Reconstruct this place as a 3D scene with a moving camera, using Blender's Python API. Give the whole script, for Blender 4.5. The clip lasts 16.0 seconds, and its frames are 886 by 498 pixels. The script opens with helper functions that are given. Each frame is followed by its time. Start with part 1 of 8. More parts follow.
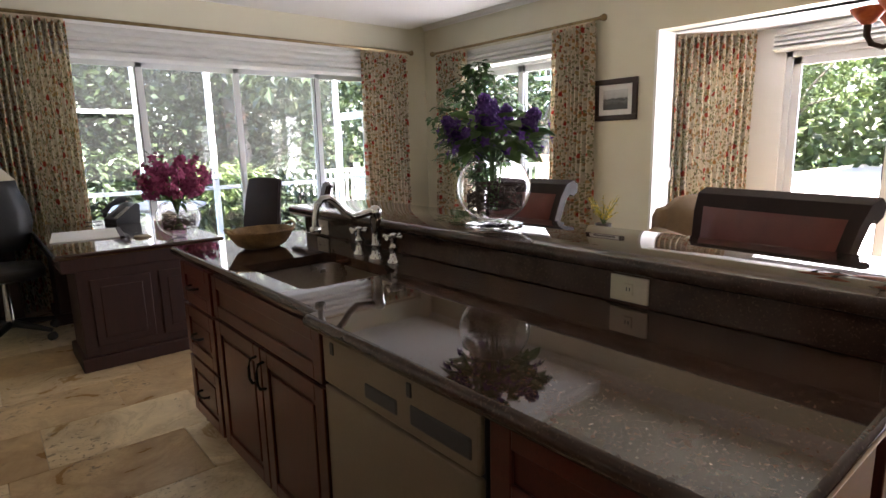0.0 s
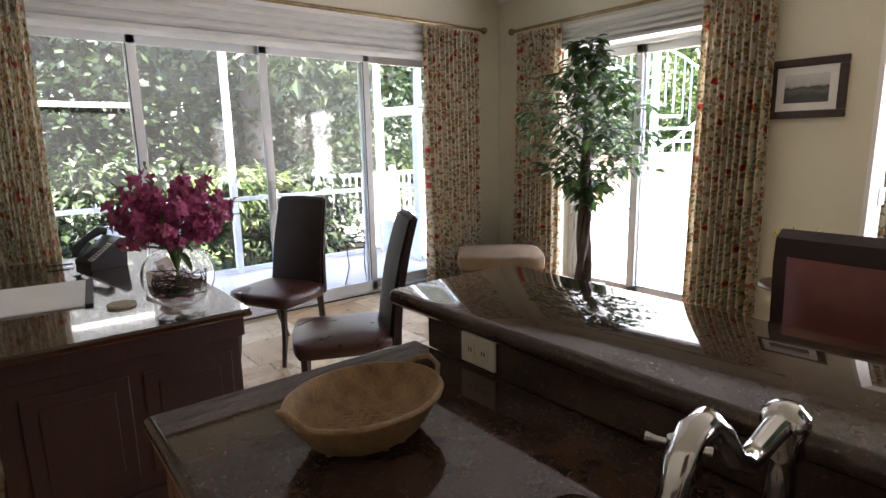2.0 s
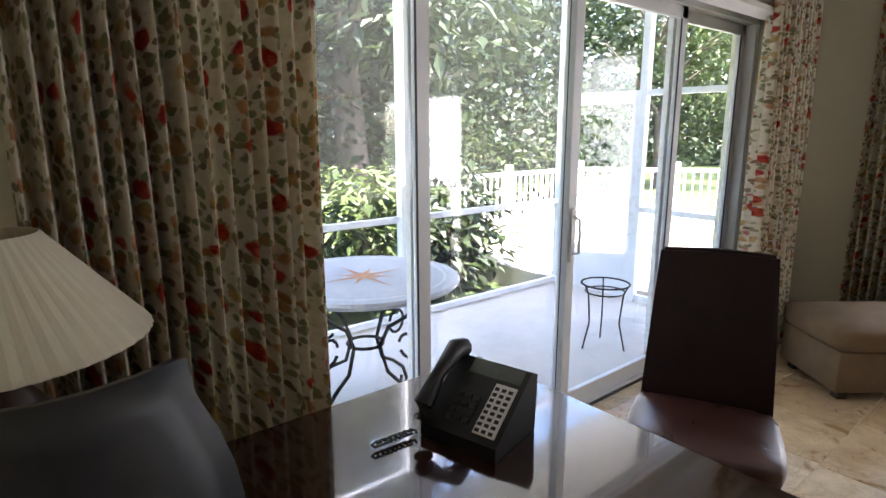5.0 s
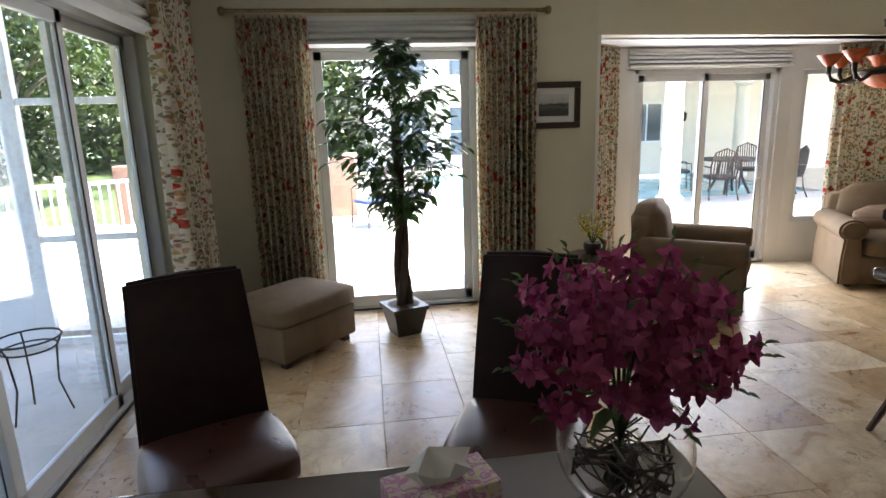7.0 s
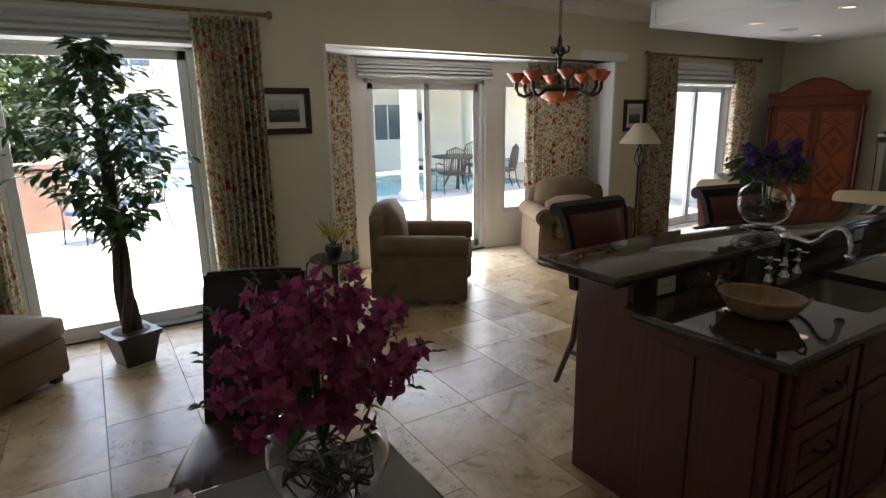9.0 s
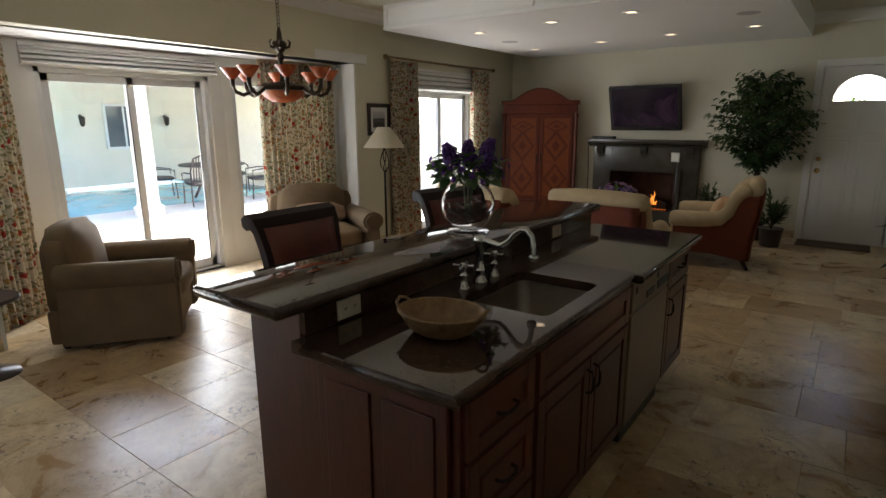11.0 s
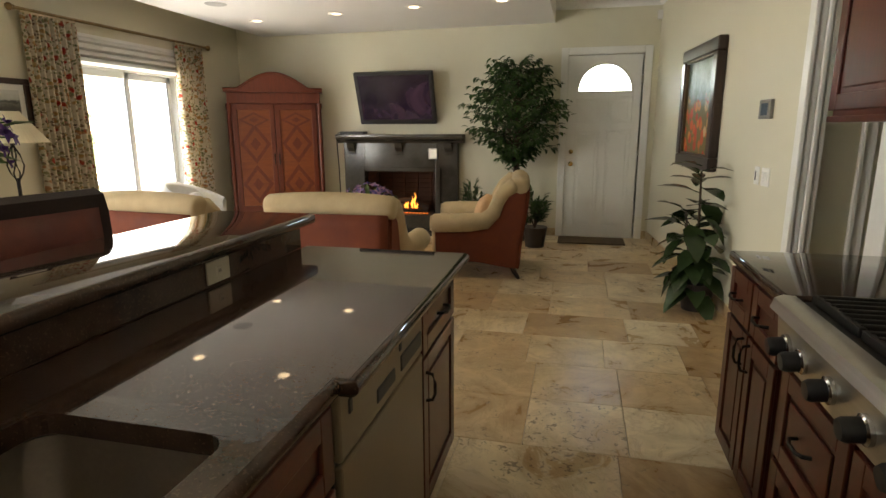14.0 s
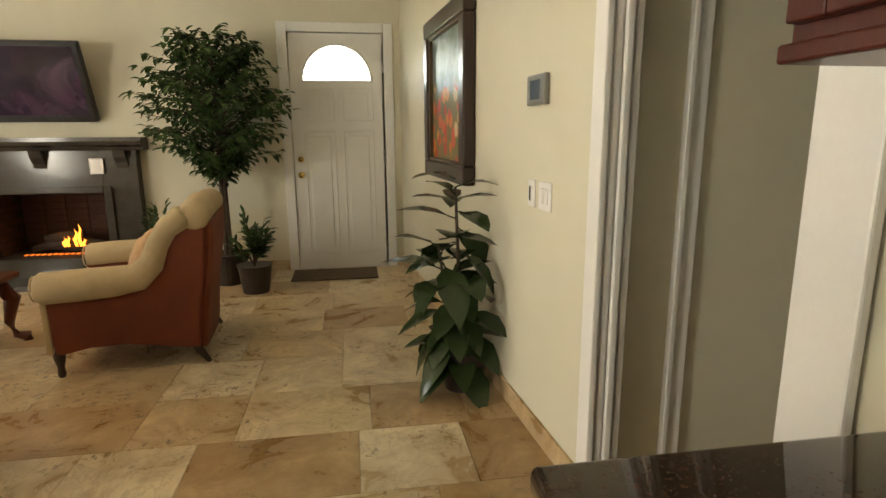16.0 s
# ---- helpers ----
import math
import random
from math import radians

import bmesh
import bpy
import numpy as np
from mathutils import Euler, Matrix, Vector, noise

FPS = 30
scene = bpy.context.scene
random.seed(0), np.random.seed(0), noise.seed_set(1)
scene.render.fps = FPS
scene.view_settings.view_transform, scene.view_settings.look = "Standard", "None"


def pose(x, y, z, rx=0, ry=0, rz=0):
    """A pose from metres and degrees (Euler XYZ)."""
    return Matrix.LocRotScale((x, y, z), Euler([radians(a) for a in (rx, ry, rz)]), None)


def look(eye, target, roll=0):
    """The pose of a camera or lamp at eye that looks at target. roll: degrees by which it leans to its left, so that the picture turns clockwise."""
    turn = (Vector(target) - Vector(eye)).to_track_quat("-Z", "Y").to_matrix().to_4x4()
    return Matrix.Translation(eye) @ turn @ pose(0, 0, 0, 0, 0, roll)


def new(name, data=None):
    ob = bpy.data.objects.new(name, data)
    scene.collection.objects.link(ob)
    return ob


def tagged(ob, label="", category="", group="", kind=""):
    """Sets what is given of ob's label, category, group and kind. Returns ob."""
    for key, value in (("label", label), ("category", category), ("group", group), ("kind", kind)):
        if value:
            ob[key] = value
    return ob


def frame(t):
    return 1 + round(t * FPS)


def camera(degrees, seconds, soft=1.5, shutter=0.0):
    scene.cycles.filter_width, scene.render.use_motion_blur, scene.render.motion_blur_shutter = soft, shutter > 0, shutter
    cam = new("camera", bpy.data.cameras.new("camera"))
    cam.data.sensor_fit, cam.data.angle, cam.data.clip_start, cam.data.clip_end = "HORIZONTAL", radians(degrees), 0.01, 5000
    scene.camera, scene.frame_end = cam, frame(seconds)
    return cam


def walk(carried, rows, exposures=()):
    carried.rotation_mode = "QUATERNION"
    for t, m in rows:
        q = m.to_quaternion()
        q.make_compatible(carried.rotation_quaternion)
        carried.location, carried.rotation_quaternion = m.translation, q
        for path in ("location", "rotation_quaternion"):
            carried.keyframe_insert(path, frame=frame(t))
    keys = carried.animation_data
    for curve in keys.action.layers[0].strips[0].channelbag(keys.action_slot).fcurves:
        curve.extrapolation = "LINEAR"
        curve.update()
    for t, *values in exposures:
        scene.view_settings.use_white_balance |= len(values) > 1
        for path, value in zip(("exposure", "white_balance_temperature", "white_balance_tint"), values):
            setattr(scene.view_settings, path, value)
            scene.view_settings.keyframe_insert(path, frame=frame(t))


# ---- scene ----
cam = camera(76.7, 16.0)
PATH = [
    (0, (0.819, 0.271, 1.356), (2.076, 1.783, 0.988), -1.3),
    (0.5, (1.031, 0.592, 1.363), (2.292, 2.1, 0.994), -1.3),
    (1, (1.286, 0.962, 1.387), (2.587, 2.435, 1.016), -1.4),
    (1.5, (1.444, 1.425, 1.414), (2.773, 2.874, 1.048), -1.2),
    (2, (1.324, 1.913, 1.438), (2.547, 3.45, 1.059), -1.1),
    (2.5, (1.218, 2.404, 1.43), (2.279, 4.056, 1.05), -0.4),
    (3, (0.999, 2.949, 1.489), (1.895, 4.687, 1.067), 0.4),
    (5.5, (0.851, 4.922, 1.522), (2.37, 6.159, 1.118), -0.7),
    (6, (0.918, 4.997, 1.526), (2.752, 5.689, 1.126), -1.5),
    (6.5, (0.874, 4.995, 1.562), (2.824, 5.139, 1.142), -1.6),
    (7, (0.85, 4.957, 1.588), (2.788, 4.709, 1.158), -1.7),
    (7.5, (0.813, 4.947, 1.645), (2.69, 4.426, 1.191), -1.4),
    (8, (0.791, 4.912, 1.654), (2.601, 4.196, 1.195), -1.3),
    (8.5, (0.767, 4.885, 1.662), (2.501, 4.002, 1.202), -1.2),
    (9, (0.726, 4.83, 1.671), (2.377, 3.802, 1.208), -1.0),
    (9.2, (0.706, 4.801, 1.679), (2.318, 3.712, 1.217), -1.0),
    (11.3, (0.747, 4.008, 1.585), (1.797, 2.365, 1.142), -0.5),
    (11.5, (0.751, 3.879, 1.572), (1.73, 2.192, 1.131), -0.7),
    (12, (0.754, 3.546, 1.574), (1.596, 1.785, 1.136), -0.7),
    (12.5, (0.825, 3.323, 1.563), (1.576, 1.521, 1.129), -0.7),
    (13, (1.005, 3.148, 1.523), (1.663, 1.309, 1.094), -0.5),
    (13.5, (1.103, 2.897, 1.423), (1.665, 1.025, 0.997), -0.4),
    (14, (1.053, 2.599, 1.396), (1.509, 0.698, 0.973), -0.3),
    (14.5, (0.96, 2.218, 1.385), (1.202, 0.278, 0.964), -0.3),
    (15, (0.873, 1.787, 1.358), (0.868, -0.17, 0.947), -0.2),
    (15.5, (0.778, 1.306, 1.359), (0.612, -0.644, 0.949), -0.3),
    (16, (0.656, 0.82, 1.335), (0.35, -1.114, 0.928), -0.4),
]
EXPOSURES = [(0.0, 4.35, 6400, 22), (1.5, 4.2, 6400, 22), (2.0, 4.15, 6450, 22), (3.0, 3.6, 6450, 22), (5.5, 3.85, 6450, 18), (7.0, 3.3, 6300, 15), (9.0, 2.85, 6250, 13), (11.5, 3.25, 6700, 11), (12.5, 3.7, 7100, 9), (13.5, 4.15, 7200, 9), (14.0, 4.3, 7300, 10), (14.5, 4.2, 7700, 11), (15.0, 4.2, 8400, 12), (16.0, 4.6, 8300, 10)]
walk(cam, [(t, look(eye, target, roll)) for t, eye, target, roll in PATH], EXPOSURES)

# ---- light ----
world = bpy.data.worlds.new("sky")
scene.world = world
world.use_nodes = True
wn = world.node_tree.nodes
sky = wn.new("ShaderNodeTexSky")
sky.sky_type = "NISHITA"
sky.sun_disc = False
sky.sun_elevation, sky.sun_rotation = radians(70), radians(190)
wn["Background"].inputs["Strength"].default_value = 0.15
world.node_tree.links.new(sky.outputs[0], wn["Background"].inputs["Color"])
sun = new("sun", bpy.data.lights.new("sun", "SUN"))
sun.data.energy, sun.data.angle, sun.data.color = 4.8, radians(0.5), (1, 0.95, 0.87)
sun.matrix_world = look((20 * math.sin(radians(190)), 20 * math.cos(radians(190)), 55), (0, 0, 0))
for x, y in ((2.81, -3.47), (1.87, -3.4), (3.75, -3.6), (4.83, -3.76), (3.6, -1.72), (4.63, -1.9), (2.72, -1.68)):
    spot = new("downlight_lamp", bpy.data.lights.new("downlight_lamp", "SPOT"))
    spot.data.energy, spot.data.color, spot.data.spot_size, spot.data.spot_blend, spot.data.shadow_soft_size = 0.6, (1, 0.80, 0.56), radians(120), 0.8, 0.09
    spot.matrix_world = pose(x, y, 2.62)

# sky light in the window openings: centre, turn about z, width, height, watts
for x, y, z, turn, w, h, watts in ((3.0, 6.39, 1.15, 180, 3.2, 2.1, 0.6), (5.61, 4.72, 1.15, 90, 1.3, 2.1, 2.6), (6.35, 1.45, 1.05, 90, 1.5, 1.95, 8.5), (5.86, -2.86, 1.05, 90, 1.5, 1.95, 2.4)):
    sl = new("sky_portal_lamp", bpy.data.lights.new("sky_portal_lamp", "AREA"))
    sl.data.shape, sl.data.size, sl.data.size_y, sl.data.energy, sl.data.color = "RECTANGLE", w, h, watts, (0.95, 0.98, 1.0)
    sl.matrix_world = pose(x, y, z, 90, 0, turn)

# firelight
fire = new("fire_lamp", bpy.data.lights.new("fire_lamp", "POINT"))
fire.data.energy, fire.data.color, fire.data.shadow_soft_size = 0.012, (1, 0.42, 0.12), 0.04
fire.location = (3.44, -4.93, 0.46)

# ---- materials ----
def material(name, colour=(0.5, 0.5, 0.5), rough=0.5, metal=0.0, **extra):
    m = bpy.data.materials.new(name)
    m.use_nodes = True
    b = m.node_tree.nodes["Principled BSDF"]
    b.inputs["Base Color"].default_value = (*colour, 1)
    b.inputs["Roughness"].default_value = rough
    b.inputs["Metallic"].default_value = metal
    for k, v in extra.items():
        b.inputs[k.replace("_", " ")].default_value = v
    return m


class Nodes:
    """Short hand for building a node tree."""

    def __init__(self, m):
        self.t = m.node_tree
        self.b = self.t.nodes["Principled BSDF"]
        self.out = self.t.nodes["Material Output"]

    def n(self, kind, **props):
        node = self.t.nodes.new("ShaderNode" + kind)
        for k, v in props.items():
            if k in node.inputs:
                node.inputs[k].default_value = v
        return node

    def link(self, a, b):
        self.t.links.new(a, b)

    def coords(self, scale=(1, 1, 1), space="Object"):
        tc, mp = self.n("TexCoord"), self.n("Mapping")
        mp.inputs["Scale"].default_value = scale
        self.link(tc.outputs[space], mp.inputs["Vector"])
        return mp.outputs[0]

    def noise(self, vec, scale, detail=4.0, rough=0.6, dist=0.0):
        node = self.n("TexNoise", Scale=scale, Detail=detail, Roughness=rough, Distortion=dist)
        self.link(vec, node.inputs["Vector"])
        return node.outputs["Fac"]

    def ramp(self, fac, stops):
        node = self.n("ValToRGB")
        el = node.color_ramp.elements
        while len(el) < len(stops):
            el.new(0.5)
        for e, (p, c) in zip(el, stops):
            e.position, e.color = p, (*c, 1)
        self.link(fac, node.inputs["Fac"])
        return node.outputs["Color"]

    def mix(self, fac, a, b, mode="MIX"):
        node = self.n("Mix")
        node.data_type, node.blend_type = "RGBA", mode
        for sock, v in ((node.inputs["Factor"], fac), (node.inputs[6], a), (node.inputs[7], b)):
            if isinstance(v, (int, float)):
                sock.default_value = v
            elif isinstance(v, tuple):
                sock.default_value = (*v, 1)
            else:
                self.link(v, sock)
        return node.outputs[2]

    def math(self, op, a, b=0.0):
        node = self.n("Math")
        node.operation = op
        for sock, v in ((node.inputs[0], a), (node.inputs[1], b)):
            if isinstance(v, (int, float)):
                sock.default_value = v
            else:
                self.link(v, sock)
        return node.outputs[0]

    def bump(self, height, strength=0.2, distance=0.01):
        node = self.n("Bump", Strength=strength, Distance=distance)
        self.link(height, node.inputs["Height"])
        self.link(node.outputs[0], self.b.inputs["Normal"])


def mottled(name, dark, light, scale=6.0, rough=0.6, bump=0.1, metal=0.0, stretch=(1, 1, 1), fine=90.0, rough_var=0.1, space="Object", **extra):
    """A surface with variation at two scales."""
    m = material(name, light, rough, metal, **extra)
    k = Nodes(m)
    v = k.coords(stretch, space)
    big, small = k.noise(v, scale, 5), k.noise(v, fine, 3)
    f = k.math("ADD", k.math("MULTIPLY", big, 0.7), k.math("MULTIPLY", small, 0.3))
    k.link(k.ramp(f, [(0.32, dark), (0.68, light)]), k.b.inputs["Base Color"])
    k.link(k.math("ADD", k.math("MULTIPLY", big, 2 * rough_var), rough - rough_var), k.b.inputs["Roughness"])
    if bump:
        k.bump(small, bump, 0.003)
    return m


def wood(name, dark, light, rough=0.35, along="z", coat=0.15):
    m = material(name, light, rough)
    k = Nodes(m)
    s = {"x": (0.7, 9, 9), "y": (9, 0.7, 9), "z": (9, 9, 0.7)}[along]
    v = k.coords(s)
    grain, big = k.noise(v, 5, 6, 0.65, 0.6), k.noise(k.coords((1, 1, 1)), 1.6, 2)
    fine = k.noise(k.coords(tuple(c * 6 for c in s)), 6, 3)
    f = k.math("ADD", k.math("MULTIPLY", grain, 0.6), k.math("MULTIPLY", fine, 0.4))
    c = k.ramp(f, [(0.3, dark), (0.7, light)])
    k.link(k.mix(k.math("MULTIPLY", big, 0.35), c, dark), k.b.inputs["Base Color"])
    k.b.inputs["Coat Weight"].default_value = coat
    k.b.inputs["Coat Roughness"].default_value = 0.2 if coat < 0.9 else 0.03
    k.bump(fine, 0.08, 0.002)
    return m


def travertine():
    m = material("travertine", (0.6, 0.48, 0.33), 0.32)
    k = Nodes(m)
    oi = k.n("ObjectInfo")
    tc = k.n("TexCoord")
    shift = k.n("VectorMath")
    shift.operation = "ADD"
    k.link(tc.outputs["Object"], shift.inputs[0])
    sc = k.math("MULTIPLY", oi.outputs["Random"], 40.0)
    k.link(sc, shift.inputs[1])
    v = shift.outputs[0]
    base = k.ramp(oi.outputs["Random"], [(0.0, (0.46, 0.32, 0.18)), (0.3, (0.60, 0.46, 0.29)), (0.6, (0.69, 0.58, 0.41)), (1.0, (0.77, 0.69, 0.55))])
    cloud = k.noise(v, 3.2, 6, 0.62, 1.2)
    tint = k.ramp(cloud, [(0.3, (0.58, 0.46, 0.32)), (0.5, (0.86, 0.81, 0.73)), (0.72, (1.15, 1.12, 1.05))])
    c = k.mix(1.0, base, tint, "MULTIPLY")
    vein = k.noise(v, 1.7, 7, 0.7, 2.6)
    band = k.ramp(vein, [(0.47, (0, 0, 0)), (0.5, (1, 1, 1)), (0.53, (0, 0, 0))])
    c = k.mix(k.math("MULTIPLY", band, 0.35), c, (0.30, 0.18, 0.08))
    pits = k.noise(v, 30, 3, 0.6, 0.8)
    zone = k.noise(v, 2.6, 2)
    hole = k.math("MULTIPLY", k.ramp(pits, [(0.58, (0, 0, 0)), (0.63, (1, 1, 1))]), k.ramp(zone, [(0.50, (0, 0, 0)), (0.60, (1, 1, 1))]))
    c = k.mix(k.math("MULTIPLY", hole, 0.75), c, (0.09, 0.055, 0.03))
    k.link(c, k.b.inputs["Base Color"])
    k.link(k.math("ADD", k.math("MULTIPLY", cloud, 0.3), 0.16), k.b.inputs["Roughness"])
    k.bump(k.math("SUBTRACT", k.math("MULTIPLY", k.noise(v, 60, 3), 0.15), hole), 0.35, 0.003)
    return m


def floral():
    """Cream drapery printed with red and rust blooms and green leaves."""
    m = material("floral_fabric", (0.7, 0.64, 0.5), 0.85)
    k = Nodes(m)
    tc = k.n("TexCoord")
    mp = k.n("Mapping")
    k.link(tc.outputs["UV"], mp.inputs["Vector"])
    warp = k.n("TexNoise", Scale=14.0, Detail=3.0)
    k.link(mp.outputs[0], warp.inputs["Vector"])
    wv = k.n("VectorMath")
    wv.operation = "MULTIPLY_ADD"
    k.link(warp.outputs["Color"], wv.inputs[0])
    wv.inputs[1].default_value = (0.06, 0.06, 0)
    k.link(mp.outputs[0], wv.inputs[2])
    v = wv.outputs[0]

    def spots(scale, lo, hi, offset):
        add = k.n("VectorMath")
        add.operation = "ADD"
        add.inputs[1].default_value = (offset, offset * 0.7, 0)
        k.link(v, add.inputs[0])
        vo = k.n("TexVoronoi", Scale=scale, Randomness=0.85)
        k.link(add.outputs[0], vo.inputs["Vector"])
        return k.ramp(vo.outputs["Distance"], [(lo, (1, 1, 1)), (hi, (0, 0, 0))]), vo

    def pick(cells, lo, hi):
        """A mask that keeps only some of the cells."""
        sep_ = k.n("SeparateXYZ")
        k.link(cells.outputs["Color"], sep_.inputs[0])
        return k.ramp(sep_.outputs["X"], [(lo, (0, 0, 0)), (hi, (1, 1, 1))]), sep_.outputs["Y"]

    c = k.ramp(k.noise(mp.outputs[0], 40, 3), [(0.3, (0.70, 0.63, 0.48)), (0.7, (0.86, 0.81, 0.69))])
    leaf, vo1 = spots(36, 0.42, 0.52, 0.0)
    keep1, tone1 = pick(vo1, 0.16, 0.17)
    leafc = k.ramp(tone1, [(0.0, (0.13, 0.18, 0.06)), (0.35, (0.24, 0.26, 0.09)), (0.6, (0.34, 0.30, 0.13)), (0.85, (0.22, 0.11, 0.05)), (1.0, (0.10, 0.06, 0.03))])
    c = k.mix(k.math("MULTIPLY", k.math("MULTIPLY", leaf, keep1), 0.85), c, leafc)
    gold, vo2 = spots(20, 0.32, 0.44, 3.3)
    keep2, tone2 = pick(vo2, 0.42, 0.43)
    c = k.mix(k.math("MULTIPLY", k.math("MULTIPLY", gold, keep2), 0.8), c, k.ramp(tone2, [(0.2, (0.50, 0.20, 0.05)), (0.8, (0.56, 0.36, 0.12))]))
    bloom, vo3 = spots(12.0, 0.27, 0.34, 7.7)
    keep3, tone3 = pick(vo3, 0.45, 0.46)
    petal = k.ramp(k.noise(v, 34, 2), [(0.4, (0.40, 0.025, 0.02)), (0.6, (0.60, 0.11, 0.06))])
    c = k.mix(k.math("MULTIPLY", bloom, keep3), c, petal)
    k.link(c, k.b.inputs["Base Color"])
    k.bump(k.noise(mp.outputs[0], 300, 2), 0.15, 0.001)
    tr = k.n("BsdfTranslucent")
    k.link(c, tr.inputs["Color"])
    mx = k.n("MixShader", Fac=0.52)
    k.link(k.b.outputs[0], mx.inputs[1])
    k.link(tr.outputs[0], mx.inputs[2])
    k.link(mx.outputs[0], k.out.inputs["Surface"])
    return m


def granite():
    m = material("brown_quartz", (0.05, 0.03, 0.025), 0.07)
    k = Nodes(m)
    v = k.coords()
    fleck = k.noise(v, 160, 2, 0.5)
    blotch = k.noise(v, 9, 5, 0.65)
    c = k.ramp(blotch, [(0.35, (0.031, 0.017, 0.012)), (0.65, (0.060, 0.034, 0.025))])
    c = k.mix(k.ramp(fleck, [(0.60, (0, 0, 0)), (0.68, (0.7, 0.7, 0.7))]), c, (0.11, 0.065, 0.042))
    c = k.mix(k.ramp(k.noise(v, 240, 2), [(0.66, (0, 0, 0)), (0.7, (0.6, 0.6, 0.6))]), c, (0.02, 0.014, 0.012))
    k.link(c, k.b.inputs["Base Color"])
    k.link(k.math("ADD", k.math("MULTIPLY", k.noise(v, 3, 4), 0.04), 0.012), k.b.inputs["Roughness"])
    k.b.inputs["IOR"].default_value = 1.48
    return m


def glass(name="glass", tint=(1, 1, 1), rough=0.0, ior=1.45):
    return material(name, tint, rough, 0.0, Transmission_Weight=1.0, IOR=ior)


def leafy(name, dark, light, rough=0.4, trans=0.25):
    m = material(name, light, rough)
    k = Nodes(m)
    g = k.n("NewGeometry")
    c = k.ramp(g.outputs["Random Per Island"], [(0.0, dark), (1.0, light)])
    c = k.mix(k.math("MULTIPLY", k.noise(k.coords(), 30, 3), 0.4), c, dark)
    k.link(c, k.b.inputs["Base Color"])
    tr = k.n("BsdfTranslucent")
    k.link(c, tr.inputs["Color"])
    mx = k.n("MixShader", Fac=trans)
    k.link(k.b.outputs[0], mx.inputs[1])
    k.link(tr.outputs[0], mx.inputs[2])
    k.link(mx.outputs[0], k.out.inputs["Surface"])
    return m


def glow(name, colour, strength):
    m = material(name, colour, 0.5)
    b = m.node_tree.nodes["Principled BSDF"]
    b.inputs["Emission Color"].default_value = (*colour, 1)
    b.inputs["Emission Strength"].default_value = strength
    return m


M_WALL = mottled("cream_wall_paint", (0.62, 0.585, 0.45), (0.66, 0.625, 0.49), 1.5, 0.6, 0.06, fine=220)
M_CEIL = mottled("white_ceiling_paint", (0.76, 0.75, 0.73), (0.80, 0.79, 0.77), 1.2, 0.7, 0.05, fine=200)
M_CEIL2 = mottled("cream_ceiling_paint", (0.60, 0.57, 0.46), (0.64, 0.61, 0.50), 1.2, 0.7, 0.05, fine=200)
M_WHITE = mottled("white_gloss_paint", (0.74, 0.73, 0.69), (0.80, 0.79, 0.76), 2.5, 0.35, 0.03)
M_ALU = mottled("white_aluminium", (0.66, 0.67, 0.67), (0.74, 0.75, 0.75), 2.5, 0.35, 0.02)
M_DARKSEAL = mottled("dark_seal", (0.02, 0.02, 0.02), (0.04, 0.04, 0.045), 20, 0.5, 0.02)
M_TILE = travertine()
M_GROUT = mottled("grout", (0.40, 0.32, 0.22), (0.50, 0.41, 0.30), 8, 0.9, 0.3)
M_FLORAL = floral()
M_STONE = granite()
M_GLASS = glass("window_glass", (0.97, 0.99, 0.98))
M_VASE = glass("clear_vase_glass", (0.98, 0.98, 0.98), 0.0, 1.15)
M_SHADE = mottled("blind_fabric", (0.62, 0.61, 0.58), (0.70, 0.69, 0.66), 3, 0.85, 0.1, stretch=(1, 1, 8), fine=60)
M_BRASS = mottled("aged_brass", (0.16, 0.11, 0.05), (0.36, 0.27, 0.14), 14, 0.32, 0.05, 0.9)
M_CHERRY = wood("cherry_cabinet", (0.040, 0.006, 0.003), (0.115, 0.018, 0.009), 0.36)
M_CHERRY_X = wood("cherry_grain_x", (0.040, 0.007, 0.005), (0.12, 0.022, 0.012), 0.32, "x")
M_CHERRY_Y = wood("cherry_grain_y", (0.044, 0.007, 0.004), (0.125, 0.020, 0.010), 0.32, "y")
M_ARMOIRE = wood("armoire_wood", (0.058, 0.007, 0.0012), (0.165, 0.026, 0.005), 0.42, "z", 0.08)
M_ARMOIRE2 = wood("armoire_inlay", (0.11, 0.019, 0.003), (0.25, 0.064, 0.011), 0.42, "x", 0.08)
M_DARKWOOD = wood("dark_wood", (0.018, 0.009, 0.006), (0.05, 0.022, 0.014), 0.35)
M_DESKTOP = wood("polished_desk_top", (0.016, 0.006, 0.004), (0.050, 0.018, 0.011), 0.1, "y", 1.0)
M_DESK = wood("desk_wood", (0.011, 0.003, 0.002), (0.040, 0.008, 0.004), 0.5, "z", 0.04)
M_STEEL = mottled("brushed_steel", (0.42, 0.40, 0.37), (0.56, 0.54, 0.50), 2, 0.33, 0.03, 1.0, (1, 1, 40))
M_SINK = mottled("sink_steel", (0.36, 0.32, 0.28), (0.48, 0.43, 0.38), 3, 0.30, 0.02, 1.0)
M_CHROME = material("chrome", (0.52, 0.51, 0.50), 0.12, 1.0)
M_BISQUE = mottled("bisque_enamel", (0.155, 0.112, 0.072), (0.195, 0.145, 0.094), 1.5, 0.35, 0.02)
M_BLACK = mottled("black_plastic", (0.007, 0.007, 0.008), (0.016, 0.016, 0.018), 20, 0.45, 0.05)
M_IRON = mottled("black_iron", (0.012, 0.011, 0.010), (0.03, 0.027, 0.024), 30, 0.5, 0.2, 0.6)
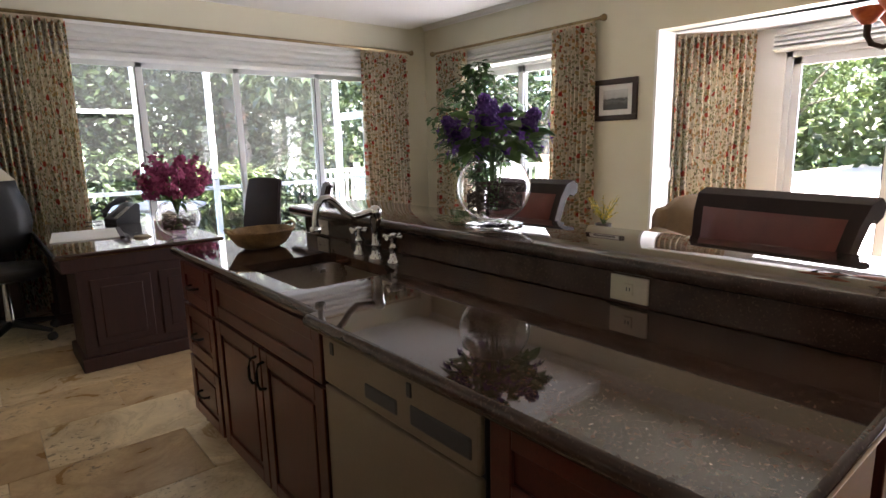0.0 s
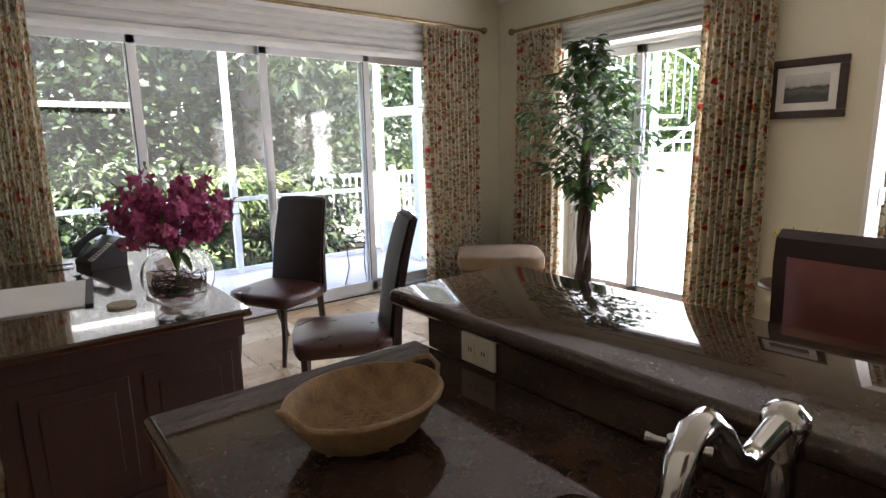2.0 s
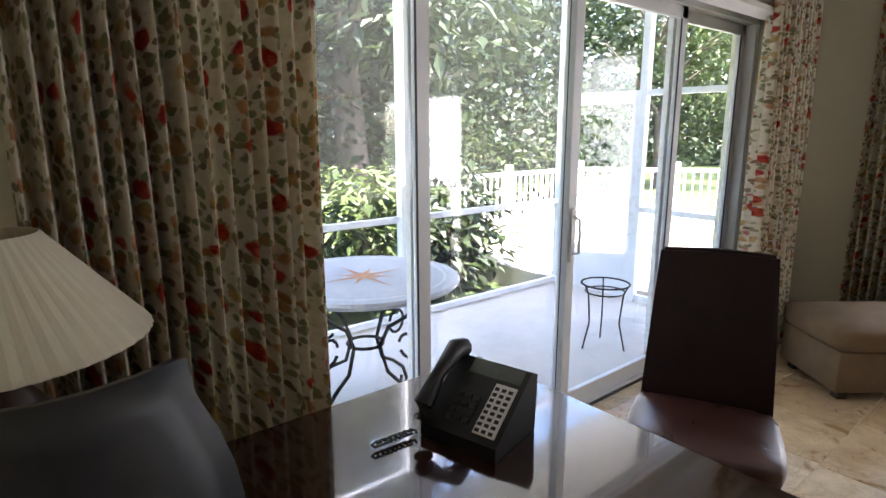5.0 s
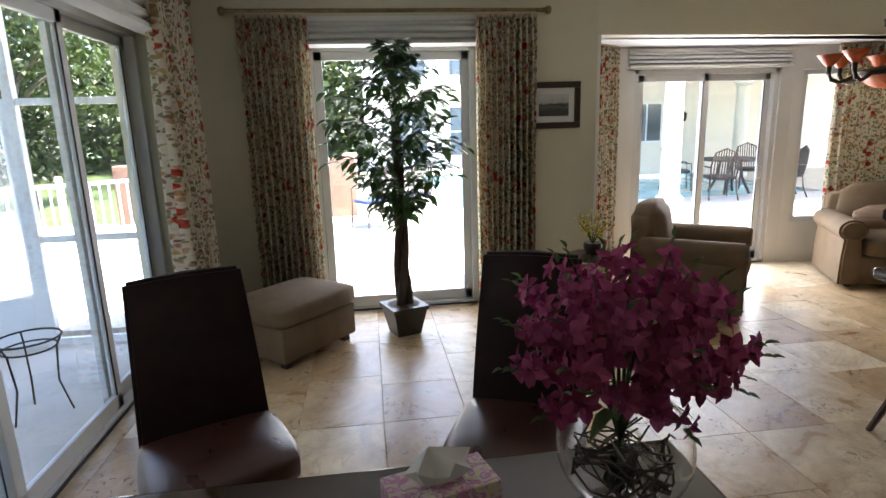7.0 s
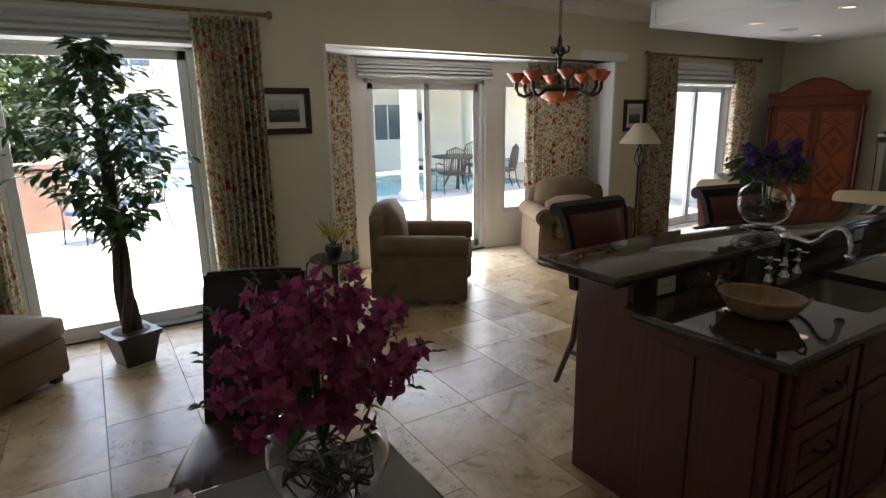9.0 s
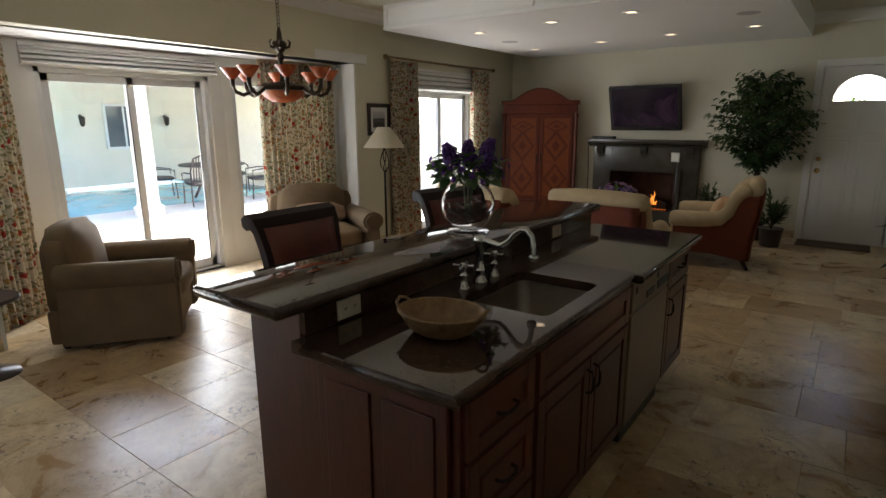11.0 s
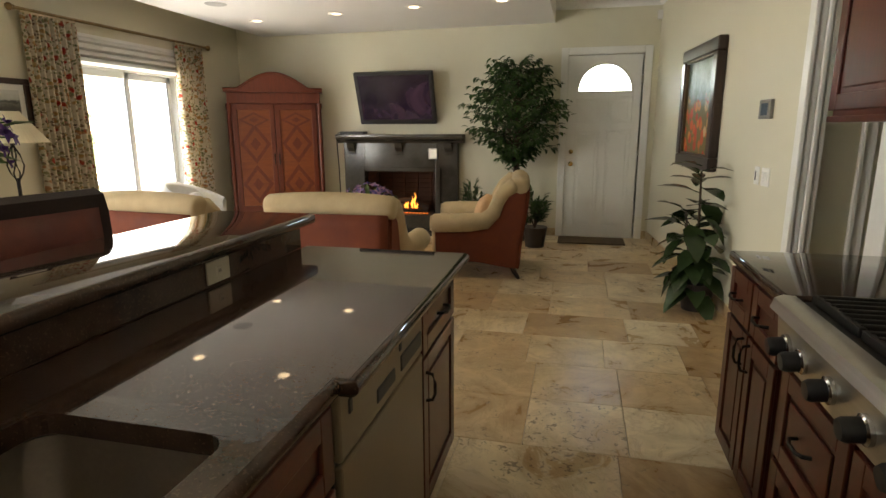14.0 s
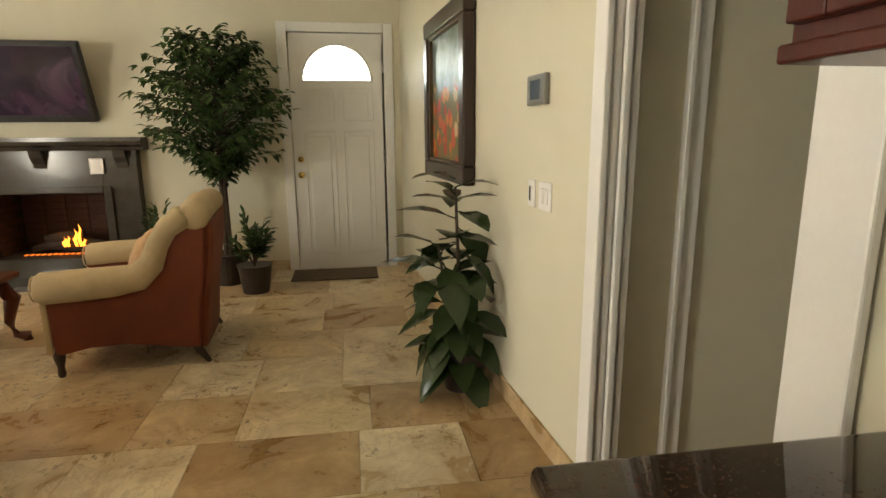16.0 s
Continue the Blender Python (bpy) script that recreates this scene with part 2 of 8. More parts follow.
M_LEATHER = mottled("dark_brown_leather", (0.012, 0.005, 0.0042), (0.026, 0.010, 0.008), 9, 0.55, 0.25, fine=260, IOR=1.33)
M_OXBLOOD = mottled("oxblood_leather", (0.075, 0.010, 0.006), (0.14, 0.022, 0.012), 7, 0.45, 0.2, fine=240)
M_TAN = mottled("tan_upholstery", (0.125, 0.083, 0.044), (0.20, 0.135, 0.074), 5, 0.85, 0.35, fine=320)
M_CREAM = mottled("cream_chenille", (0.38, 0.29, 0.17), (0.50, 0.39, 0.24), 6, 0.9, 0.4, fine=300)
M_RUST = mottled("rust_upholstery", (0.12, 0.022, 0.008), (0.19, 0.040, 0.013), 6, 0.8, 0.35, fine=320)
M_PATIO = mottled("pale_patio_stone", (0.42, 0.385, 0.335), (0.54, 0.50, 0.445), 2.2, 0.75, 0.2, fine=40)
M_PAPER = mottled("paper", (0.68, 0.67, 0.64), (0.76, 0.75, 0.72), 3, 0.8, 0.02)
M_OUTLET = mottled("ivory_plastic", (0.44, 0.40, 0.32), (0.50, 0.46, 0.37), 6, 0.4, 0.01)


# ---- mesh helpers ----
def part(name, bm, mat, parent=None, label="", smooth=None):
    """Links a bmesh as one mesh object, under a thing or a part."""
    me = bpy.data.meshes.new(name)
    bm.normal_update()
    bm.to_mesh(me)
    bm.free()
    if smooth is not None:
        me.polygons.foreach_set("use_smooth", [True] * len(me.polygons))
        if smooth > 0:
            me.set_sharp_from_angle(angle=radians(smooth))
    for one in mat if isinstance(mat, (list, tuple)) else (mat,):
        me.materials.append(one)
    ob = new(name, me)
    if parent:
        ob.parent = parent
    if label:
        ob["label"] = label
    return ob


def thing(name, m, label, category, group=""):
    return place(tagged(new(name), label, category, group), m)


def place(ob, m):
    ob.matrix_basis = m
    return ob


def structure(ob, label="", category=""):
    return tagged(ob, label, category, kind="structure")


def B():
    return bmesh.new()


def box(bm, x0, x1, y0, y1, z0, z1, bev=0.0, seg=2, m=None):
    t = bmesh.new()
    bmesh.ops.create_cube(t, size=1.0)
    mm = Matrix.Translation(((x0 + x1) / 2, (y0 + y1) / 2, (z0 + z1) / 2)) @ Matrix.Diagonal((abs(x1 - x0), abs(y1 - y0), abs(z1 - z0), 1))
    bmesh.ops.transform(t, matrix=mm, verts=t.verts)
    if bev > 0:
        bmesh.ops.bevel(t, geom=list(t.edges), offset=bev, segments=seg, affect="EDGES", profile=0.5, clamp_overlap=True)
    if m:
        bmesh.ops.transform(t, matrix=m, verts=t.verts)
    join(bm, t)
    return bm


def join(bm, t):
    me = bpy.data.meshes.new("tmp")
    t.to_mesh(me)
    t.free()
    bm.from_mesh(me)
    bpy.data.meshes.remove(me)


def lathe(bm, profile, seg=24, m=None):
    """Turns (radius, height) pairs round z."""
    rings = []
    for r, z in profile:
        if r < 1e-5:
            rings.append([bm.verts.new((0, 0, z))])
        else:
            rings.append([bm.verts.new((r * math.cos(2 * math.pi * i / seg), r * math.sin(2 * math.pi * i / seg), z)) for i in range(seg)])
    made = [v for r in rings for v in r]
    for a, b in zip(rings, rings[1:]):
        for i in range(seg):
            j = (i + 1) % seg
            if len(a) == 1 and len(b) == 1:
                continue
            if len(a) == 1:
                bm.faces.new((a[0], b[i], b[j]))
            elif len(b) == 1:
                bm.faces.new((a[i], b[0], a[j]))
            else:
                bm.faces.new((a[i], b[i], b[j], a[j]))
    if m:
        bmesh.ops.transform(bm, matrix=m, verts=made)
    bmesh.ops.recalc_face_normals(bm, faces=[f for f in bm.faces])
    return bm


def tube(bm, pts, r, seg=8, cap=True):
    """A round bar through points; r is a number or one per point."""
    pts = [Vector(p) for p in pts]
    rs = r if isinstance(r, (list, tuple)) else [r] * len(pts)
    rings, up = [], Vector((0.12, 0.31, 0.94))
    for i, p in enumerate(pts):
        d = (pts[min(i + 1, len(pts) - 1)] - pts[max(i - 1, 0)]).normalized()
        if abs(d.dot(up)) > 0.97:
            up = Vector((0.94, 0.12, 0.31))
        a = d.cross(up).normalized()
        b = d.cross(a)
        rings.append([bm.verts.new(p + rs[i] * (math.cos(2 * math.pi * k / seg) * a + math.sin(2 * math.pi * k / seg) * b)) for k in range(seg)])
    for u, w in zip(rings, rings[1:]):
        for k in range(seg):
            bm.faces.new((u[k], w[k], w[(k + 1) % seg], u[(k + 1) % seg]))
    if cap:
        bm.faces.new(rings[0])
        bm.faces.new(list(reversed(rings[-1])))
    return bm


def arc(c, r, a0, a1, n=10, plane="xz"):
    out = []
    for i in range(n + 1):
        a = radians(a0 + (a1 - a0) * i / n)
        u, w = r * math.cos(a), r * math.sin(a)
        out.append({"xz": (c[0] + u, c[1], c[2] + w), "xy": (c[0] + u, c[1] + w, c[2]), "yz": (c[0], c[1] + u, c[2] + w)}[plane])
    return out


def extrude_profile(bm, prof, axis, a0, a1, flip=False):
    """Extrudes a closed profile [(u, w)] along axis x or y between a0 and a1 (u is the other flat axis, w is z)."""
    def p(u, w, a):
        return (a, u, w) if axis == "x" else (u, a, w)
    v0, v1 = [bm.verts.new(p(u, w, a0)) for u, w in prof], [bm.verts.new(p(u, w, a1)) for u, w in prof]
    n = len(prof)
    fs = [bm.faces.new((v0[i], v0[(i + 1) % n], v1[(i + 1) % n], v1[i])) for i in range(n)]
    fs += [bm.faces.new(v0), bm.faces.new(list(reversed(v1)))]
    bmesh.ops.recalc_face_normals(bm, faces=fs)
    return bm


def blob(bm, x0, x1, y0, y1, z0, z1, bev, puff=0.0, m=None, seg=3):
    """A soft cushion-like box: well rounded, its faces puffed out."""
    t = bmesh.new()
    bmesh.ops.create_cube(t, size=1.0)
    bmesh.ops.subdivide_edges(t, edges=list(t.edges), cuts=5, use_grid_fill=True)
    sx, sy, sz = x1 - x0, y1 - y0, z1 - z0
    for v in t.verts:
        q = [v.co.x * sx, v.co.y * sy, v.co.z * sz]
        half = [sx / 2, sy / 2, sz / 2]
        inner = [max(-h + bev, min(h - bev, c)) for c, h in zip(q, half)]
        d = Vector([a - b for a, b in zip(q, inner)])
        if d.length > 1e-6:
            d = d.normalized() * bev if sum(1 for c, h in zip(q, half) if abs(abs(c) - h) < 1e-6) > 1 else d
        co = Vector(inner) + d
        if puff:
            f = [1 - (2 * c / s) ** 2 for c, s in zip(q, (sx, sy, sz))]
            for ax in range(3):
                o = [i for i in range(3) if i != ax]
                if abs(abs(q[ax]) - half[ax]) < 1e-6:
                    co[ax] += math.copysign(puff * max(f[o[0]], 0) * max(f[o[1]], 0), q[ax])
        v.co = co + Vector(((x0 + x1) / 2, (y0 + y1) / 2, (z0 + z1) / 2))
    if m:
        bmesh.ops.transform(t, matrix=m, verts=t.verts)
    join(bm, t)
    return bm


def wall(name, run, at, thick, a0, a1, top, openings, mat, label):
    """A straight wall along run ('x' or 'y'), its inner face at 'at', with openings (from, to, sill, head)."""
    bm = B()
    lo, hi = min(at, at + thick), max(at, at + thick)

    def piece(p, q, z0, z1):
        if q - p > 1e-4 and z1 - z0 > 1e-4:
            box(bm, *((p, q, lo, hi) if run == "x" else (lo, hi, p, q)), z0, z1)
    edge = a0
    for o0, o1, sill, head in sorted(openings):
        piece(edge, o0, 0, top)
        piece(o0, o1, 0, sill)
        piece(o0, o1, head, top)
        edge = o1
    piece(edge, a1, 0, top)
    return structure(part(name, bm, mat), label, "wall")


# ---- the room ----
NORTH, EAST, EAST_N, SOUTH, WEST, CEIL = 6.25, 5.80, 5.56, -4.82, -0.17, 2.92
wall("wall_north", "x", NORTH, 0.38, WEST - 0.2, EAST_N + 0.25, CEIL, [(1.25, 5.05, 0, 2.27)], M_WALL, "cream painted wall with a wide patio slider")
wall("wall_east_north", "y", EAST_N, 0.25, 3.0, NORTH, CEIL, [(4.02, 5.40, 0, 2.25)], M_WALL, "cream painted wall with a slider to the pool deck")
wall("wall_east_south", "y", EAST, 0.25, SOUTH, -0.93, CEIL, [(-3.66, -2.06, 0, 2.06)], M_WALL, "cream painted wall with a slider and small picture")
wall("wall_south", "x", SOUTH, -0.2, -0.4, EAST + 0.25, CEIL, [(0.33, 1.22, 0, 2.26), (2.87, 3.93, 0.18, 0.87)], M_WALL, "cream painted wall behind the fireplace")
wall("wall_west_kitchen", "y", WEST, -0.2, 0.02, NORTH, CEIL, [], M_WALL, "cream painted kitchen wall")

# the living room's west wall stands slightly out of square
SK0, SK1 = Vector((0.17, SOUTH, 0)), Vector((-0.14, -0.92, 0))
skew = Matrix.Translation(SK1) @ Matrix.Rotation(math.atan2((SK0 - SK1).y, (SK0 - SK1).x), 4, "Z")
SKL = (SK0 - SK1).length
bm = B()
box(bm, 0, SKL + 0.1, -0.2, 0, 0, CEIL, m=skew)
structure(part("wall_west_living", bm, M_WALL), "cream painted wall with the large painting", "wall")
bm = B()
box(bm, WEST - 0.2, WEST, -0.92, 0.02, 2.18, CEIL)
structure(part("wall_west_lintel", bm, M_WALL), "cream wall over the doorway", "wall")
# small passage behind the doorway
bm = B()
box(bm, -1.7, -1.6, -2.2, 1.4, 0, 2.6)
box(bm, -1.6, -0.37, 1.3, 1.4, 0, 2.6)
box(bm, -1.6, -0.37, -2.2, -2.1, 0, 2.6)
structure(part("wall_passage", bm, M_WALL), "cream painted walls of a side passage", "wall")
bm = B()
box(bm, -1.7, -0.16, -2.2, 1.4, 2.6, 2.7)
structure(part("ceiling_passage", bm, M_CEIL2), "plain passage ceiling", "ceiling")


bm = B()
box(bm, -0.225, -0.105, -0.93, -0.85, 0, 2.18, 0.004)
for x0, h in ((-0.125, 0.018), (-0.158, 0.010), (-0.188, 0.022), (-0.222, 0.012)):
    box(bm, x0, x0 + 0.024, -0.851, -0.85 + h, 0, 2.07, 0.005)
structure(part("door_casing_south", bm, M_WHITE), "fluted white door jamb", "trim")
bm = B()
box(bm, -0.30, -0.14, -0.06, 0.02, 0, 2.18, 0.004)
box(bm, -0.162, -0.138, -0.07, 0.075, 0, 2.16, 0.006)
structure(part("door_casing_north", bm, M_WHITE), "white door casing beside the counter", "trim")
bm = B()
box(bm, -0.36, -0.11, -0.93, 0.02, 2.07, 2.18, 0.004)
structure(part("door_casing_head", bm, M_WHITE), "white door casing head", "trim")
bm = B()
box(bm, -1.6, -0.225, -1.05, -0.93, 0, 2.6)
structure(part("wall_passage_side", bm, M_WALL), "cream passage wall in shade", "wall")
bm = B()
box(bm, -0.50, -0.43, -0.932, -0.912, 0, 2.1, 0.004)
box(bm, -0.445, -0.425, -0.932, -0.900, 0, 2.1, 0.004)
structure(part("trim_passage", bm, M_WHITE), "white trim in the passage", "trim")
bm = B()
box(bm, -1.6, -1.585, -0.62, 0.25, 0.0, 2.05, 0.003)
box(bm, -1.59, -1.575, -0.50, 0.13, 0.2, 0.95, 0.006)
box(bm, -1.59, -1.575, -0.50, 0.13, 1.1, 1.9, 0.006)
structure(part("door_passage", bm, M_WHITE), "closed cream passage door", "door")

# bay
BAY = [(5.56, 3.0), (6.02, 3.0), (6.40, 2.50), (6.40, 0.50), (6.13, -0.93), (5.80, -0.93)]


def along(p, q):
    d = Vector((q[0] - p[0], q[1] - p[1], 0))
    return Matrix.Translation((p[0], p[1], 0)) @ Matrix.Rotation(math.atan2(d.y, d.x), 4, "Z"), d.length


def slab_wall(name, p, q, openings, top, thick=0.12, mat=None):
    """A wall from p to q, its room face on the line, thickness to its left."""
    m, length = along(p, q)
    bm = B()
    edge = 0
    for o0, o1, sill, head in openings:
        for a, b, z0, z1 in ((edge, o0, 0, top), (o0, o1, 0, sill), (o0, o1, head, top)):
            if b - a > 1e-4 and z1 - z0 > 1e-4:
                box(bm, a, b, 0, thick, z0, z1, m=m)
        edge = o1
    if length - edge > 1e-4:
        box(bm, edge, length, 0, thick, 0, top, m=m)
    return structure(part(name, bm, mat or M_WHITE), "pale painted bay wall", "wall")


slab_wall("wall_bay_1", (5.81, 3.0), (6.02, 3.0), [], 2.29)
slab_wall("wall_bay_lintel", (5.56, 3.0), (5.80, -0.93), [(0.0, (Vector((0.24, -3.93))).length - 0.001, 0.0, 2.29)], CEIL, 0.25, M_WALL)
m_n, len_n = along(BAY[1], BAY[2])
slab_wall("wall_bay_2", BAY[1], BAY[2], [(0.06, len_n - 0.06, 0.45, 2.05)], 2.29)
slab_wall("wall_bay_3", BAY[2], BAY[3], [(0.25, 1.85, 0.0, 2.08)], 2.29)
m_s, len_s = along(BAY[3], BAY[4])
slab_wall("wall_bay_4", BAY[3], BAY[4], [(0.10, len_s - 0.15, 0.45, 2.05)], 2.29)
slab_wall("wall_bay_5", (6.13, -0.93), (6.04, -0.93), [], 2.29)
bm = B()
box(bm, 5.76, 6.75, -1.1, 3.2, 2.29, 2.40)
structure(part("ceiling_bay", bm, M_CEIL), "white bay ceiling", "ceiling")
bm = B()
box(bm, EAST_N - 0.004, 5.84, 2.975, 3.002, 0, 2.29)
box(bm, EAST - 0.004, 6.08, -0.932, -0.905, 0, 2.29)
structure(part("trim_bay", bm, M_WHITE), "white painted bay reveal", "trim")
bm = B()
box(bm, 5.81, 6.75, -1.1, 3.2, -0.2, -0.012)
structure(part("floor_bay_base", bm, M_GROUT), "floor bed under the bay tiles", "floor")

# ceiling: high field, two dropped white panels, crown
bm = B()
box(bm, -0.4, 6.05, SOUTH - 0.2, NORTH + 0.25, CEIL, CEIL + 0.15)
structure(part("ceiling", bm, M_CEIL2), "cream painted main ceiling", "ceiling")


def dropped(name, x0, x1, y0, y1, z, faces):
    bm = B()
    box(bm, x0, x1, y0, y1, z, CEIL + 0.01)
    ob = structure(part(name, bm, M_CEIL), "white dropped ceiling panel with recessed lights", "ceiling")
    bm = B()
    for yy, s in faces:
        box(bm, x0, x1, yy - 0.012 if s < 0 else yy, yy if s < 0 else yy + 0.012, z, z + 0.035, 0.004)
        for k in range(2):
            a, b = x0 + 0.05 + k * (x1 - x0) / 2, x0 - 0.05 + (k + 1) * (x1 - x0) / 2
            for p, q, r, t in ((a, b, z + 0.05, z + 0.07), (a, b, CEIL - 0.05, CEIL - 0.03), (a, a + 0.02, z + 0.05, CEIL - 0.03), (b - 0.02, b, z + 0.05, CEIL - 0.03)):
                box(bm, p, q, yy - 0.012 if s < 0 else yy, yy if s < 0 else yy + 0.012, r, t, 0.003)
    structure(part(name.replace("panel", "trim"), bm, M_CEIL), "white beaded trim", "trim")
    return ob


dropped("ceiling_panel_south", 1.40, 5.40, SOUTH, -1.03, 2.645, [(-1.03, 1)])
dropped("ceiling_panel_north", 1.6, 5.32, 3.3, NORTH, 2.79, [(3.3, -1)])


def crown(name, axis, a0, a1, at, s):
    prof = [(0, CEIL), (0, CEIL - 0.13), (0.012, CEIL - 0.13), (0.02, CEIL - 0.105), (0.045, CEIL - 0.085), (0.07, CEIL - 0.045), (0.10, CEIL - 0.03), (0.105, CEIL - 0.012), (0.125, CEIL)]
    bm = extrude_profile(B(), [(at + s * u, w) for u, w in prof], axis, a0, a1)
    return structure(part(name, bm, M_CEIL), "white crown moulding", "trim")


crown("crown_east", "y", SOUTH, -0.93, EAST, -1)
crown("crown_east_north", "y", 3.0, NORTH, EAST_N, -1)
cb = along((5.80, -0.93), (5.56, 3.0))
bm = extrude_profile(B(), [(0, CEIL), (0, CEIL - 0.13), (0.012, CEIL - 0.13), (0.045, CEIL - 0.085), (0.07, CEIL - 0.045), (0.10, CEIL - 0.03), (0.125, CEIL)], "x", 0, cb[1])
bmesh.ops.transform(bm, matrix=cb[0], verts=bm.verts)
structure(part("crown_bay", bm, M_CEIL), "white crown moulding", "trim")
crown("crown_north", "x", WEST, 1.6, NORTH, -1)
crown("crown_south", "x", 0.15, 1.40, SOUTH, 1)
crown("crown_west", "y", 0.02, NORTH, WEST, 1)
bm = extrude_profile(B(), [(0, CEIL), (0, CEIL - 0.13), (0.012, CEIL - 0.13), (0.045, CEIL - 0.085), (0.07, CEIL - 0.045), (0.10, CEIL - 0.03), (0.125, CEIL)], "x", 0, SKL)
bmesh.ops.transform(bm, matrix=skew, verts=bm.verts)
structure(part("crown_living", bm, M_CEIL), "white crown moulding", "trim")

# baseboards of the same stone as the floor
bm = B()
for x0, x1, y0, y1 in ((0.17, 0.24, SOUTH, SOUTH + 0.014), (1.31, EAST, SOUTH, SOUTH + 0.014), (EAST - 0.014, EAST, SOUTH + 0.014, -3.66), (EAST - 0.014, EAST, -2.06, -0.93), (EAST_N - 0.014, EAST_N, 3.0, 4.02), (EAST_N - 0.014, EAST_N, 5.40, NORTH), (5.05, EAST_N - 0.014, NORTH - 0.014, NORTH), (WEST, 1.25, NORTH - 0.014, NORTH)):
    box(bm, x0, x1, y0, y1, 0, 0.10, 0.003)
structure(part("baseboard", bm, M_TILE), "travertine baseboard", "trim")
bm = B()
box(bm, 0, SKL, 0, 0.014, 0, 0.10, 0.003, m=skew)
structure(part("baseboard_living", bm, M_TILE), "travertine baseboard", "trim")


# ---- windows ----
def slider(name, m, length, head, panels, label, sill=0.0):
    """A sliding door or window along local x from 0 to length; panels: list of (from, to, track). Depth goes to +y."""
    root = structure(thing(name, m, label, "sliding door"), label)
    fr = B()
    box(fr, 0, length, 0, 0.13, sill, sill + 0.03, 0.003)
    box(fr, 0, length, 0, 0.13, head - 0.05, head, 0.003)
    box(fr, 0, 0.05, 0, 0.13, sill, head, 0.003)
    box(fr, length - 0.05, length, 0, 0.13, sill, head, 0.003)
    part("window_frame", fr, M_ALU, root)
    se = B()
    box(se, 0.01, length - 0.01, -0.012, 0.0, sill, sill + 0.012)
    part("track_seal", se, M_DARKSEAL, root)
    for a, b, tr in panels:
        y = 0.02 + 0.045 * tr
        bm = B()
        for p, q, r, t in ((a, a + 0.065, sill + 0.03, head - 0.05), (b - 0.065, b, sill + 0.03, head - 0.05), (a, b, sill + 0.03, sill + 0.12), (a, b, head - 0.12, head - 0.05)):
            box(bm, p, q, y, y + 0.035, r, t, 0.004)
        sash = part("sash", bm, M_ALU, root)
        g = B()
        box(g, a + 0.06, b - 0.06, y + 0.014, y + 0.019, sill + 0.11, head - 0.11)
        pane = part("pane", g, M_GLASS, root)
        pane.visible_shadow = False
        s = B()
        box(s, b - 0.069, b - 0.063, y - 0.003, y + 0.004, sill + 0.12, head - 0.12)
        part("gasket", s, M_DARKSEAL, root)
    return root


def handle(parent, x, y, z, h=0.28):
    bm = B()
    box(bm, x - 0.02, x + 0.02, y - 0.012, y, z - h / 2, z + h / 2, 0.005)
    tube(bm, [(x, y, z - h * 0.36), (x, y - 0.045, z - h * 0.3), (x, y - 0.05, z), (x, y - 0.045, z + h * 0.3), (x, y, z + h * 0.36)], 0.009)
    part("door_handle", bm, M_ALU, parent)


w1 = slider("window_1", pose(1.25, 6.45, 0), 3.80, 2.27, [(0.05, 0.98, 0), (0.91, 1.94, 1), (1.86, 2.88, 0), (2.80, 3.75, 1)], "wide white-framed glass patio slider, closed")
handle(w1, 1.895, 0.02, 1.0)
w2 = slider("window_2", pose(5.68, 5.40, 0, 0, 0, -90), 1.38, 2.25, [(0.05, 0.72, 0), (0.66, 1.33, 1)], "white-framed glass slider to the pool deck")
w3 = slider("window_3", pose(6.42, 2.25, 0, 0, 0, -90), 1.60, 2.08, [(0.05, 0.83, 0), (0.77, 1.55, 1)], "white-framed glass slider in the bay")
handle(w3, 1.50, 0.06, 1.0, 0.2)
w4 = slider("window_4", pose(5.93, -2.06, 0, 0, 0, -90), 1.60, 2.06, [(0.05, 0.83, 0), (0.77, 1.55, 1)], "white-framed glass slider by the reading lamp")


def fixed_window(name, m, length, sill, head):
    root = structure(thing(name, m, "narrow fixed bay window with white frame", "window"))
    bm = B()
    for p, q, r, t in ((0, 0.05, sill, head), (length - 0.05, length, sill, head), (0, length, sill, sill + 0.05), (0, length, head - 0.05, head)):
        box(bm, p, q, 0.02, 0.08, r, t, 0.004)
    part("window_frame", bm, M_ALU, root)
    g = B()
    box(g, 0.04, length - 0.04, 0.045, 0.05, sill + 0.04, head - 0.04)
    part("pane", g, M_GLASS, root).visible_shadow = False
    return root


fixed_window("window_5", m_n @ pose(0.06, 0, 0), len_n - 0.12, 0.45, 2.05)
fixed_window("window_6", m_s @ pose(0.10, 0, 0), len_s - 0.25, 0.45, 2.05)


def roman_shade(m, length, top, bottom):
    """A raised fabric shade: soft stacked folds under a valance."""
    root = thing("window_shade", m, "raised white fabric shade over the slider", "window shade", "window shades")
    n = 4
    h = top - bottom
    prof = [(0.0, top)]
    for i in range(n):
        z1, z0 = top - h * i / n, top - h * (i + 1) / n
        prof += [(-0.035 - 0.008 * i, z1 - 0.01), (-0.05 - 0.010 * i, z0 + 0.35 * h / n), (-0.04 - 0.010 * i, z0 + 0.02), (-0.02, z0 + 0.004)]
    prof += [(0.0, bottom)]
    bm = extrude_profile(B(), prof, "x", 0, length)
    part("folds", bm, M_SHADE, root, smooth=40)
    bm = B()
    box(bm, 0, length, -0.03, 0, top - 0.005, top + 0.03, 0.004)
    part("headrail", bm, M_WHITE, root)
    return root


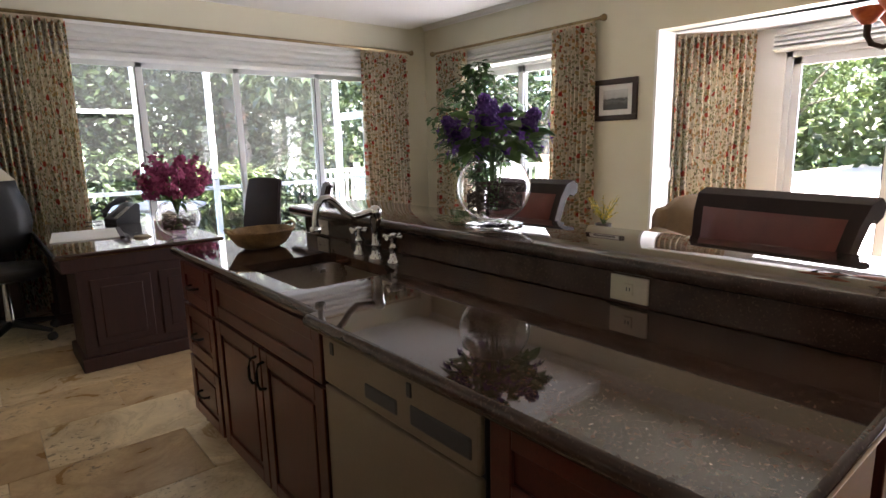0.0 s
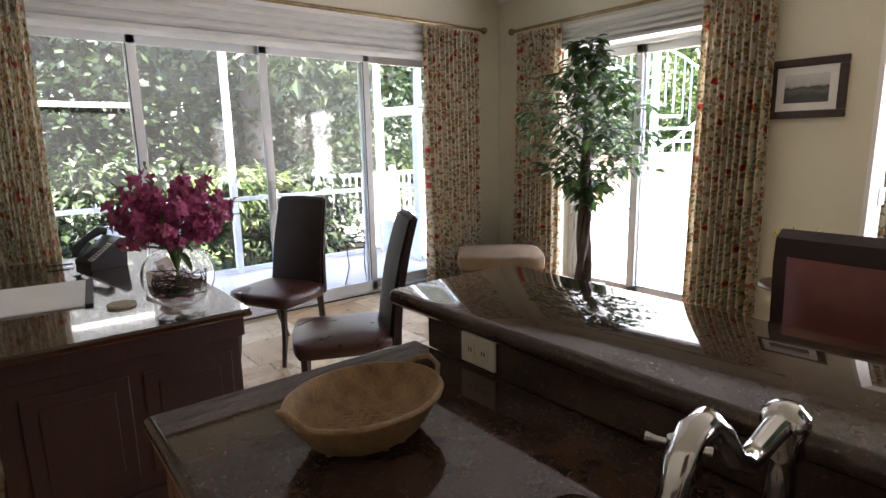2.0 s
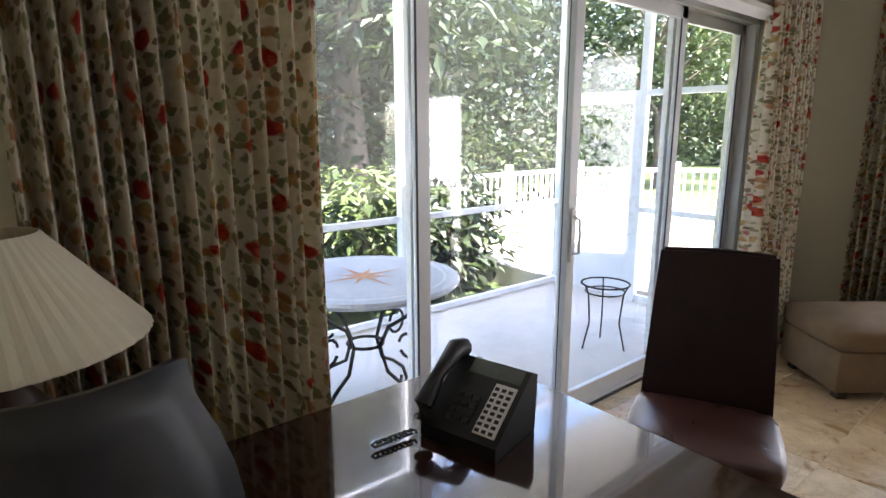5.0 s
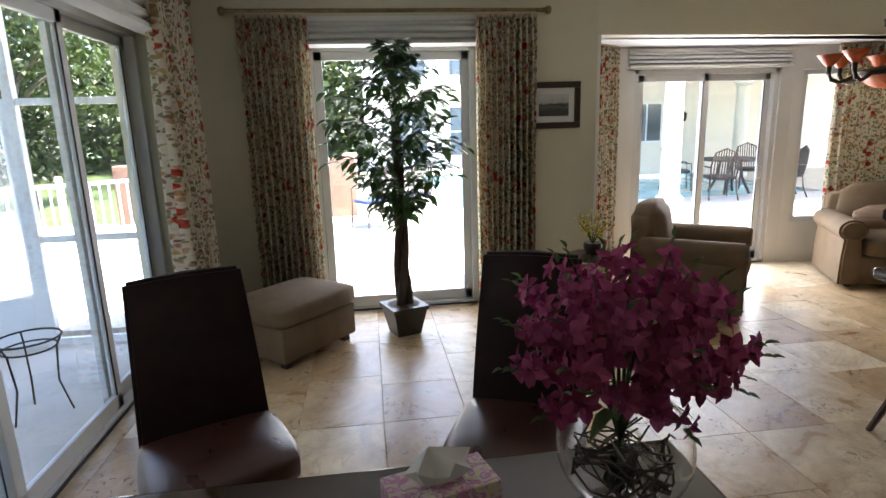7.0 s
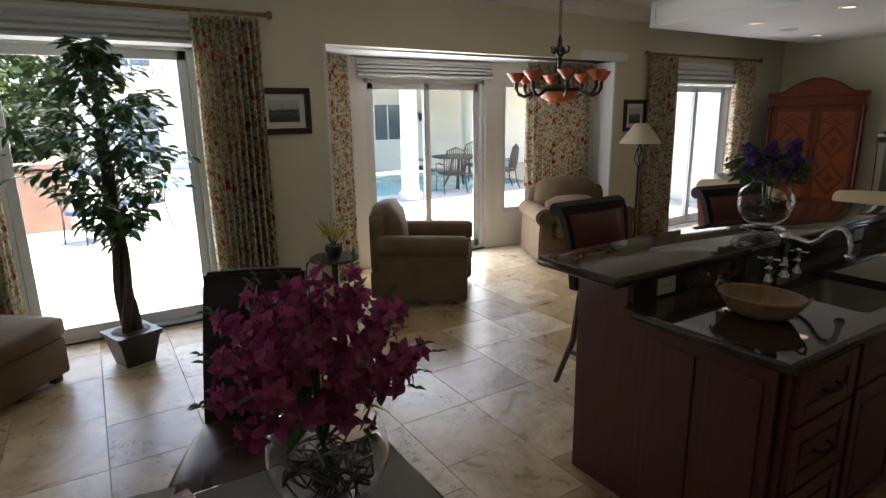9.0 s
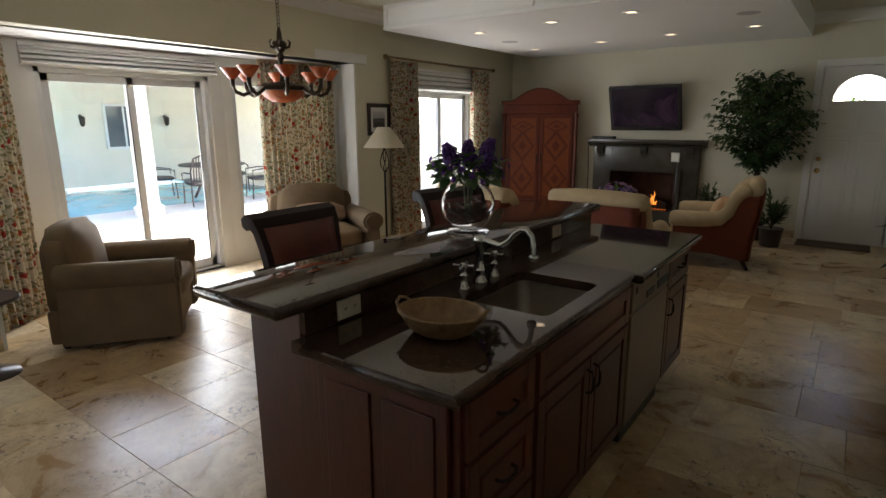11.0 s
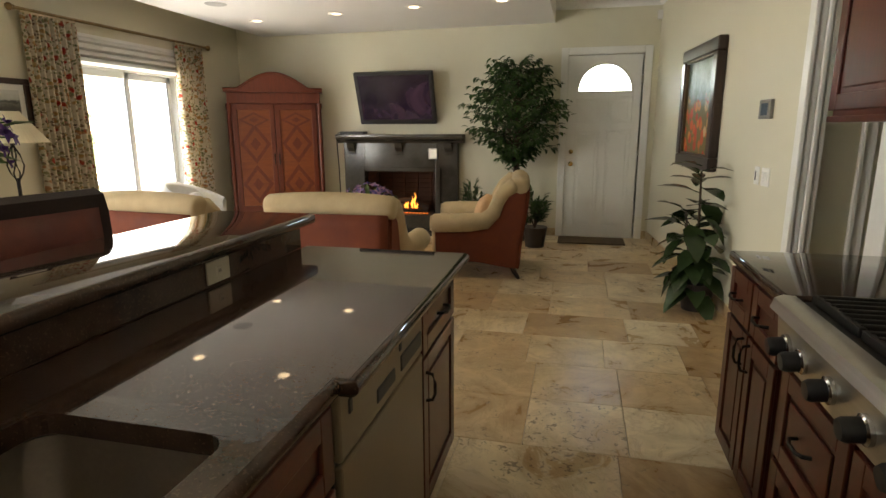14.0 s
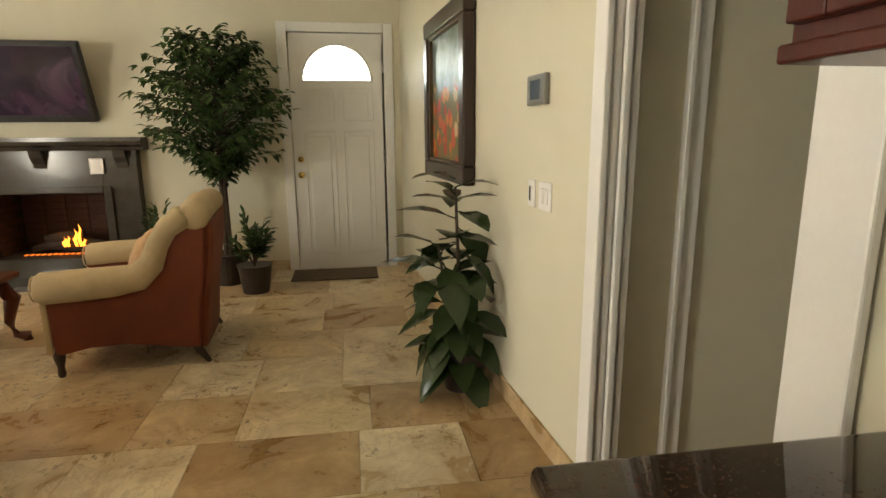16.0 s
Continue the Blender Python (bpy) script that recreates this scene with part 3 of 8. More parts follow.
roman_shade(pose(1.40, 6.248, 0), 3.50, 2.46, 2.17)
roman_shade(pose(EAST_N - 0.002, 5.40, 0, 0, 0, -90), 1.38, 2.41, 2.21)
roman_shade(pose(6.398, 2.34, 0, 0, 0, -90), 1.76, 2.24, 2.08)
roman_shade(pose(EAST - 0.002, -2.02, 0, 0, 0, -90), 1.68, 2.28, 2.02)


def curtain(name, m, width, top, seed, folds, tilt=0.0):
    """Pleated drapery panel along local x, hanging to the floor; fabric length follows the folds."""
    rng = random.Random(seed)
    bm = B()
    uv = bm.loops.layers.uv.new("UVMap")
    nx, nz = folds * 8, 14
    amp = [0.048 + 0.036 * rng.random() for _ in range(folds + 1)]
    ph = [rng.uniform(-0.5, 0.5) for _ in range(folds + 1)]
    grid = []
    for j in range(nz + 1):
        f = j / nz
        row = []
        for i in range(nx + 1):
            u = i / nx
            k = min(int(u * folds), folds - 1)
            a = amp[k] * (0.55 + 0.6 * f)
            w = math.sin(2 * math.pi * u * folds + ph[k] * 0.4 * f)
            x = width * (u + 0.004 * math.sin(9 * f + 7 * u)) + tilt * f * (0.5 - u) * width
            y = -a * w + 0.012 * math.sin(5 * f + 11 * u) * f
            row.append(bm.verts.new((x, y, 0.012 + (top - 0.012) * (1 - f))))
        grid.append(row)
    for j in range(nz):
        for i in range(nx):
            fc = bm.faces.new((grid[j][i], grid[j + 1][i], grid[j + 1][i + 1], grid[j][i + 1]))
            for lp, (a, b) in zip(fc.loops, ((i, j), (i, j + 1), (i + 1, j + 1), (i + 1, j))):
                lp[uv].uv = (a / nx * width * 2.9 + seed * 0.37, (1 - b / nz) * top)
    root = thing("curtain", m, "pleated floral curtain, cream with red and green blooms", "curtain", "floral curtains")
    ob = part("drape", bm, M_FLORAL, root, smooth=0)
    so = ob.modifiers.new("thickness", "SOLIDIFY")
    so.thickness = 0.003
    hb = B()
    box(hb, 0.005, width - 0.005, -0.008, 0.008, top - 0.02, top + 0.03, 0.003)
    part("heading_tape", hb, M_FLORAL, root)
    return root


def rod(m, length):
    root = thing("curtain_rod", m, "aged brass curtain rod with ball finials", "curtain rod", "curtain rods")
    bm = tube(B(), [(0, 0, 0), (length, 0, 0)], 0.016, 12)
    part("pole", bm, M_BRASS, root, smooth=40)
    for x, s in ((0, -1), (length, 1)):
        bm = lathe(B(), [(0.016, 0), (0.022, 0.006), (0.014, 0.014), (0.03, 0.03), (0.034, 0.045), (0.026, 0.062), (0, 0.07)], 14, pose(x, 0, 0, 0, 90 * s, 0))
        part("finial", bm, M_BRASS, root, smooth=50)
    for x in (0.12, length - 0.12):
        bm = tube(B(), [(x, 0, 0), (x, 0.085, 0)], 0.01)
        part("bracket", bm, M_BRASS, root)
    return root


rod(pose(0.86, 6.164, 2.49), 4.37)
curtain("c", pose(0.90, 6.168, 0), 0.70, 2.455, 1, 15)
curtain("c", pose(4.52, 6.164, 0), 0.68, 2.455, 2, 13)
rod(pose(5.455, 5.93, 2.465, 0, 0, -90), 2.42)
curtain("c", pose(5.455, 5.88, 0, 0, 0, -90), 0.52, 2.43, 3, 10)
curtain("c", pose(5.455, 4.06, 0, 0, 0, -90), 0.50, 2.43, 4, 10)
rod(pose(5.72, -1.45, 2.405, 0, 0, -90), 2.54)
curtain("c", pose(5.72, -1.49, 0, 0, 0, -90), 0.56, 2.37, 5, 10)
curtain("c", pose(5.72, -3.40, 0, 0, 0, -90), 0.50, 2.37, 6, 9)
curtain("c", m_n @ pose(-0.06, -0.09, 0), 0.66, 2.27, 7, 12)
curtain("c", m_s @ pose(0.37, -0.09, 0), 0.97, 2.27, 8, 14)


# ---- ground and outside ----
bm = B()
box(bm, -0.4, 5.81, SOUTH - 0.2, NORTH + 0.38, -0.2, -0.012)
structure(part("floor", bm, M_GROUT), "travertine floor bed with grout joints", "floor")
bm = B()
box(bm, -1.7, -0.4, -2.2, 1.4, -0.2, -0.004)
structure(part("floor_passage", bm, M_TILE), "travertine passage floor", "floor")
M_LAWN = mottled("lawn", (0.035, 0.06, 0.015), (0.075, 0.11, 0.03), 0.6, 0.9, 0.4, fine=14)
bm = B()
box(bm, -150, 150, -150, 150, -0.6, -0.30)
structure(part("ground", bm, M_LAWN), "green lawn round the house", "ground")
bm = B()
box(bm, -4.0, 5.55, 6.64, 8.50, -0.5, -0.04)
structure(part("patio_north", bm, M_PATIO), "pale stone floor of the screened patio", "pavement")
bm = B()
for x0, x1, y0, y1 in ((5.82, 12.0, -14.0, 8.5), (12.0, 20.0, 3.2, 8.5), (12.0, 20.0, -14.0, -5.0), (20.0, 40.0, -14.0, 8.5), (5.56, 12.0, 8.5, 16.0)):
    box(bm, x0, x1, y0, y1, -0.5, -0.05)
structure(part("pool_deck", bm, M_PATIO), "sunlit pale stone pool deck", "pavement")
M_POOL = mottled("pool_tile", (0.10, 0.34, 0.42), (0.16, 0.46, 0.54), 1.5, 0.15, 0.05)
bm = B()
box(bm, 12.0, 20.0, -5.0, 3.2, -0.55, -0.12)
structure(part("water", bm, M_POOL), "turquoise swimming pool", "water")

# sun and shade put into the leaf colour: darker copy A, lighter copy B
M_LEAF_A = leafy("shade_toned_foliage", (0.011, 0.022, 0.007), (0.042, 0.066, 0.020), 0.5, 0.3)
M_LEAF_B = leafy("sun_toned_foliage", (0.032, 0.055, 0.014), (0.10, 0.14, 0.038), 0.5, 0.3)
M_BARK = mottled("bark", (0.06, 0.045, 0.035), (0.15, 0.12, 0.09), 5, 0.9, 0.8, stretch=(1, 1, 0.2))


def leaf_cloud(bm, rng, centre, radii, count, size, droop=0.4):
    """Small folded leaves scattered through a lumpy volume."""
    for _ in range(count):
        while True:
            p = Vector((rng.uniform(-1, 1), rng.uniform(-1, 1), rng.uniform(-1, 1)))
            if 0.25 < p.length < 1 and noise.noise(p * 2.3 + Vector(centre)) > -0.22:
                break
        q = Vector(centre) + Vector((p.x * radii[0], p.y * radii[1], p.z * radii[2]))
        out = Vector((p.x + rng.uniform(-0.7, 0.7), p.y + rng.uniform(-0.7, 0.7), rng.uniform(-droop - 0.5, 0.6 - droop))).normalized()
        side = out.cross(Vector((rng.uniform(-0.3, 0.3), rng.uniform(-0.3, 0.3), 1))).normalized()
        s = size * rng.uniform(0.6, 1.25)
        up = side.cross(out) * s * 0.12
        a, b, c, d = q, q + out * s * 0.5 + side * s * 0.22 + up, q + out * s, q + out * s * 0.5 - side * s * 0.22 + up
        v = [bm.verts.new(x) for x in (a, b, c, d)]
        bm.faces.new((v[0], v[1], v[2]))
        bm.faces.new((v[0], v[2], v[3]))


def tree(x, y, h, spread, seed, leaves=2600, mat=None, label="tall leafy tree beyond the patio", trunk_r=0.2, low=0.35):
    rng = random.Random(seed)
    root = thing("tree", pose(x, y, -0.3), label, "tree", "garden trees")
    bm = B()
    pts = [Vector((rng.uniform(-0.12, 0.12) * i, rng.uniform(-0.12, 0.12) * i, h * 0.85 * i / 6)) for i in range(7)]
    tube(bm, pts, [trunk_r * (1.15 - 0.14 * i) for i in range(7)], 9)
    for i in range(7):
        a = rng.uniform(0, 6.28)
        s = pts[2 + i % 4]
        e = s + Vector((math.cos(a) * spread * 0.7, math.sin(a) * spread * 0.7, h * rng.uniform(0.1, 0.3)))
        tube(bm, [s, s.lerp(e, 0.5) + Vector((0, 0, 0.2)), e], [trunk_r * 0.4, trunk_r * 0.25, 0.02], 6)
    part("trunk", bm, M_BARK, root, smooth=60)
    bm = B()
    for i in range(9):
        a = rng.uniform(0, 6.28)
        r = spread * rng.uniform(0.2, 0.75)
        c = (r * math.cos(a), r * math.sin(a), h * rng.uniform(low, 0.95))
        rr = spread * rng.uniform(0.3, 0.55)
        leaf_cloud(bm, rng, c, (rr, rr, rr * 0.75), leaves // 9, 0.28)
    part("crown", bm, mat or M_LEAF_A, root)
    return root


def shrub(x, y, w, d, h, seed, mat=None, leaves=1300):
    rng = random.Random(seed)
    root = thing("shrub", pose(x, y, -0.3), "dense green garden shrub", "shrub", "garden shrubs")
    bm = B()
    for i in range(6):
        a = rng.uniform(0, 6.28)
        tube(bm, [(0.05 * math.cos(a), 0.05 * math.sin(a), 0), (w * 0.2 * math.cos(a), d * 0.2 * math.sin(a), h * 0.6)], [0.03, 0.01], 5)
    part("stems", bm, M_BARK, root)
    bm = B()
    for i in range(6):
        c = (rng.uniform(-0.35, 0.35) * w, rng.uniform(-0.35, 0.35) * d, h * rng.uniform(0.25, 0.8))
        leaf_cloud(bm, rng, c, (w * 0.32, d * 0.32, h * 0.3), leaves // 6, 0.19)
    part("foliage", bm, mat or M_LEAF_A, root)
    return root


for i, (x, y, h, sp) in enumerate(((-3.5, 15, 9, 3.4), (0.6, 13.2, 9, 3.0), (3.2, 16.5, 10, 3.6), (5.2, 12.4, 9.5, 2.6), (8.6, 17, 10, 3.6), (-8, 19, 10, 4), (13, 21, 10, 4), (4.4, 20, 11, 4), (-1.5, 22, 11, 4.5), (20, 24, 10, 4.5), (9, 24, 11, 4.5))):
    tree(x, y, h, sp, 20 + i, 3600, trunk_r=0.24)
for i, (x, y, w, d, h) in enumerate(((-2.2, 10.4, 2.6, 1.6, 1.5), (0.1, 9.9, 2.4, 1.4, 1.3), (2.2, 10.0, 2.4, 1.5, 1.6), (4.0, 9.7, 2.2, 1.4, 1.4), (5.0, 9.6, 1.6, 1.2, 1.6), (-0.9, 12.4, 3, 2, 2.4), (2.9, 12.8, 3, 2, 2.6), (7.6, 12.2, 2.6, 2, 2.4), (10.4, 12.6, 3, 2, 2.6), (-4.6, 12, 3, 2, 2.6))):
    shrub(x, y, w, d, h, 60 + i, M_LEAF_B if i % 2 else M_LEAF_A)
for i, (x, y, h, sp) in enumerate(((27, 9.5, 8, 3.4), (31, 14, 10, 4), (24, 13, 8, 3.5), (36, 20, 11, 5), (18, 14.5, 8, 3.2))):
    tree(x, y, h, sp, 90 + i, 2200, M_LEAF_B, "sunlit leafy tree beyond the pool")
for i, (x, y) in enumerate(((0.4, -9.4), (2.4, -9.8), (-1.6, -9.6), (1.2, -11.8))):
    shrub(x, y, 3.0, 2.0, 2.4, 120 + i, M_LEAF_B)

# dense woods behind the gardens
def woodland(x0, x1, y0, y1, top, count, size, seed, mat, label):
    gen = np.random.default_rng(seed)
    p = np.stack([gen.uniform(x0, x1, count), gen.uniform(y0, y1, count), top * gen.uniform(0, 1, count) ** 0.9 - 0.3], 1)
    crest = 0.78 + 0.22 * np.sin(p[:, 0] * 0.9 + seed) * np.cos(p[:, 0] * 0.37)
    p[:, 2] *= crest
    out = gen.normal(size=(count, 3)) * (1, 1, 0.6) - (0, 0, 0.35)
    out /= np.linalg.norm(out, axis=1, keepdims=True)
    side = np.cross(out, gen.normal(size=(count, 3)))
    side /= np.linalg.norm(side, axis=1, keepdims=True)
    s = (size * gen.uniform(0.6, 1.3, count))[:, None]
    verts = np.stack([p, p + out * s * 0.5 + side * s * 0.27, p + out * s, p + out * s * 0.5 - side * s * 0.27], 1).reshape(-1, 3)
    me = bpy.data.meshes.new("woodland")
    me.from_pydata(verts.tolist(), [], np.arange(count * 4).reshape(-1, 4).tolist())
    me.materials.append(mat)
    tagged(new("woodland", me), label, "woodland", "", "stuff")


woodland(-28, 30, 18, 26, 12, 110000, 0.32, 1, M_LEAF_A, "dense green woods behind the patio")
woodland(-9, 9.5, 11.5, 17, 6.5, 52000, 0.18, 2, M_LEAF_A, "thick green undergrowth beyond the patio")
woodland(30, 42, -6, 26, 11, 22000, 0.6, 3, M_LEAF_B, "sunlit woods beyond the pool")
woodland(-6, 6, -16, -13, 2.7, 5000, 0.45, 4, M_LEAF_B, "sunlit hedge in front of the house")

# screened patio: white aluminium posts and rails, screen door
scr = thing("screen_enclosure", pose(0, 0, -0.04), "white aluminium screen enclosure round the patio", "screen enclosure")
for x in (-3.9, -1.6, 0.6, 2.55, 3.45, 5.42):
    bm = box(B(), x - 0.035, x + 0.035, 8.36, 8.43, 0, 3.0, 0.004)
    part("post", bm, M_ALU, scr)
for z, x0, x1 in ((0.84, -3.9, 5.42), (0.02, -3.9, 5.42), (2.95, -3.9, 5.42), (1.86, 0.6, 2.55)):
    bm = box(B(), x0, x1, 8.375, 8.415, z, z + 0.05, 0.003)
    part("rail", bm, M_ALU, scr)
for y in (7.5,):
    bm = box(B(), 5.385, 5.455, y - 0.035, y + 0.035, 0, 3.0, 0.004)
    part("post", bm, M_ALU, scr)
for z, y0, y1 in ((0.84, 6.64, 7.5), (1.86, 6.64, 8.36), (0.02, 6.64, 8.36), (2.95, 6.64, 8.36)):
    bm = box(B(), 5.40, 5.44, y0, y1, z, z + 0.05, 0.003)
    part("rail", bm, M_ALU, scr)
bm = B()
for y0, y1, z0, z1 in ((7.54, 7.60, 0.07, 1.86), (8.28, 8.34, 0.07, 1.86), (7.60, 8.28, 0.07, 0.45), (7.60, 8.28, 0.90, 0.96), (7.60, 8.28, 1.80, 1.86)):
    box(bm, 5.40, 5.43, y0, y1, z0, z1, 0.003)
part("screen_door", bm, M_ALU, scr, "white screen door with kick panel")
M_MESH = material("insect_screen", (0.16, 0.165, 0.165), 0.8)
k = Nodes(M_MESH)
clear, weave = k.n("BsdfTransparent"), k.n("MixShader", Fac=0.045)
k.link(clear.outputs[0], weave.inputs[1])
k.link(k.b.outputs[0], weave.inputs[2])
k.link(weave.outputs[0], k.out.inputs["Surface"])
for x0, x1 in ((-3.86, -1.64), (-1.56, 0.56), (0.64, 2.51), (2.59, 3.41), (3.49, 5.38)):
    for z0, z1 in ((0.075, 0.835), (0.895, 2.94)):
        part("screen_panel", box(B(), x0, x1, 8.394, 8.397, z0, z1), M_MESH, scr, "fine grey insect mesh")
for y0, y1 in ((6.66, 7.46), (7.61, 8.27)):
    part("screen_panel", box(B(), 5.418, 5.421, y0, y1, 0.97, 1.79), M_MESH, scr, "fine grey insect mesh")
part("screen_roof", box(B(), -3.86, 5.38, 7.71, 8.37, 2.974, 2.977), M_MESH, scr, "fine grey insect mesh")
# a solid roof over the patio strip next to the house
bm = B()
box(bm, -4.0, 5.6, 6.64, 7.7, 2.75, 2.95)
structure(part("patio_roof", bm, M_ALU), "white solid roof over the patio strip", "roof")


def railing(m, length, label):
    root = thing("railing", m, label, "railing", "white railings")
    for z in (0.12, 0.88):
        bm = box(B(), 0, length, -0.025, 0.025, z, z + 0.06, 0.004)
        part("rail", bm, M_ALU, root)
    n_ = int(length / 0.13)
    me = None
    for i in range(n_ + 1):
        bm = box(B(), -0.015, 0.015, -0.015, 0.015, 0.0 if i % 12 == 0 else 0.15, 1.05 if i % 12 == 0 else 0.9)
        ob = place(part("post" if i % 12 == 0 else "baluster", bm, M_ALU, root), pose(i * length / n_, 0, 0) @ Matrix.Diagonal((3, 3, 1, 1) if i % 12 == 0 else (1, 1, 1, 1)))
    return root


railing(pose(5.7, 10.9, -0.05), 3.4, "white balustrade beyond the patio")
railing(pose(9.1, 10.9, -0.05, 0, 0, -52), 3.6, "white balustrade beside the deck steps")

# patio table: mosaic star top on scrolled iron legs
pt = thing("patio_table", pose(2.40, 7.29, -0.04), "round grey mosaic patio table with a star on scrolled iron legs", "table")
bm = lathe(B(), [(0, 0.745), (0.50, 0.745), (0.52, 0.755), (0.53, 0.77), (0.52, 0.785), (0, 0.785)], 48)
part("tabletop", bm, mottled("grey_mosaic", (0.36, 0.36, 0.37), (0.50, 0.50, 0.51), 40, 0.5, 0.2), pt, smooth=40)
for r, w_ in ((0.44, 0.008), (0.10, 0.006)):
    bm = lathe(B(), [(r, 0.7855), (r + w_, 0.787), (r + 2 * w_, 0.7855)], 48)
    part("inlay_ring", bm, mottled("pale_inlay", (0.55, 0.54, 0.5), (0.62, 0.61, 0.57), 30, 0.5, 0.1), pt)
bm = B()
for i in range(8):
    a = 2 * math.pi * i / 8
    ln = 0.27 if i % 2 == 0 else 0.18
    p = [Vector((0, 0, 0.788)), Vector((0.05 * math.cos(a - 0.35), 0.05 * math.sin(a - 0.35), 0.788)), Vector((ln * math.cos(a), ln * math.sin(a), 0.788)), Vector((0.05 * math.cos(a + 0.35), 0.05 * math.sin(a + 0.35), 0.788))]
    bm.faces.new([bm.verts.new(q) for q in p])
part("star_inlay", bm, mottled("rust_inlay", (0.42, 0.17, 0.07), (0.55, 0.26, 0.12), 30, 0.5, 0.1), pt)
for i in range(4):
    a = radians(90 * i + 20)
    rot = Matrix.Rotation(a, 4, "Z")
    bm = B()
    pts = [(0.10, 0, 0.40), (0.16, 0, 0.52), (0.28, 0, 0.60), (0.36, 0, 0.68), (0.38, 0, 0.745)]
    tube(bm, [rot @ Vector(p) for p in pts], 0.011, 6)
    tube(bm, [rot @ Vector(p) for p in [(0.10, 0, 0.40), (0.15, 0, 0.26), (0.26, 0, 0.20), (0.36, 0, 0.12), (0.40, 0, 0.03), (0.37, 0, 0.0), (0.33, 0, 0.03), (0.345, 0, 0.07)]], 0.011, 6)
    tube(bm, [rot @ Vector(p) for p in arc((0.30, 0, 0.44), 0.07, -150, 170, 12)], 0.009, 6)
    part("leg", bm, M_IRON, pt)
bm = tube(B(), arc((0, 0, 0.40), 0.10, 0, 360, 24, "xy"), 0.010, 6)
part("leg_ring", bm, M_IRON, pt)
st = thing("plant_stand", pose(4.25, 7.0, -0.04), "small black wire plant stand", "plant stand")
bm = tube(B(), arc((0, 0, 0.48), 0.17, 0, 360, 24, "xy"), 0.007, 6)
tube(bm, arc((0, 0, 0.42), 0.14, 0, 360, 24, "xy"), 0.006, 6)
part("ring", bm, M_IRON, st)
for i in range(3):
    a = radians(120 * i + 40)
    c, s = math.cos(a), math.sin(a)
    bm = tube(B(), [(0.17 * c, 0.17 * s, 0.48), (0.14 * c, 0.14 * s, 0.42), (0.12 * c, 0.12 * s, 0.2), (0.17 * c, 0.17 * s, 0.0)], 0.006, 6)
    part("leg", bm, M_IRON, st)

# pool side: planter wall, spiral stair, neighbouring wing of the house
M_TERRA = mottled("terracotta_stucco", (0.22, 0.12, 0.08), (0.32, 0.19, 0.13), 2, 0.85, 0.3, fine=60)
M_STUCCO = mottled("cream_stucco", (0.68, 0.64, 0.55), (0.76, 0.72, 0.63), 1.5, 0.85, 0.2, fine=70)
M_DARKGLASS = mottled("dark_window_glass", (0.06, 0.08, 0.10), (0.12, 0.15, 0.18), 1, 0.08, 0)
bm = box(B(), 11.6, 11.9, 5.2, 9.5, -0.05, 1.05, 0.02)
box(bm, 11.9, 14.0, 5.2, 5.5, -0.05, 1.05, 0.02)
tagged(part("planter_wall", bm, M_TERRA), "low brown stucco planter wall", "garden wall")
M_TEAL = mottled("pale_green_metal", (0.32, 0.50, 0.44), (0.44, 0.62, 0.55), 4, 0.4, 0.05)
sp_ = thing("spiral_staircase", pose(9.6, 6.9, -0.05), "pale green metal spiral staircase on the deck", "staircase")
bm = tube(B(), [(0, 0, 0), (0, 0, 4.2)], 0.06, 10)
part("centre_pole", bm, M_TEAL, sp_, smooth=50)
rail_pts = []
for i in range(18):
    a = radians(200 + 20 * i)
    z = 0.2 * (i + 1)
    bm = B()
    p = [Vector((0.06 * math.cos(a), 0.06 * math.sin(a), z)), Vector((0.85 * math.cos(a), 0.85 * math.sin(a), z)), Vector((0.85 * math.cos(a + 0.38), 0.85 * math.sin(a + 0.38), z)), Vector((0.06 * math.cos(a + 0.38), 0.06 * math.sin(a + 0.38), z))]
    lo, hi = [bm.verts.new(q) for q in p], [bm.verts.new(q + Vector((0, 0, 0.035))) for q in p]
    bm.faces.new(list(reversed(lo)))
    bm.faces.new(hi)
    for k_ in range(4):
        bm.faces.new((lo[k_], lo[(k_ + 1) % 4], hi[(k_ + 1) % 4], hi[k_]))
    part("tread", bm, M_TEAL, sp_)
    for da in (0.0, 0.19):
        e = Vector((0.84 * math.cos(a + da), 0.84 * math.sin(a + da), z + da * 0.5))
        bm = tube(B(), [e, e + Vector((0, 0, 0.95))], 0.012, 5)
        part("baluster", bm, M_TEAL, sp_)
        rail_pts.append(e + Vector((0, 0, 0.95)))
part("handrail", tube(B(), rail_pts, 0.022, 6), M_TEAL, sp_, smooth=60)

hs = thing("house", pose(23.5, 0, -0.05), "two-storey cream house wing with white windows behind the pool", "house")
bm = box(B(), 0, 6, -5.0, 5.0, 0, 6.2)
part("wall", bm, M_STUCCO, hs)
bm = extrude_profile(B(), [(-5.6, 6.2), (5.6, 6.2), (0, 8.2)], "x", -0.6, 6.6)
part("roof", bm, mottled("pale_roof_tile", (0.36, 0.33, 0.30), (0.50, 0.47, 0.43), 3, 0.8, 0.4, stretch=(1, 6, 1)), hs)
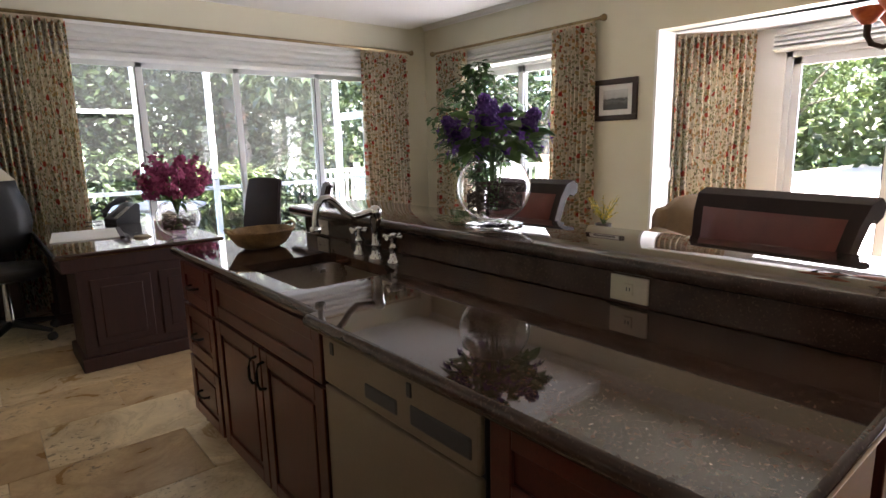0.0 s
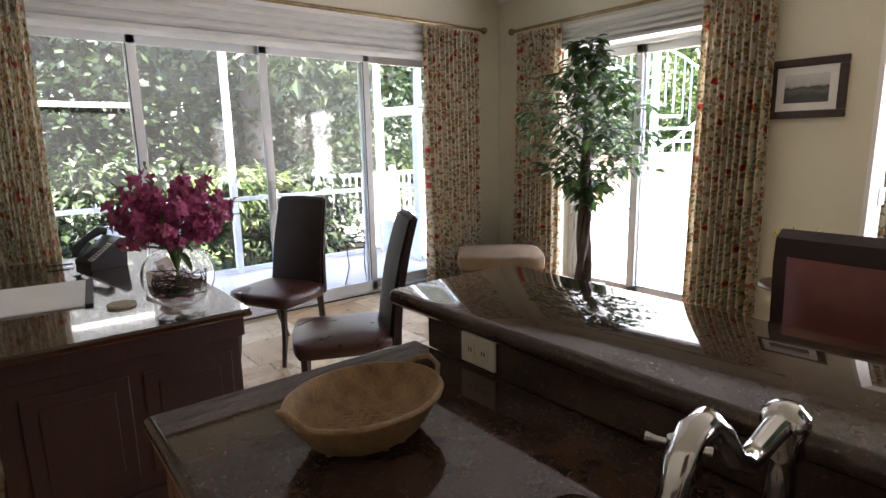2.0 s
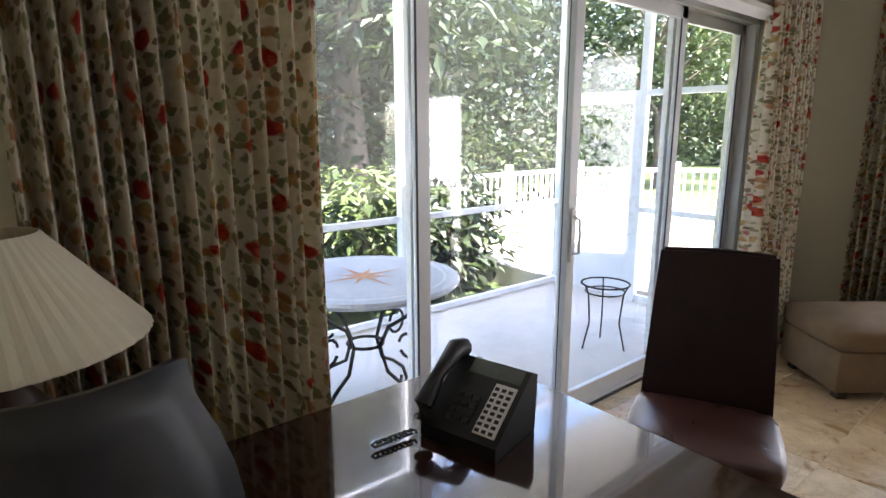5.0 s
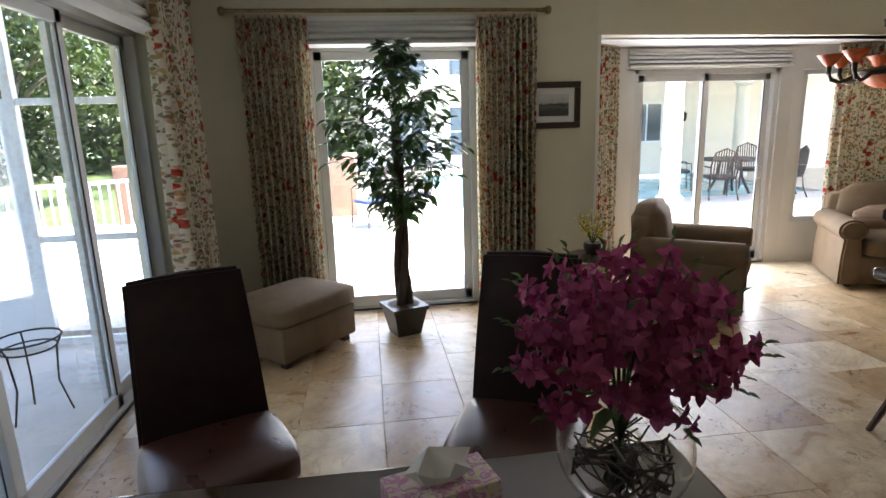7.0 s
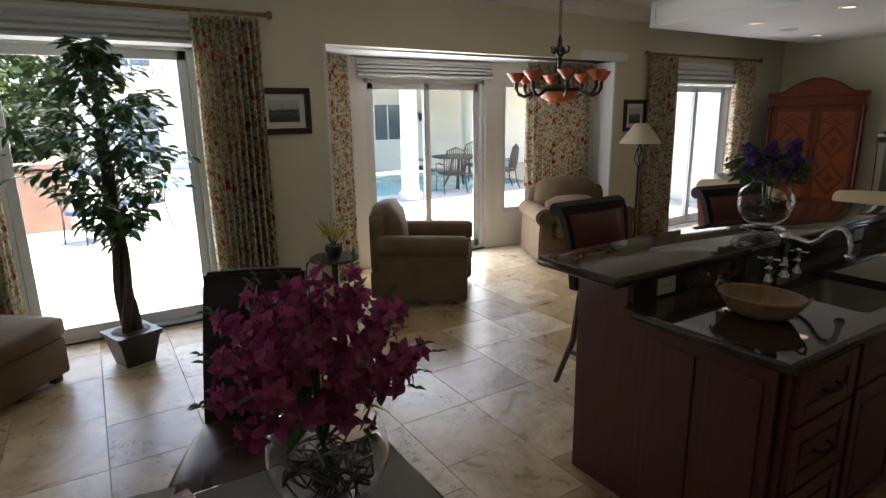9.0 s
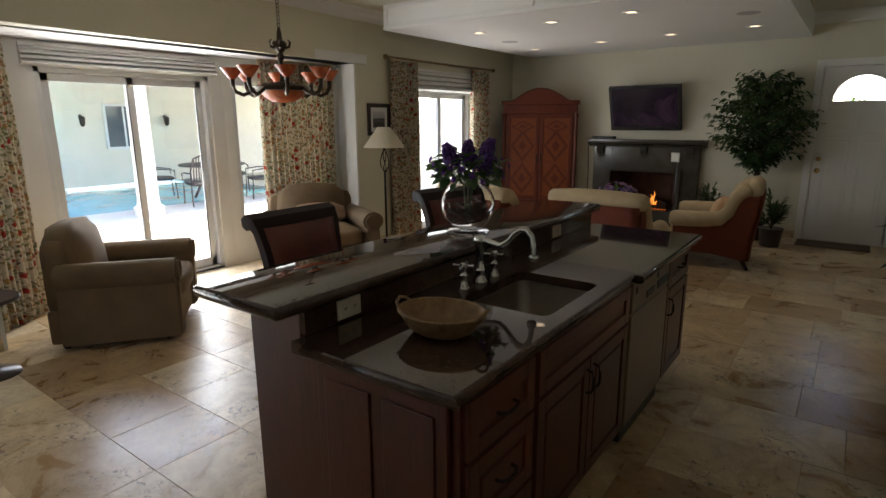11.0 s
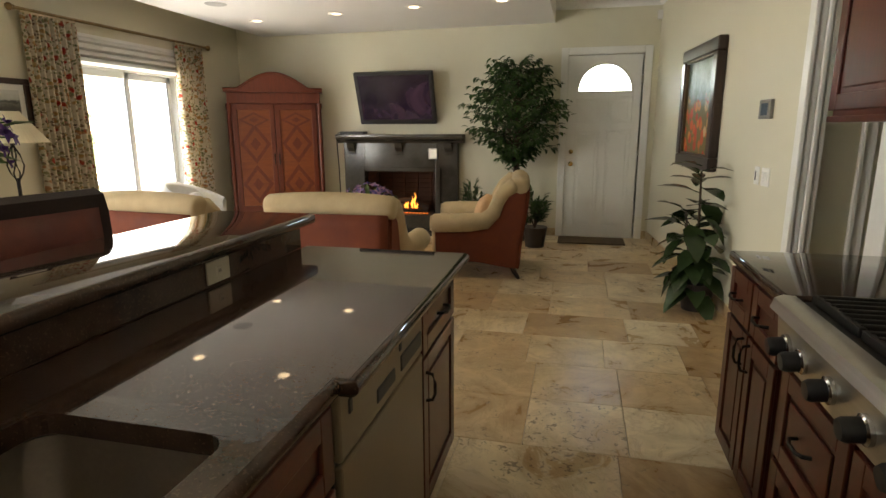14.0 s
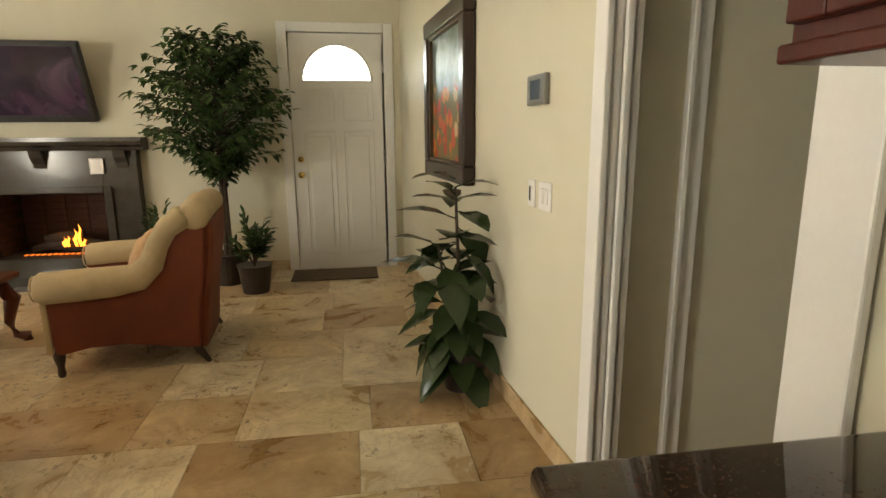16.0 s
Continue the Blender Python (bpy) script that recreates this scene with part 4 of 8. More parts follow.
for y in (-3.4, -1.2, 1.0, 3.2):
    for z0, z1 in ((0.4, 2.4), (3.5, 5.4)):
        bm = box(B(), -0.06, 0.0, y - 0.7, y + 0.7, z0, z1, 0.01)
        win = part("window", bm, M_ALU, hs)
        for a, b in ((y - 0.63, y - 0.03), (y + 0.03, y + 0.63)):
            for c, d in ((z0 + 0.07, (z0 + z1) / 2 - 0.03), ((z0 + z1) / 2 + 0.03, z1 - 0.07)):
                bm = box(B(), -0.075, -0.055, a, b, c, d)
                part("pane", bm, M_DARKGLASS, win)
bm = box(B(), -1.3, 0.0, -4.6, 4.6, 3.0, 3.15)
part("balcony", bm, M_STUCCO, hs)
for i in range(30):
    bm = tube(B(), [(-1.25, -4.5 + i * 0.31, 3.15), (-1.25, -4.5 + i * 0.31, 4.1)], 0.015, 5)
    part("baluster", bm, M_IRON, hs)
bm = tube(B(), [(-1.25, -4.55, 4.1), (-1.25, 4.55, 4.1)], 0.025, 6)
part("handrail", bm, M_IRON, hs)

M_WEAVE = mottled("dark_wicker", (0.025, 0.02, 0.018), (0.07, 0.055, 0.045), 40, 0.6, 0.6, fine=160)
M_BLUE = mottled("blue_cushion", (0.03, 0.05, 0.14), (0.06, 0.09, 0.22), 6, 0.85, 0.3)


def patio_chair(m, cushion):
    root = thing("patio_chair", m, "dark metal patio armchair with a cushion", "chair", "patio chairs")
    bm = blob(B(), -0.25, 0.25, -0.25, 0.25, 0.40, 0.48, 0.03, 0.01)
    part("seat", bm, cushion, root, smooth=0)
    bm = B()
    pts = [(-0.24, 0.25, 0.42), (-0.26, 0.30, 0.70), (-0.2, 0.34, 0.95), (0, 0.355, 1.03), (0.2, 0.34, 0.95), (0.26, 0.30, 0.70), (0.24, 0.25, 0.42)]
    tube(bm, pts, 0.016, 6)
    for i in range(9):
        x = -0.2 + 0.05 * i
        tube(bm, [(x, 0.26, 0.44), (x, 0.31, 0.7), (x * 0.95, 0.35, 1.02 - abs(x) * 0.35)], 0.012, 5)
    part("backrest", bm, M_WEAVE, root)
    for s in (-1, 1):
        bm = tube(B(), [(s * 0.27, 0.29, 0.66), (s * 0.30, 0.0, 0.66), (s * 0.29, -0.25, 0.63), (s * 0.27, -0.26, 0.3), (s * 0.28, -0.28, 0.0)], 0.015, 6)
        part("arm", bm, M_WEAVE, root)
        bm = tube(B(), [(s * 0.25, 0.25, 0.42), (s * 0.26, 0.28, 0.2), (s * 0.28, 0.36, 0.0)], 0.015, 6)
        part("leg", bm, M_WEAVE, root)
    return root


for x, y, a in ((11.6, -2.2, 75), (13.2, -2.2, -20), (13.0, -3.9, -110), (11.5, -3.6, 160)):
    patio_chair(pose(x, y, -0.05, 0, 0, a), M_WEAVE)
for x, y, a in ((10.3, 4.9, -150), (11.0, 4.2, 120)):
    patio_chair(pose(x, y, -0.05, 0, 0, a), M_BLUE)
dt = thing("outdoor_table", pose(12.35, -2.95, -0.05), "dark round outdoor dining table", "table")
bm = lathe(B(), [(0, 0.72), (0.68, 0.72), (0.70, 0.74), (0.68, 0.76), (0, 0.76)], 36)
part("tabletop", bm, M_WEAVE, dt, smooth=40)
for i in range(4):
    a = radians(45 + 90 * i)
    bm = tube(B(), [(0.2 * math.cos(a), 0.2 * math.sin(a), 0.72), (0.25 * math.cos(a), 0.25 * math.sin(a), 0.35), (0.42 * math.cos(a), 0.42 * math.sin(a), 0)], 0.03, 6)
    part("leg", bm, M_WEAVE, dt)
# covered loggia beyond the bay
bm = box(B(), 10.6, 17.4, -12.0, -0.2, 2.75, 3.3)
structure(part("loggia_roof", bm, M_STUCCO), "cream stucco loggia roof", "roof")
bm = box(B(), 17.0, 17.3, -12.0, 0.6, -0.05, 2.75)
structure(part("loggia_wall", bm, M_STUCCO), "cream stucco loggia wall", "wall")
for x, y in ((11.2, -0.9), (15.6, -0.9), (11.2, -5.9), (15.6, -5.4)):
    bm = lathe(B(), [(0.26, 0), (0.26, 0.14), (0.20, 0.18), (0.185, 0.3), (0.17, 2.45), (0.22, 2.5), (0.20, 2.55), (0.27, 2.62), (0.27, 2.8)], 24, pose(x, y, -0.05))
    tagged(part("column", bm, M_STUCCO, smooth=40), "round cream stucco column of the loggia", "column", "loggia columns")
lw = thing("loggia_window", pose(16.99, -3.3, 0), "white-framed window in the loggia wall", "window")
bm = box(B(), -0.05, 0, -0.5, 0.5, 0.9, 2.1, 0.008)
part("window_frame", bm, M_ALU, lw)
for a in (-0.44, 0.03):
    bm = box(B(), -0.065, -0.045, a, a + 0.41, 0.97, 2.03)
    part("pane", bm, M_DARKGLASS, lw)
for y in (-2.2, -4.4):
    sc_ = thing("wall_sconce", pose(16.98, y, 1.75), "black iron lantern sconce on the loggia wall", "wall lamp", "loggia sconces")
    bm = tube(B(), [(0, 0, 0), (-0.12, 0, 0.06), (-0.2, 0, 0.02)], 0.015, 6)
    part("arm", bm, M_IRON, sc_)
    bm = lathe(B(), [(0.03, 0.0), (0.08, -0.03), (0.06, -0.22), (0.02, -0.26), (0, -0.26)], 8, pose(-0.2, 0, 0.02))
    part("lantern", bm, M_IRON, sc_)
bm = box(B(), 8.6, 8.8, -14.0, -5.2, -0.05, 1.9, 0.02)
box(bm, 6.1, 8.6, -5.25, -5.05, -0.05, 2.0, 0.02)
tagged(part("courtyard_wall", bm, M_STUCCO), "cream stucco courtyard wall", "garden wall")
shrub(9.6, -7.0, 1.6, 2.4, 2.6, 140, M_LEAF_B, 900)

# slab added out of view to keep the sun off the fanlight
bm = box(B(), -1.5, 6.2, SOUTH - 1.75, SOUTH - 0.2, 2.75, 2.92)
structure(part("entry_sun_block", bm, M_STUCCO), "unseen cream slab blocking the sun above the front door", "roof")
bm = box(B(), 0.33, 1.22, SOUTH - 0.19, SOUTH - 0.002, -0.011, 0.0115)
structure(part("door_threshold", bm, M_ALU), "metal threshold under the front door", "threshold")


# ---- front door ----
front = structure(thing("door_1", pose(0.33, SOUTH, 0), "white front door with arched window and brass knob, closed", "door"))
bm = B()
W, H = 0.89, 2.26
for x0, x1, z0, z1 in ((-0.09, 0.0, 0, H + 0.09), (W, W + 0.09, 0, H + 0.09), (0, W, H, H + 0.09)):
    box(bm, x0, x1, -0.18, 0.02, z0, z1, 0.005)
part("door_frame", bm, M_WHITE, front)
# strip added out of view behind the leaf to block light through its gaps
bm = B()
for x0, x1, z0, z1 in ((0.0, 0.025, 0, H), (W - 0.025, W, 0, H), (0.025, W - 0.025, H - 0.025, H)):
    box(bm, x0, x1, -0.075, -0.0465, z0, z1, 0.003)
part("door_stop", bm, M_WHITE, front)
cx, cz, R = W / 2, 1.83, 0.32
bm = B()
# leaf with an arched opening: strips of quads round the arch
n = 16
def leaf_face(y):
    inner = [bm.verts.new((cx + R * math.cos(math.pi * i / n), y, cz + R * math.sin(math.pi * i / n))) for i in range(n + 1)]
    outer = []
    for i in range(n + 1):
        a = math.pi * i / n
        d = Vector((math.cos(a), math.sin(a)))
        s = min((W / 2 - 0.006) / max(abs(d.x), 1e-6), (H - 0.006 - cz) / max(d.y, 1e-6))
        outer.append(bm.verts.new((cx + d.x * s, y, cz + d.y * s)))
    low = [bm.verts.new((W - 0.006, y, 0.012)), bm.verts.new((0.006, y, 0.012))]
    fs = [bm.faces.new((inner[i], outer[i], outer[i + 1], inner[i + 1])) for i in range(n)]
    fs.append(bm.faces.new((outer[0], inner[0], inner[n], outer[n], low[1], low[0])))
    return inner, outer, low
i0, o0, l0 = leaf_face(0.0)
i1, o1, l1 = leaf_face(-0.045)
for i in range(n):
    bm.faces.new((i0[i], i0[i + 1], i1[i + 1], i1[i]))
bm.faces.new((i0[n], i0[0], i1[0], i1[n]))
bmesh.ops.recalc_face_normals(bm, faces=bm.faces)
box(bm, 0.006, 0.02, -0.045, 0.0, 0.012, H - 0.006)
leaf_ob = part("leaf", bm, M_WHITE, front)
for x0, x1 in ((0.11, 0.41), (0.48, 0.78)):
    for z0, z1 in ((0.14, 1.36), (1.44, 1.76)):
        bm = B()
        for a, b, c, d in ((x0, x1, z0, z0 + 0.018), (x0, x1, z1 - 0.018, z1), (x0, x0 + 0.018, z0, z1), (x1 - 0.018, x1, z0, z1)):
            box(bm, a, b, -0.002, 0.007, c, d, 0.003)
        box(bm, x0 + 0.05, x1 - 0.05, -0.002, 0.006, z0 + 0.05, z1 - 0.05, 0.004)
        part("panel", bm, M_WHITE, front)
bm = B()
tube(bm, [(cx + (R + 0.005) * math.cos(math.pi * i / 20), 0.002, cz + (R + 0.005) * math.sin(math.pi * i / 20)) for i in range(21)] , 0.014, 6)
box(bm, cx - R - 0.02, cx + R + 0.02, -0.01, 0.012, cz - 0.02, cz, 0.003)
part("fanlight_rim", bm, M_WHITE, front)
bm = B()
vs = [bm.verts.new((cx + (R - 0.002) * math.cos(math.pi * i / n), -0.022, cz + (R - 0.002) * math.sin(math.pi * i / n))) for i in range(n + 1)]
bm.faces.new(vs)
gl = part("pane", bm, M_GLASS, front)
so = gl.modifiers.new("thickness", "SOLIDIFY")
so.thickness = 0.005
gl.visible_shadow = False
M_GOLD = mottled("polished_brass", (0.55, 0.36, 0.12), (0.70, 0.50, 0.20), 10, 0.22, 0.02, 1.0)
bm = lathe(B(), [(0.03, 0), (0.03, 0.008), (0.012, 0.012), (0.012, 0.035), (0.026, 0.045), (0.03, 0.06), (0.02, 0.072), (0, 0.075)], 16, pose(W - 0.07, 0, 0.94, -90, 0, 0))
part("door_knob", bm, M_GOLD, front, "polished brass knob", 50)
bm = lathe(B(), [(0.028, 0), (0.028, 0.012), (0.02, 0.02), (0, 0.022)], 16, pose(W - 0.07, 0, 1.09, -90, 0, 0))
part("deadbolt", bm, M_GOLD, front, "dark brass deadbolt", 50)
for z in (0.25, 1.1, 1.95):
    bm = B()
    box(bm, 0.0, 0.02, -0.004, 0.012, z - 0.05, z + 0.05, 0.002)
    part("hinge", bm, M_STEEL, front)
bm = B()
box(bm, 0.46, 1.26, SOUTH + 0.10, SOUTH + 0.52, 0.004, 0.016, 0.004)
tagged(part("door_mat", bm, mottled("brown_mat", (0.07, 0.05, 0.03), (0.13, 0.09, 0.055), 12, 0.95, 0.6, fine=200)), "thin brown mat in front of the door", "door mat")


# ---- kitchen ----
def panel_door(w, h, mat, parent, m, name="door", knob=None):
    """A framed cabinet front in local x, z with its face towards -y."""
    fw = min(0.055, w * 0.22, h * 0.3)
    ob = place(part(name, box(B(), 0, w, -0.010, 0, 0, h), mat, parent), m)
    for piece, x0, x1, z0, z1 in (("stile", 0, fw, 0, h), ("stile", w - fw, w, 0, h), ("rail", fw, w - fw, 0, fw), ("rail", fw, w - fw, h - fw, h)):
        part(piece, box(B(), x0, x1, -0.021, -0.0098, z0, z1, 0.003), mat, ob)
    if h > 0.2:
        part("raised_field", box(B(), fw + 0.02, w - fw - 0.02, -0.018, -0.0098, fw + 0.02, h - fw - 0.02, 0.006), mat, ob)
    if knob:
        kx, kz, vertical = knob
        bm = B()
        d = Vector((0, 0, 1)) if vertical else Vector((1, 0, 0))
        c = Vector((kx, -0.021, kz))
        tube(bm, [c - d * 0.05, c - d * 0.045 + Vector((0, -0.022, 0)), c - d * 0.02 + Vector((0, -0.03, -0.004)), c + d * 0.02 + Vector((0, -0.03, -0.004)), c + d * 0.045 + Vector((0, -0.022, 0)), c + d * 0.05], 0.0055, 6)
        part("handle", bm, M_IRON, ob, "dark iron bail handle")
    return ob


# island base cabinets
ISL_S, ISL_N = 0.50, 3.03
def island_cabinet(y0, y1, label, top=0.868):
    root = thing("base_cabinet", pose(1.53, y1, 0, 0, 0, -90), label, "cabinet", "island cabinets")
    # local x runs towards the south, -y faces the aisle
    w = y1 - y0
    bm = B()
    box(bm, 0.002, w - 0.002, 0, 0.56, 0.10, top, 0.002)
    box(bm, 0.002, w - 0.002, 0.07, 0.56, 0.0, 0.10)
    if top < 0.868:
        box(bm, 0.002, w - 0.002, 0, 0.02, top, 0.868)
        box(bm, 0.002, 0.02, 0.02, 0.56, top, 0.868)
        box(bm, w - 0.02, w - 0.002, 0.02, 0.56, top, 0.868)
    part("body", bm, M_CHERRY, root)
    return root, w


c1, w = island_cabinet(2.60, ISL_N, "dark cherry island cabinet with stacked drawers")
for z0, h in ((0.12, 0.28), (0.415, 0.24), (0.67, 0.185)):
    panel_door(w - 0.03, h, M_CHERRY_Y, c1, pose(0.015, 0, z0), "drawer", ((w - 0.03) / 2, h / 2, False))
c2, w = island_cabinet(1.64, 2.598, "dark cherry sink cabinet with two doors", 0.66)
panel_door(w - 0.03, 0.17, M_CHERRY_Y, c2, pose(0.015, 0, 0.685), "false_drawer")
panel_door(w / 2 - 0.02, 0.55, M_CHERRY, c2, pose(0.015, 0, 0.12), "door", (w / 2 - 0.05, 0.46, True))
panel_door(w / 2 - 0.02, 0.55, M_CHERRY, c2, pose(w / 2 + 0.005, 0, 0.12), "door", (0.03, 0.46, True))
dw = thing("dishwasher", pose(1.525, 1.635, 0, 0, 0, -90), "bisque dishwasher with dark grip slots, built under the island counter", "dishwasher")
bm = B()
box(bm, 0.005, 0.635, -0.02, 0.0, 0.12, 0.70, 0.006)
part("door", bm, M_BISQUE, dw)
bm = B()
box(bm, 0.005, 0.635, -0.02, 0.0, 0.708, 0.865, 0.006)
part("control_panel", bm, M_BISQUE, dw)
bm = B()
box(bm, 0.005, 0.635, 0.0, 0.55, 0.03, 0.868)
part("body", bm, M_DARKSEAL, dw)
for x0, x1, z0, z1 in ((0.22, 0.36, 0.735, 0.775), (0.41, 0.615, 0.735, 0.785)):
    bm = B()
    box(bm, x0, x1, -0.024, -0.012, z0, z1, 0.006)
    part("grip_slot", bm, M_DARKSEAL, dw)
for x in (0.05, 0.40):
    bm = B()
    box(bm, x, x + 0.018, -0.024, -0.012, 0.80, 0.835, 0.003)
    part("button", bm, M_BLACK, dw)
c3, w = island_cabinet(ISL_S, 0.99, "narrow dark cherry island cabinet with drawer and door")
panel_door(w - 0.03, 0.18, M_CHERRY_Y, c3, pose(0.015, 0, 0.675), "drawer", ((w - 0.03) / 2, 0.09, False))
panel_door(w - 0.03, 0.54, M_CHERRY, c3, pose(0.015, 0, 0.12), "door", (0.03, 0.44, True))
# bar wall and end panels
bm = B()
box(bm, 2.185, 2.46, ISL_S, ISL_N, 0, 0.997, 0.003)
box(bm, 2.09, 2.183, ISL_N - 0.02, ISL_N + 0.004, 0, 0.868, 0.003)
bw = tagged(part("bar_wall", bm, M_CHERRY), "dark cherry half wall carrying the raised bar", "counter wall")
bm = B()
box(bm, 1.56, 2.09, ISL_N + 0.001, ISL_N + 0.019, 0.02, 0.868, 0.003)
ep = thing("end_panel", pose(0, 0, 0), "dark cherry panelled end of the island", "cabinet panel")
part("board", bm, M_CHERRY, ep)
for x0, x1 in ((1.60, 1.80), (1.85, 2.05)):
    part("raised_field", box(B(), x0, x1, ISL_N + 0.017, ISL_N + 0.026, 0.12, 0.80, 0.006), M_CHERRY, ep)
bm = B()
box(bm, 2.158, 2.185, ISL_S + 0.02, ISL_N, 0.911, 0.999, 0.003)
tagged(part("bar_riser", bm, M_STONE), "polished brown stone upstand under the bar", "backsplash")

# counter slab with the sink cut out
SX0, SX1, SY0, SY1 = 1.578, 1.962, 1.882, 2.402
bm = B()
EDGE_N, EDGE_S, JOG = 1.51, 1.475, 1.64
for x0, x1, y0, y1 in ((EDGE_N, SX0, JOG, ISL_N + 0.06), (SX1, 2.158, JOG, ISL_N + 0.06), (SX0, SX1, SY1, ISL_N + 0.06), (SX0, SX1, JOG, SY0)):
    box(bm, x0, x1, y0, y1, 0.87, 0.91)
box(bm, EDGE_S, 2.158, ISL_S - 0.03, JOG, 0.87, 0.91)
bmesh.ops.remove_doubles(bm, verts=bm.verts, dist=0.0005)
tube(bm, [(EDGE_N, JOG, 0.89), (EDGE_N, ISL_N + 0.06, 0.89), (2.10, ISL_N + 0.06, 0.89)], 0.0198, 10)
tube(bm, [(2.12, ISL_S - 0.03, 0.89), (EDGE_S, ISL_S - 0.03, 0.89), (EDGE_S, JOG, 0.89), (EDGE_N + 0.03, JOG, 0.89)], 0.0198, 10)
isl = tagged(part("island_counter", bm, M_STONE, smooth=40), "polished dark brown stone island worktop with a sink cut-out", "counter")
bm = box(B(), 2.125, 2.60, ISL_S - 0.07, 3.17, 1.0, 1.045, 0.018, 3)
tagged(part("raised_bar_counter", bm, M_STONE, smooth=40), "polished dark brown stone raised bar top", "counter")

sink = thing("kitchen_sink", pose(0, 0, 0), "undermount brushed steel sink in the island", "sink")
bm = B()
n = 6
def rrect(x0, x1, y0, y1, r, z):
    out = []
    for cx_, cy_, a0 in ((x1 - r, y1 - r, 0), (x0 + r, y1 - r, 90), (x0 + r, y0 + r, 180), (x1 - r, y0 + r, 270)):
        for i in range(n + 1):
            a = radians(a0 + 90 * i / n)
            out.append((cx_ + r * math.cos(a), cy_ + r * math.sin(a), z))
    return out
levels = [rrect(SX0 - 0.01, SX1 + 0.01, SY0 - 0.01, SY1 + 0.01, 0.05, 0.869), rrect(SX0 - 0.004, SX1 + 0.004, SY0 - 0.004, SY1 + 0.004, 0.05, 0.866), rrect(SX0 + 0.004, SX1 - 0.004, SY0 + 0.004, SY1 - 0.004, 0.055, 0.74), rrect(SX0 + 0.02, SX1 - 0.02, SY0 + 0.02, SY1 - 0.02, 0.055, 0.70), rrect(SX0 + 0.05, SX1 - 0.05, SY0 + 0.05, SY1 - 0.05, 0.05, 0.692)]
rings = [[bm.verts.new(p) for p in lv] for lv in levels]
for a, b in zip(rings, rings[1:]):
    for i in range(len(a)):
        bm.faces.new((a[i], a[(i + 1) % len(a)], b[(i + 1) % len(a)], b[i]))
bm.faces.new(rings[-1])
part("basin", bm, M_SINK, sink, smooth=40)
bm = lathe(B(), [(0.05, 0.0), (0.05, 0.004), (0.035, 0.006), (0.03, 0.0), (0, 0.0)], 20, pose(1.77, 2.15, 0.693))
part("drain", bm, M_CHROME, sink, smooth=40)
# rounded stone collar in the cut-out corners
bm = B()
for px, py, sx, sy in ((SX0, SY0, 1, 1), (SX1, SY0, -1, 1), (SX0, SY1, 1, -1), (SX1, SY1, -1, -1)):
    r = 0.045
    arc_pts = [(px + sx * (r - r * math.cos(radians(90 * i / 6))), py + sy * (r - r * math.sin(radians(90 * i / 6)))) for i in range(7)]
    top = [bm.verts.new((x, y, 0.9095)) for x, y in arc_pts] + [bm.verts.new((px - sx * 0.001, py - sy * 0.001, 0.9095))]
    bot = [bm.verts.new((v.co.x, v.co.y, 0.871)) for v in top]
    fs = [bm.faces.new(top), bm.faces.new(list(reversed(bot)))]
    for i in range(7):
        fs.append(bm.faces.new((top[i], top[i + 1], bot[i + 1], bot[i])))
bmesh.ops.recalc_face_normals(bm, faces=bm.faces)
part("sink_surround", bm, M_STONE, isl)["kind"] = "stuff"

faucet = thing("faucet", pose(2.03, 2.145, 0.91), "chrome bridge-style faucet with long curved spout and cross handles", "faucet")
bm = lathe(B(), [(0.034, 0), (0.034, 0.008), (0.024, 0.018), (0.020, 0.05), (0.024, 0.056), (0.018, 0.064), (0.017, 0.14), (0.024, 0.148), (0.022, 0.17), (0.028, 0.185), (0.026, 0.20), (0.014, 0.212), (0, 0.215)], 20)
part("column", bm, M_CHROME, faucet, smooth=50)
sp = [(0, 0, 0.19), (-0.05, 0.0, 0.188), (-0.10, 0.0, 0.180), (-0.145, 0, 0.178), (-0.19, 0, 0.198), (-0.235, 0, 0.236), (-0.275, 0, 0.258), (-0.315, 0, 0.256), (-0.345, 0, 0.232), (-0.358, 0, 0.19), (-0.360, 0, 0.150)]
bm = tube(B(), sp, [0.017, 0.015, 0.014, 0.014, 0.014, 0.0145, 0.015, 0.015, 0.015, 0.015, 0.016], 12)
bmesh.ops.transform(bm, matrix=Matrix.Diagonal((0.73, 1, 1, 1)), verts=bm.verts)
part("spout", bm, M_CHROME, faucet, smooth=50)
bm = lathe(B(), [(0.017, 0.0), (0.021, 0.006), (0.021, 0.02), (0.017, 0.026)], 14, pose(-0.263, 0, 0.132))
part("nozzle", bm, M_CHROME, faucet, smooth=50)
for dy in (-0.12, 0.13):
    bm = lathe(B(), [(0.028, 0), (0.028, 0.007), (0.019, 0.016), (0.015, 0.05), (0.019, 0.06), (0.013, 0.068), (0.012, 0.085), (0.018, 0.092), (0.016, 0.112), (0, 0.118)], 16, pose(0, dy, 0))
    h = part("tap_handle", bm, M_CHROME, faucet, smooth=50)
    for a in (20, 110):
        bm = B()
        d = Vector((math.cos(radians(a)), math.sin(radians(a)), 0))
        c = Vector((0, dy, 0.101))
        tube(bm, [c - d * 0.045, c - d * 0.03, c + d * 0.03, c + d * 0.045], [0.009, 0.0055, 0.0055, 0.009], 8)
        part("cross_bar", bm, M_CHROME, h, smooth=50)


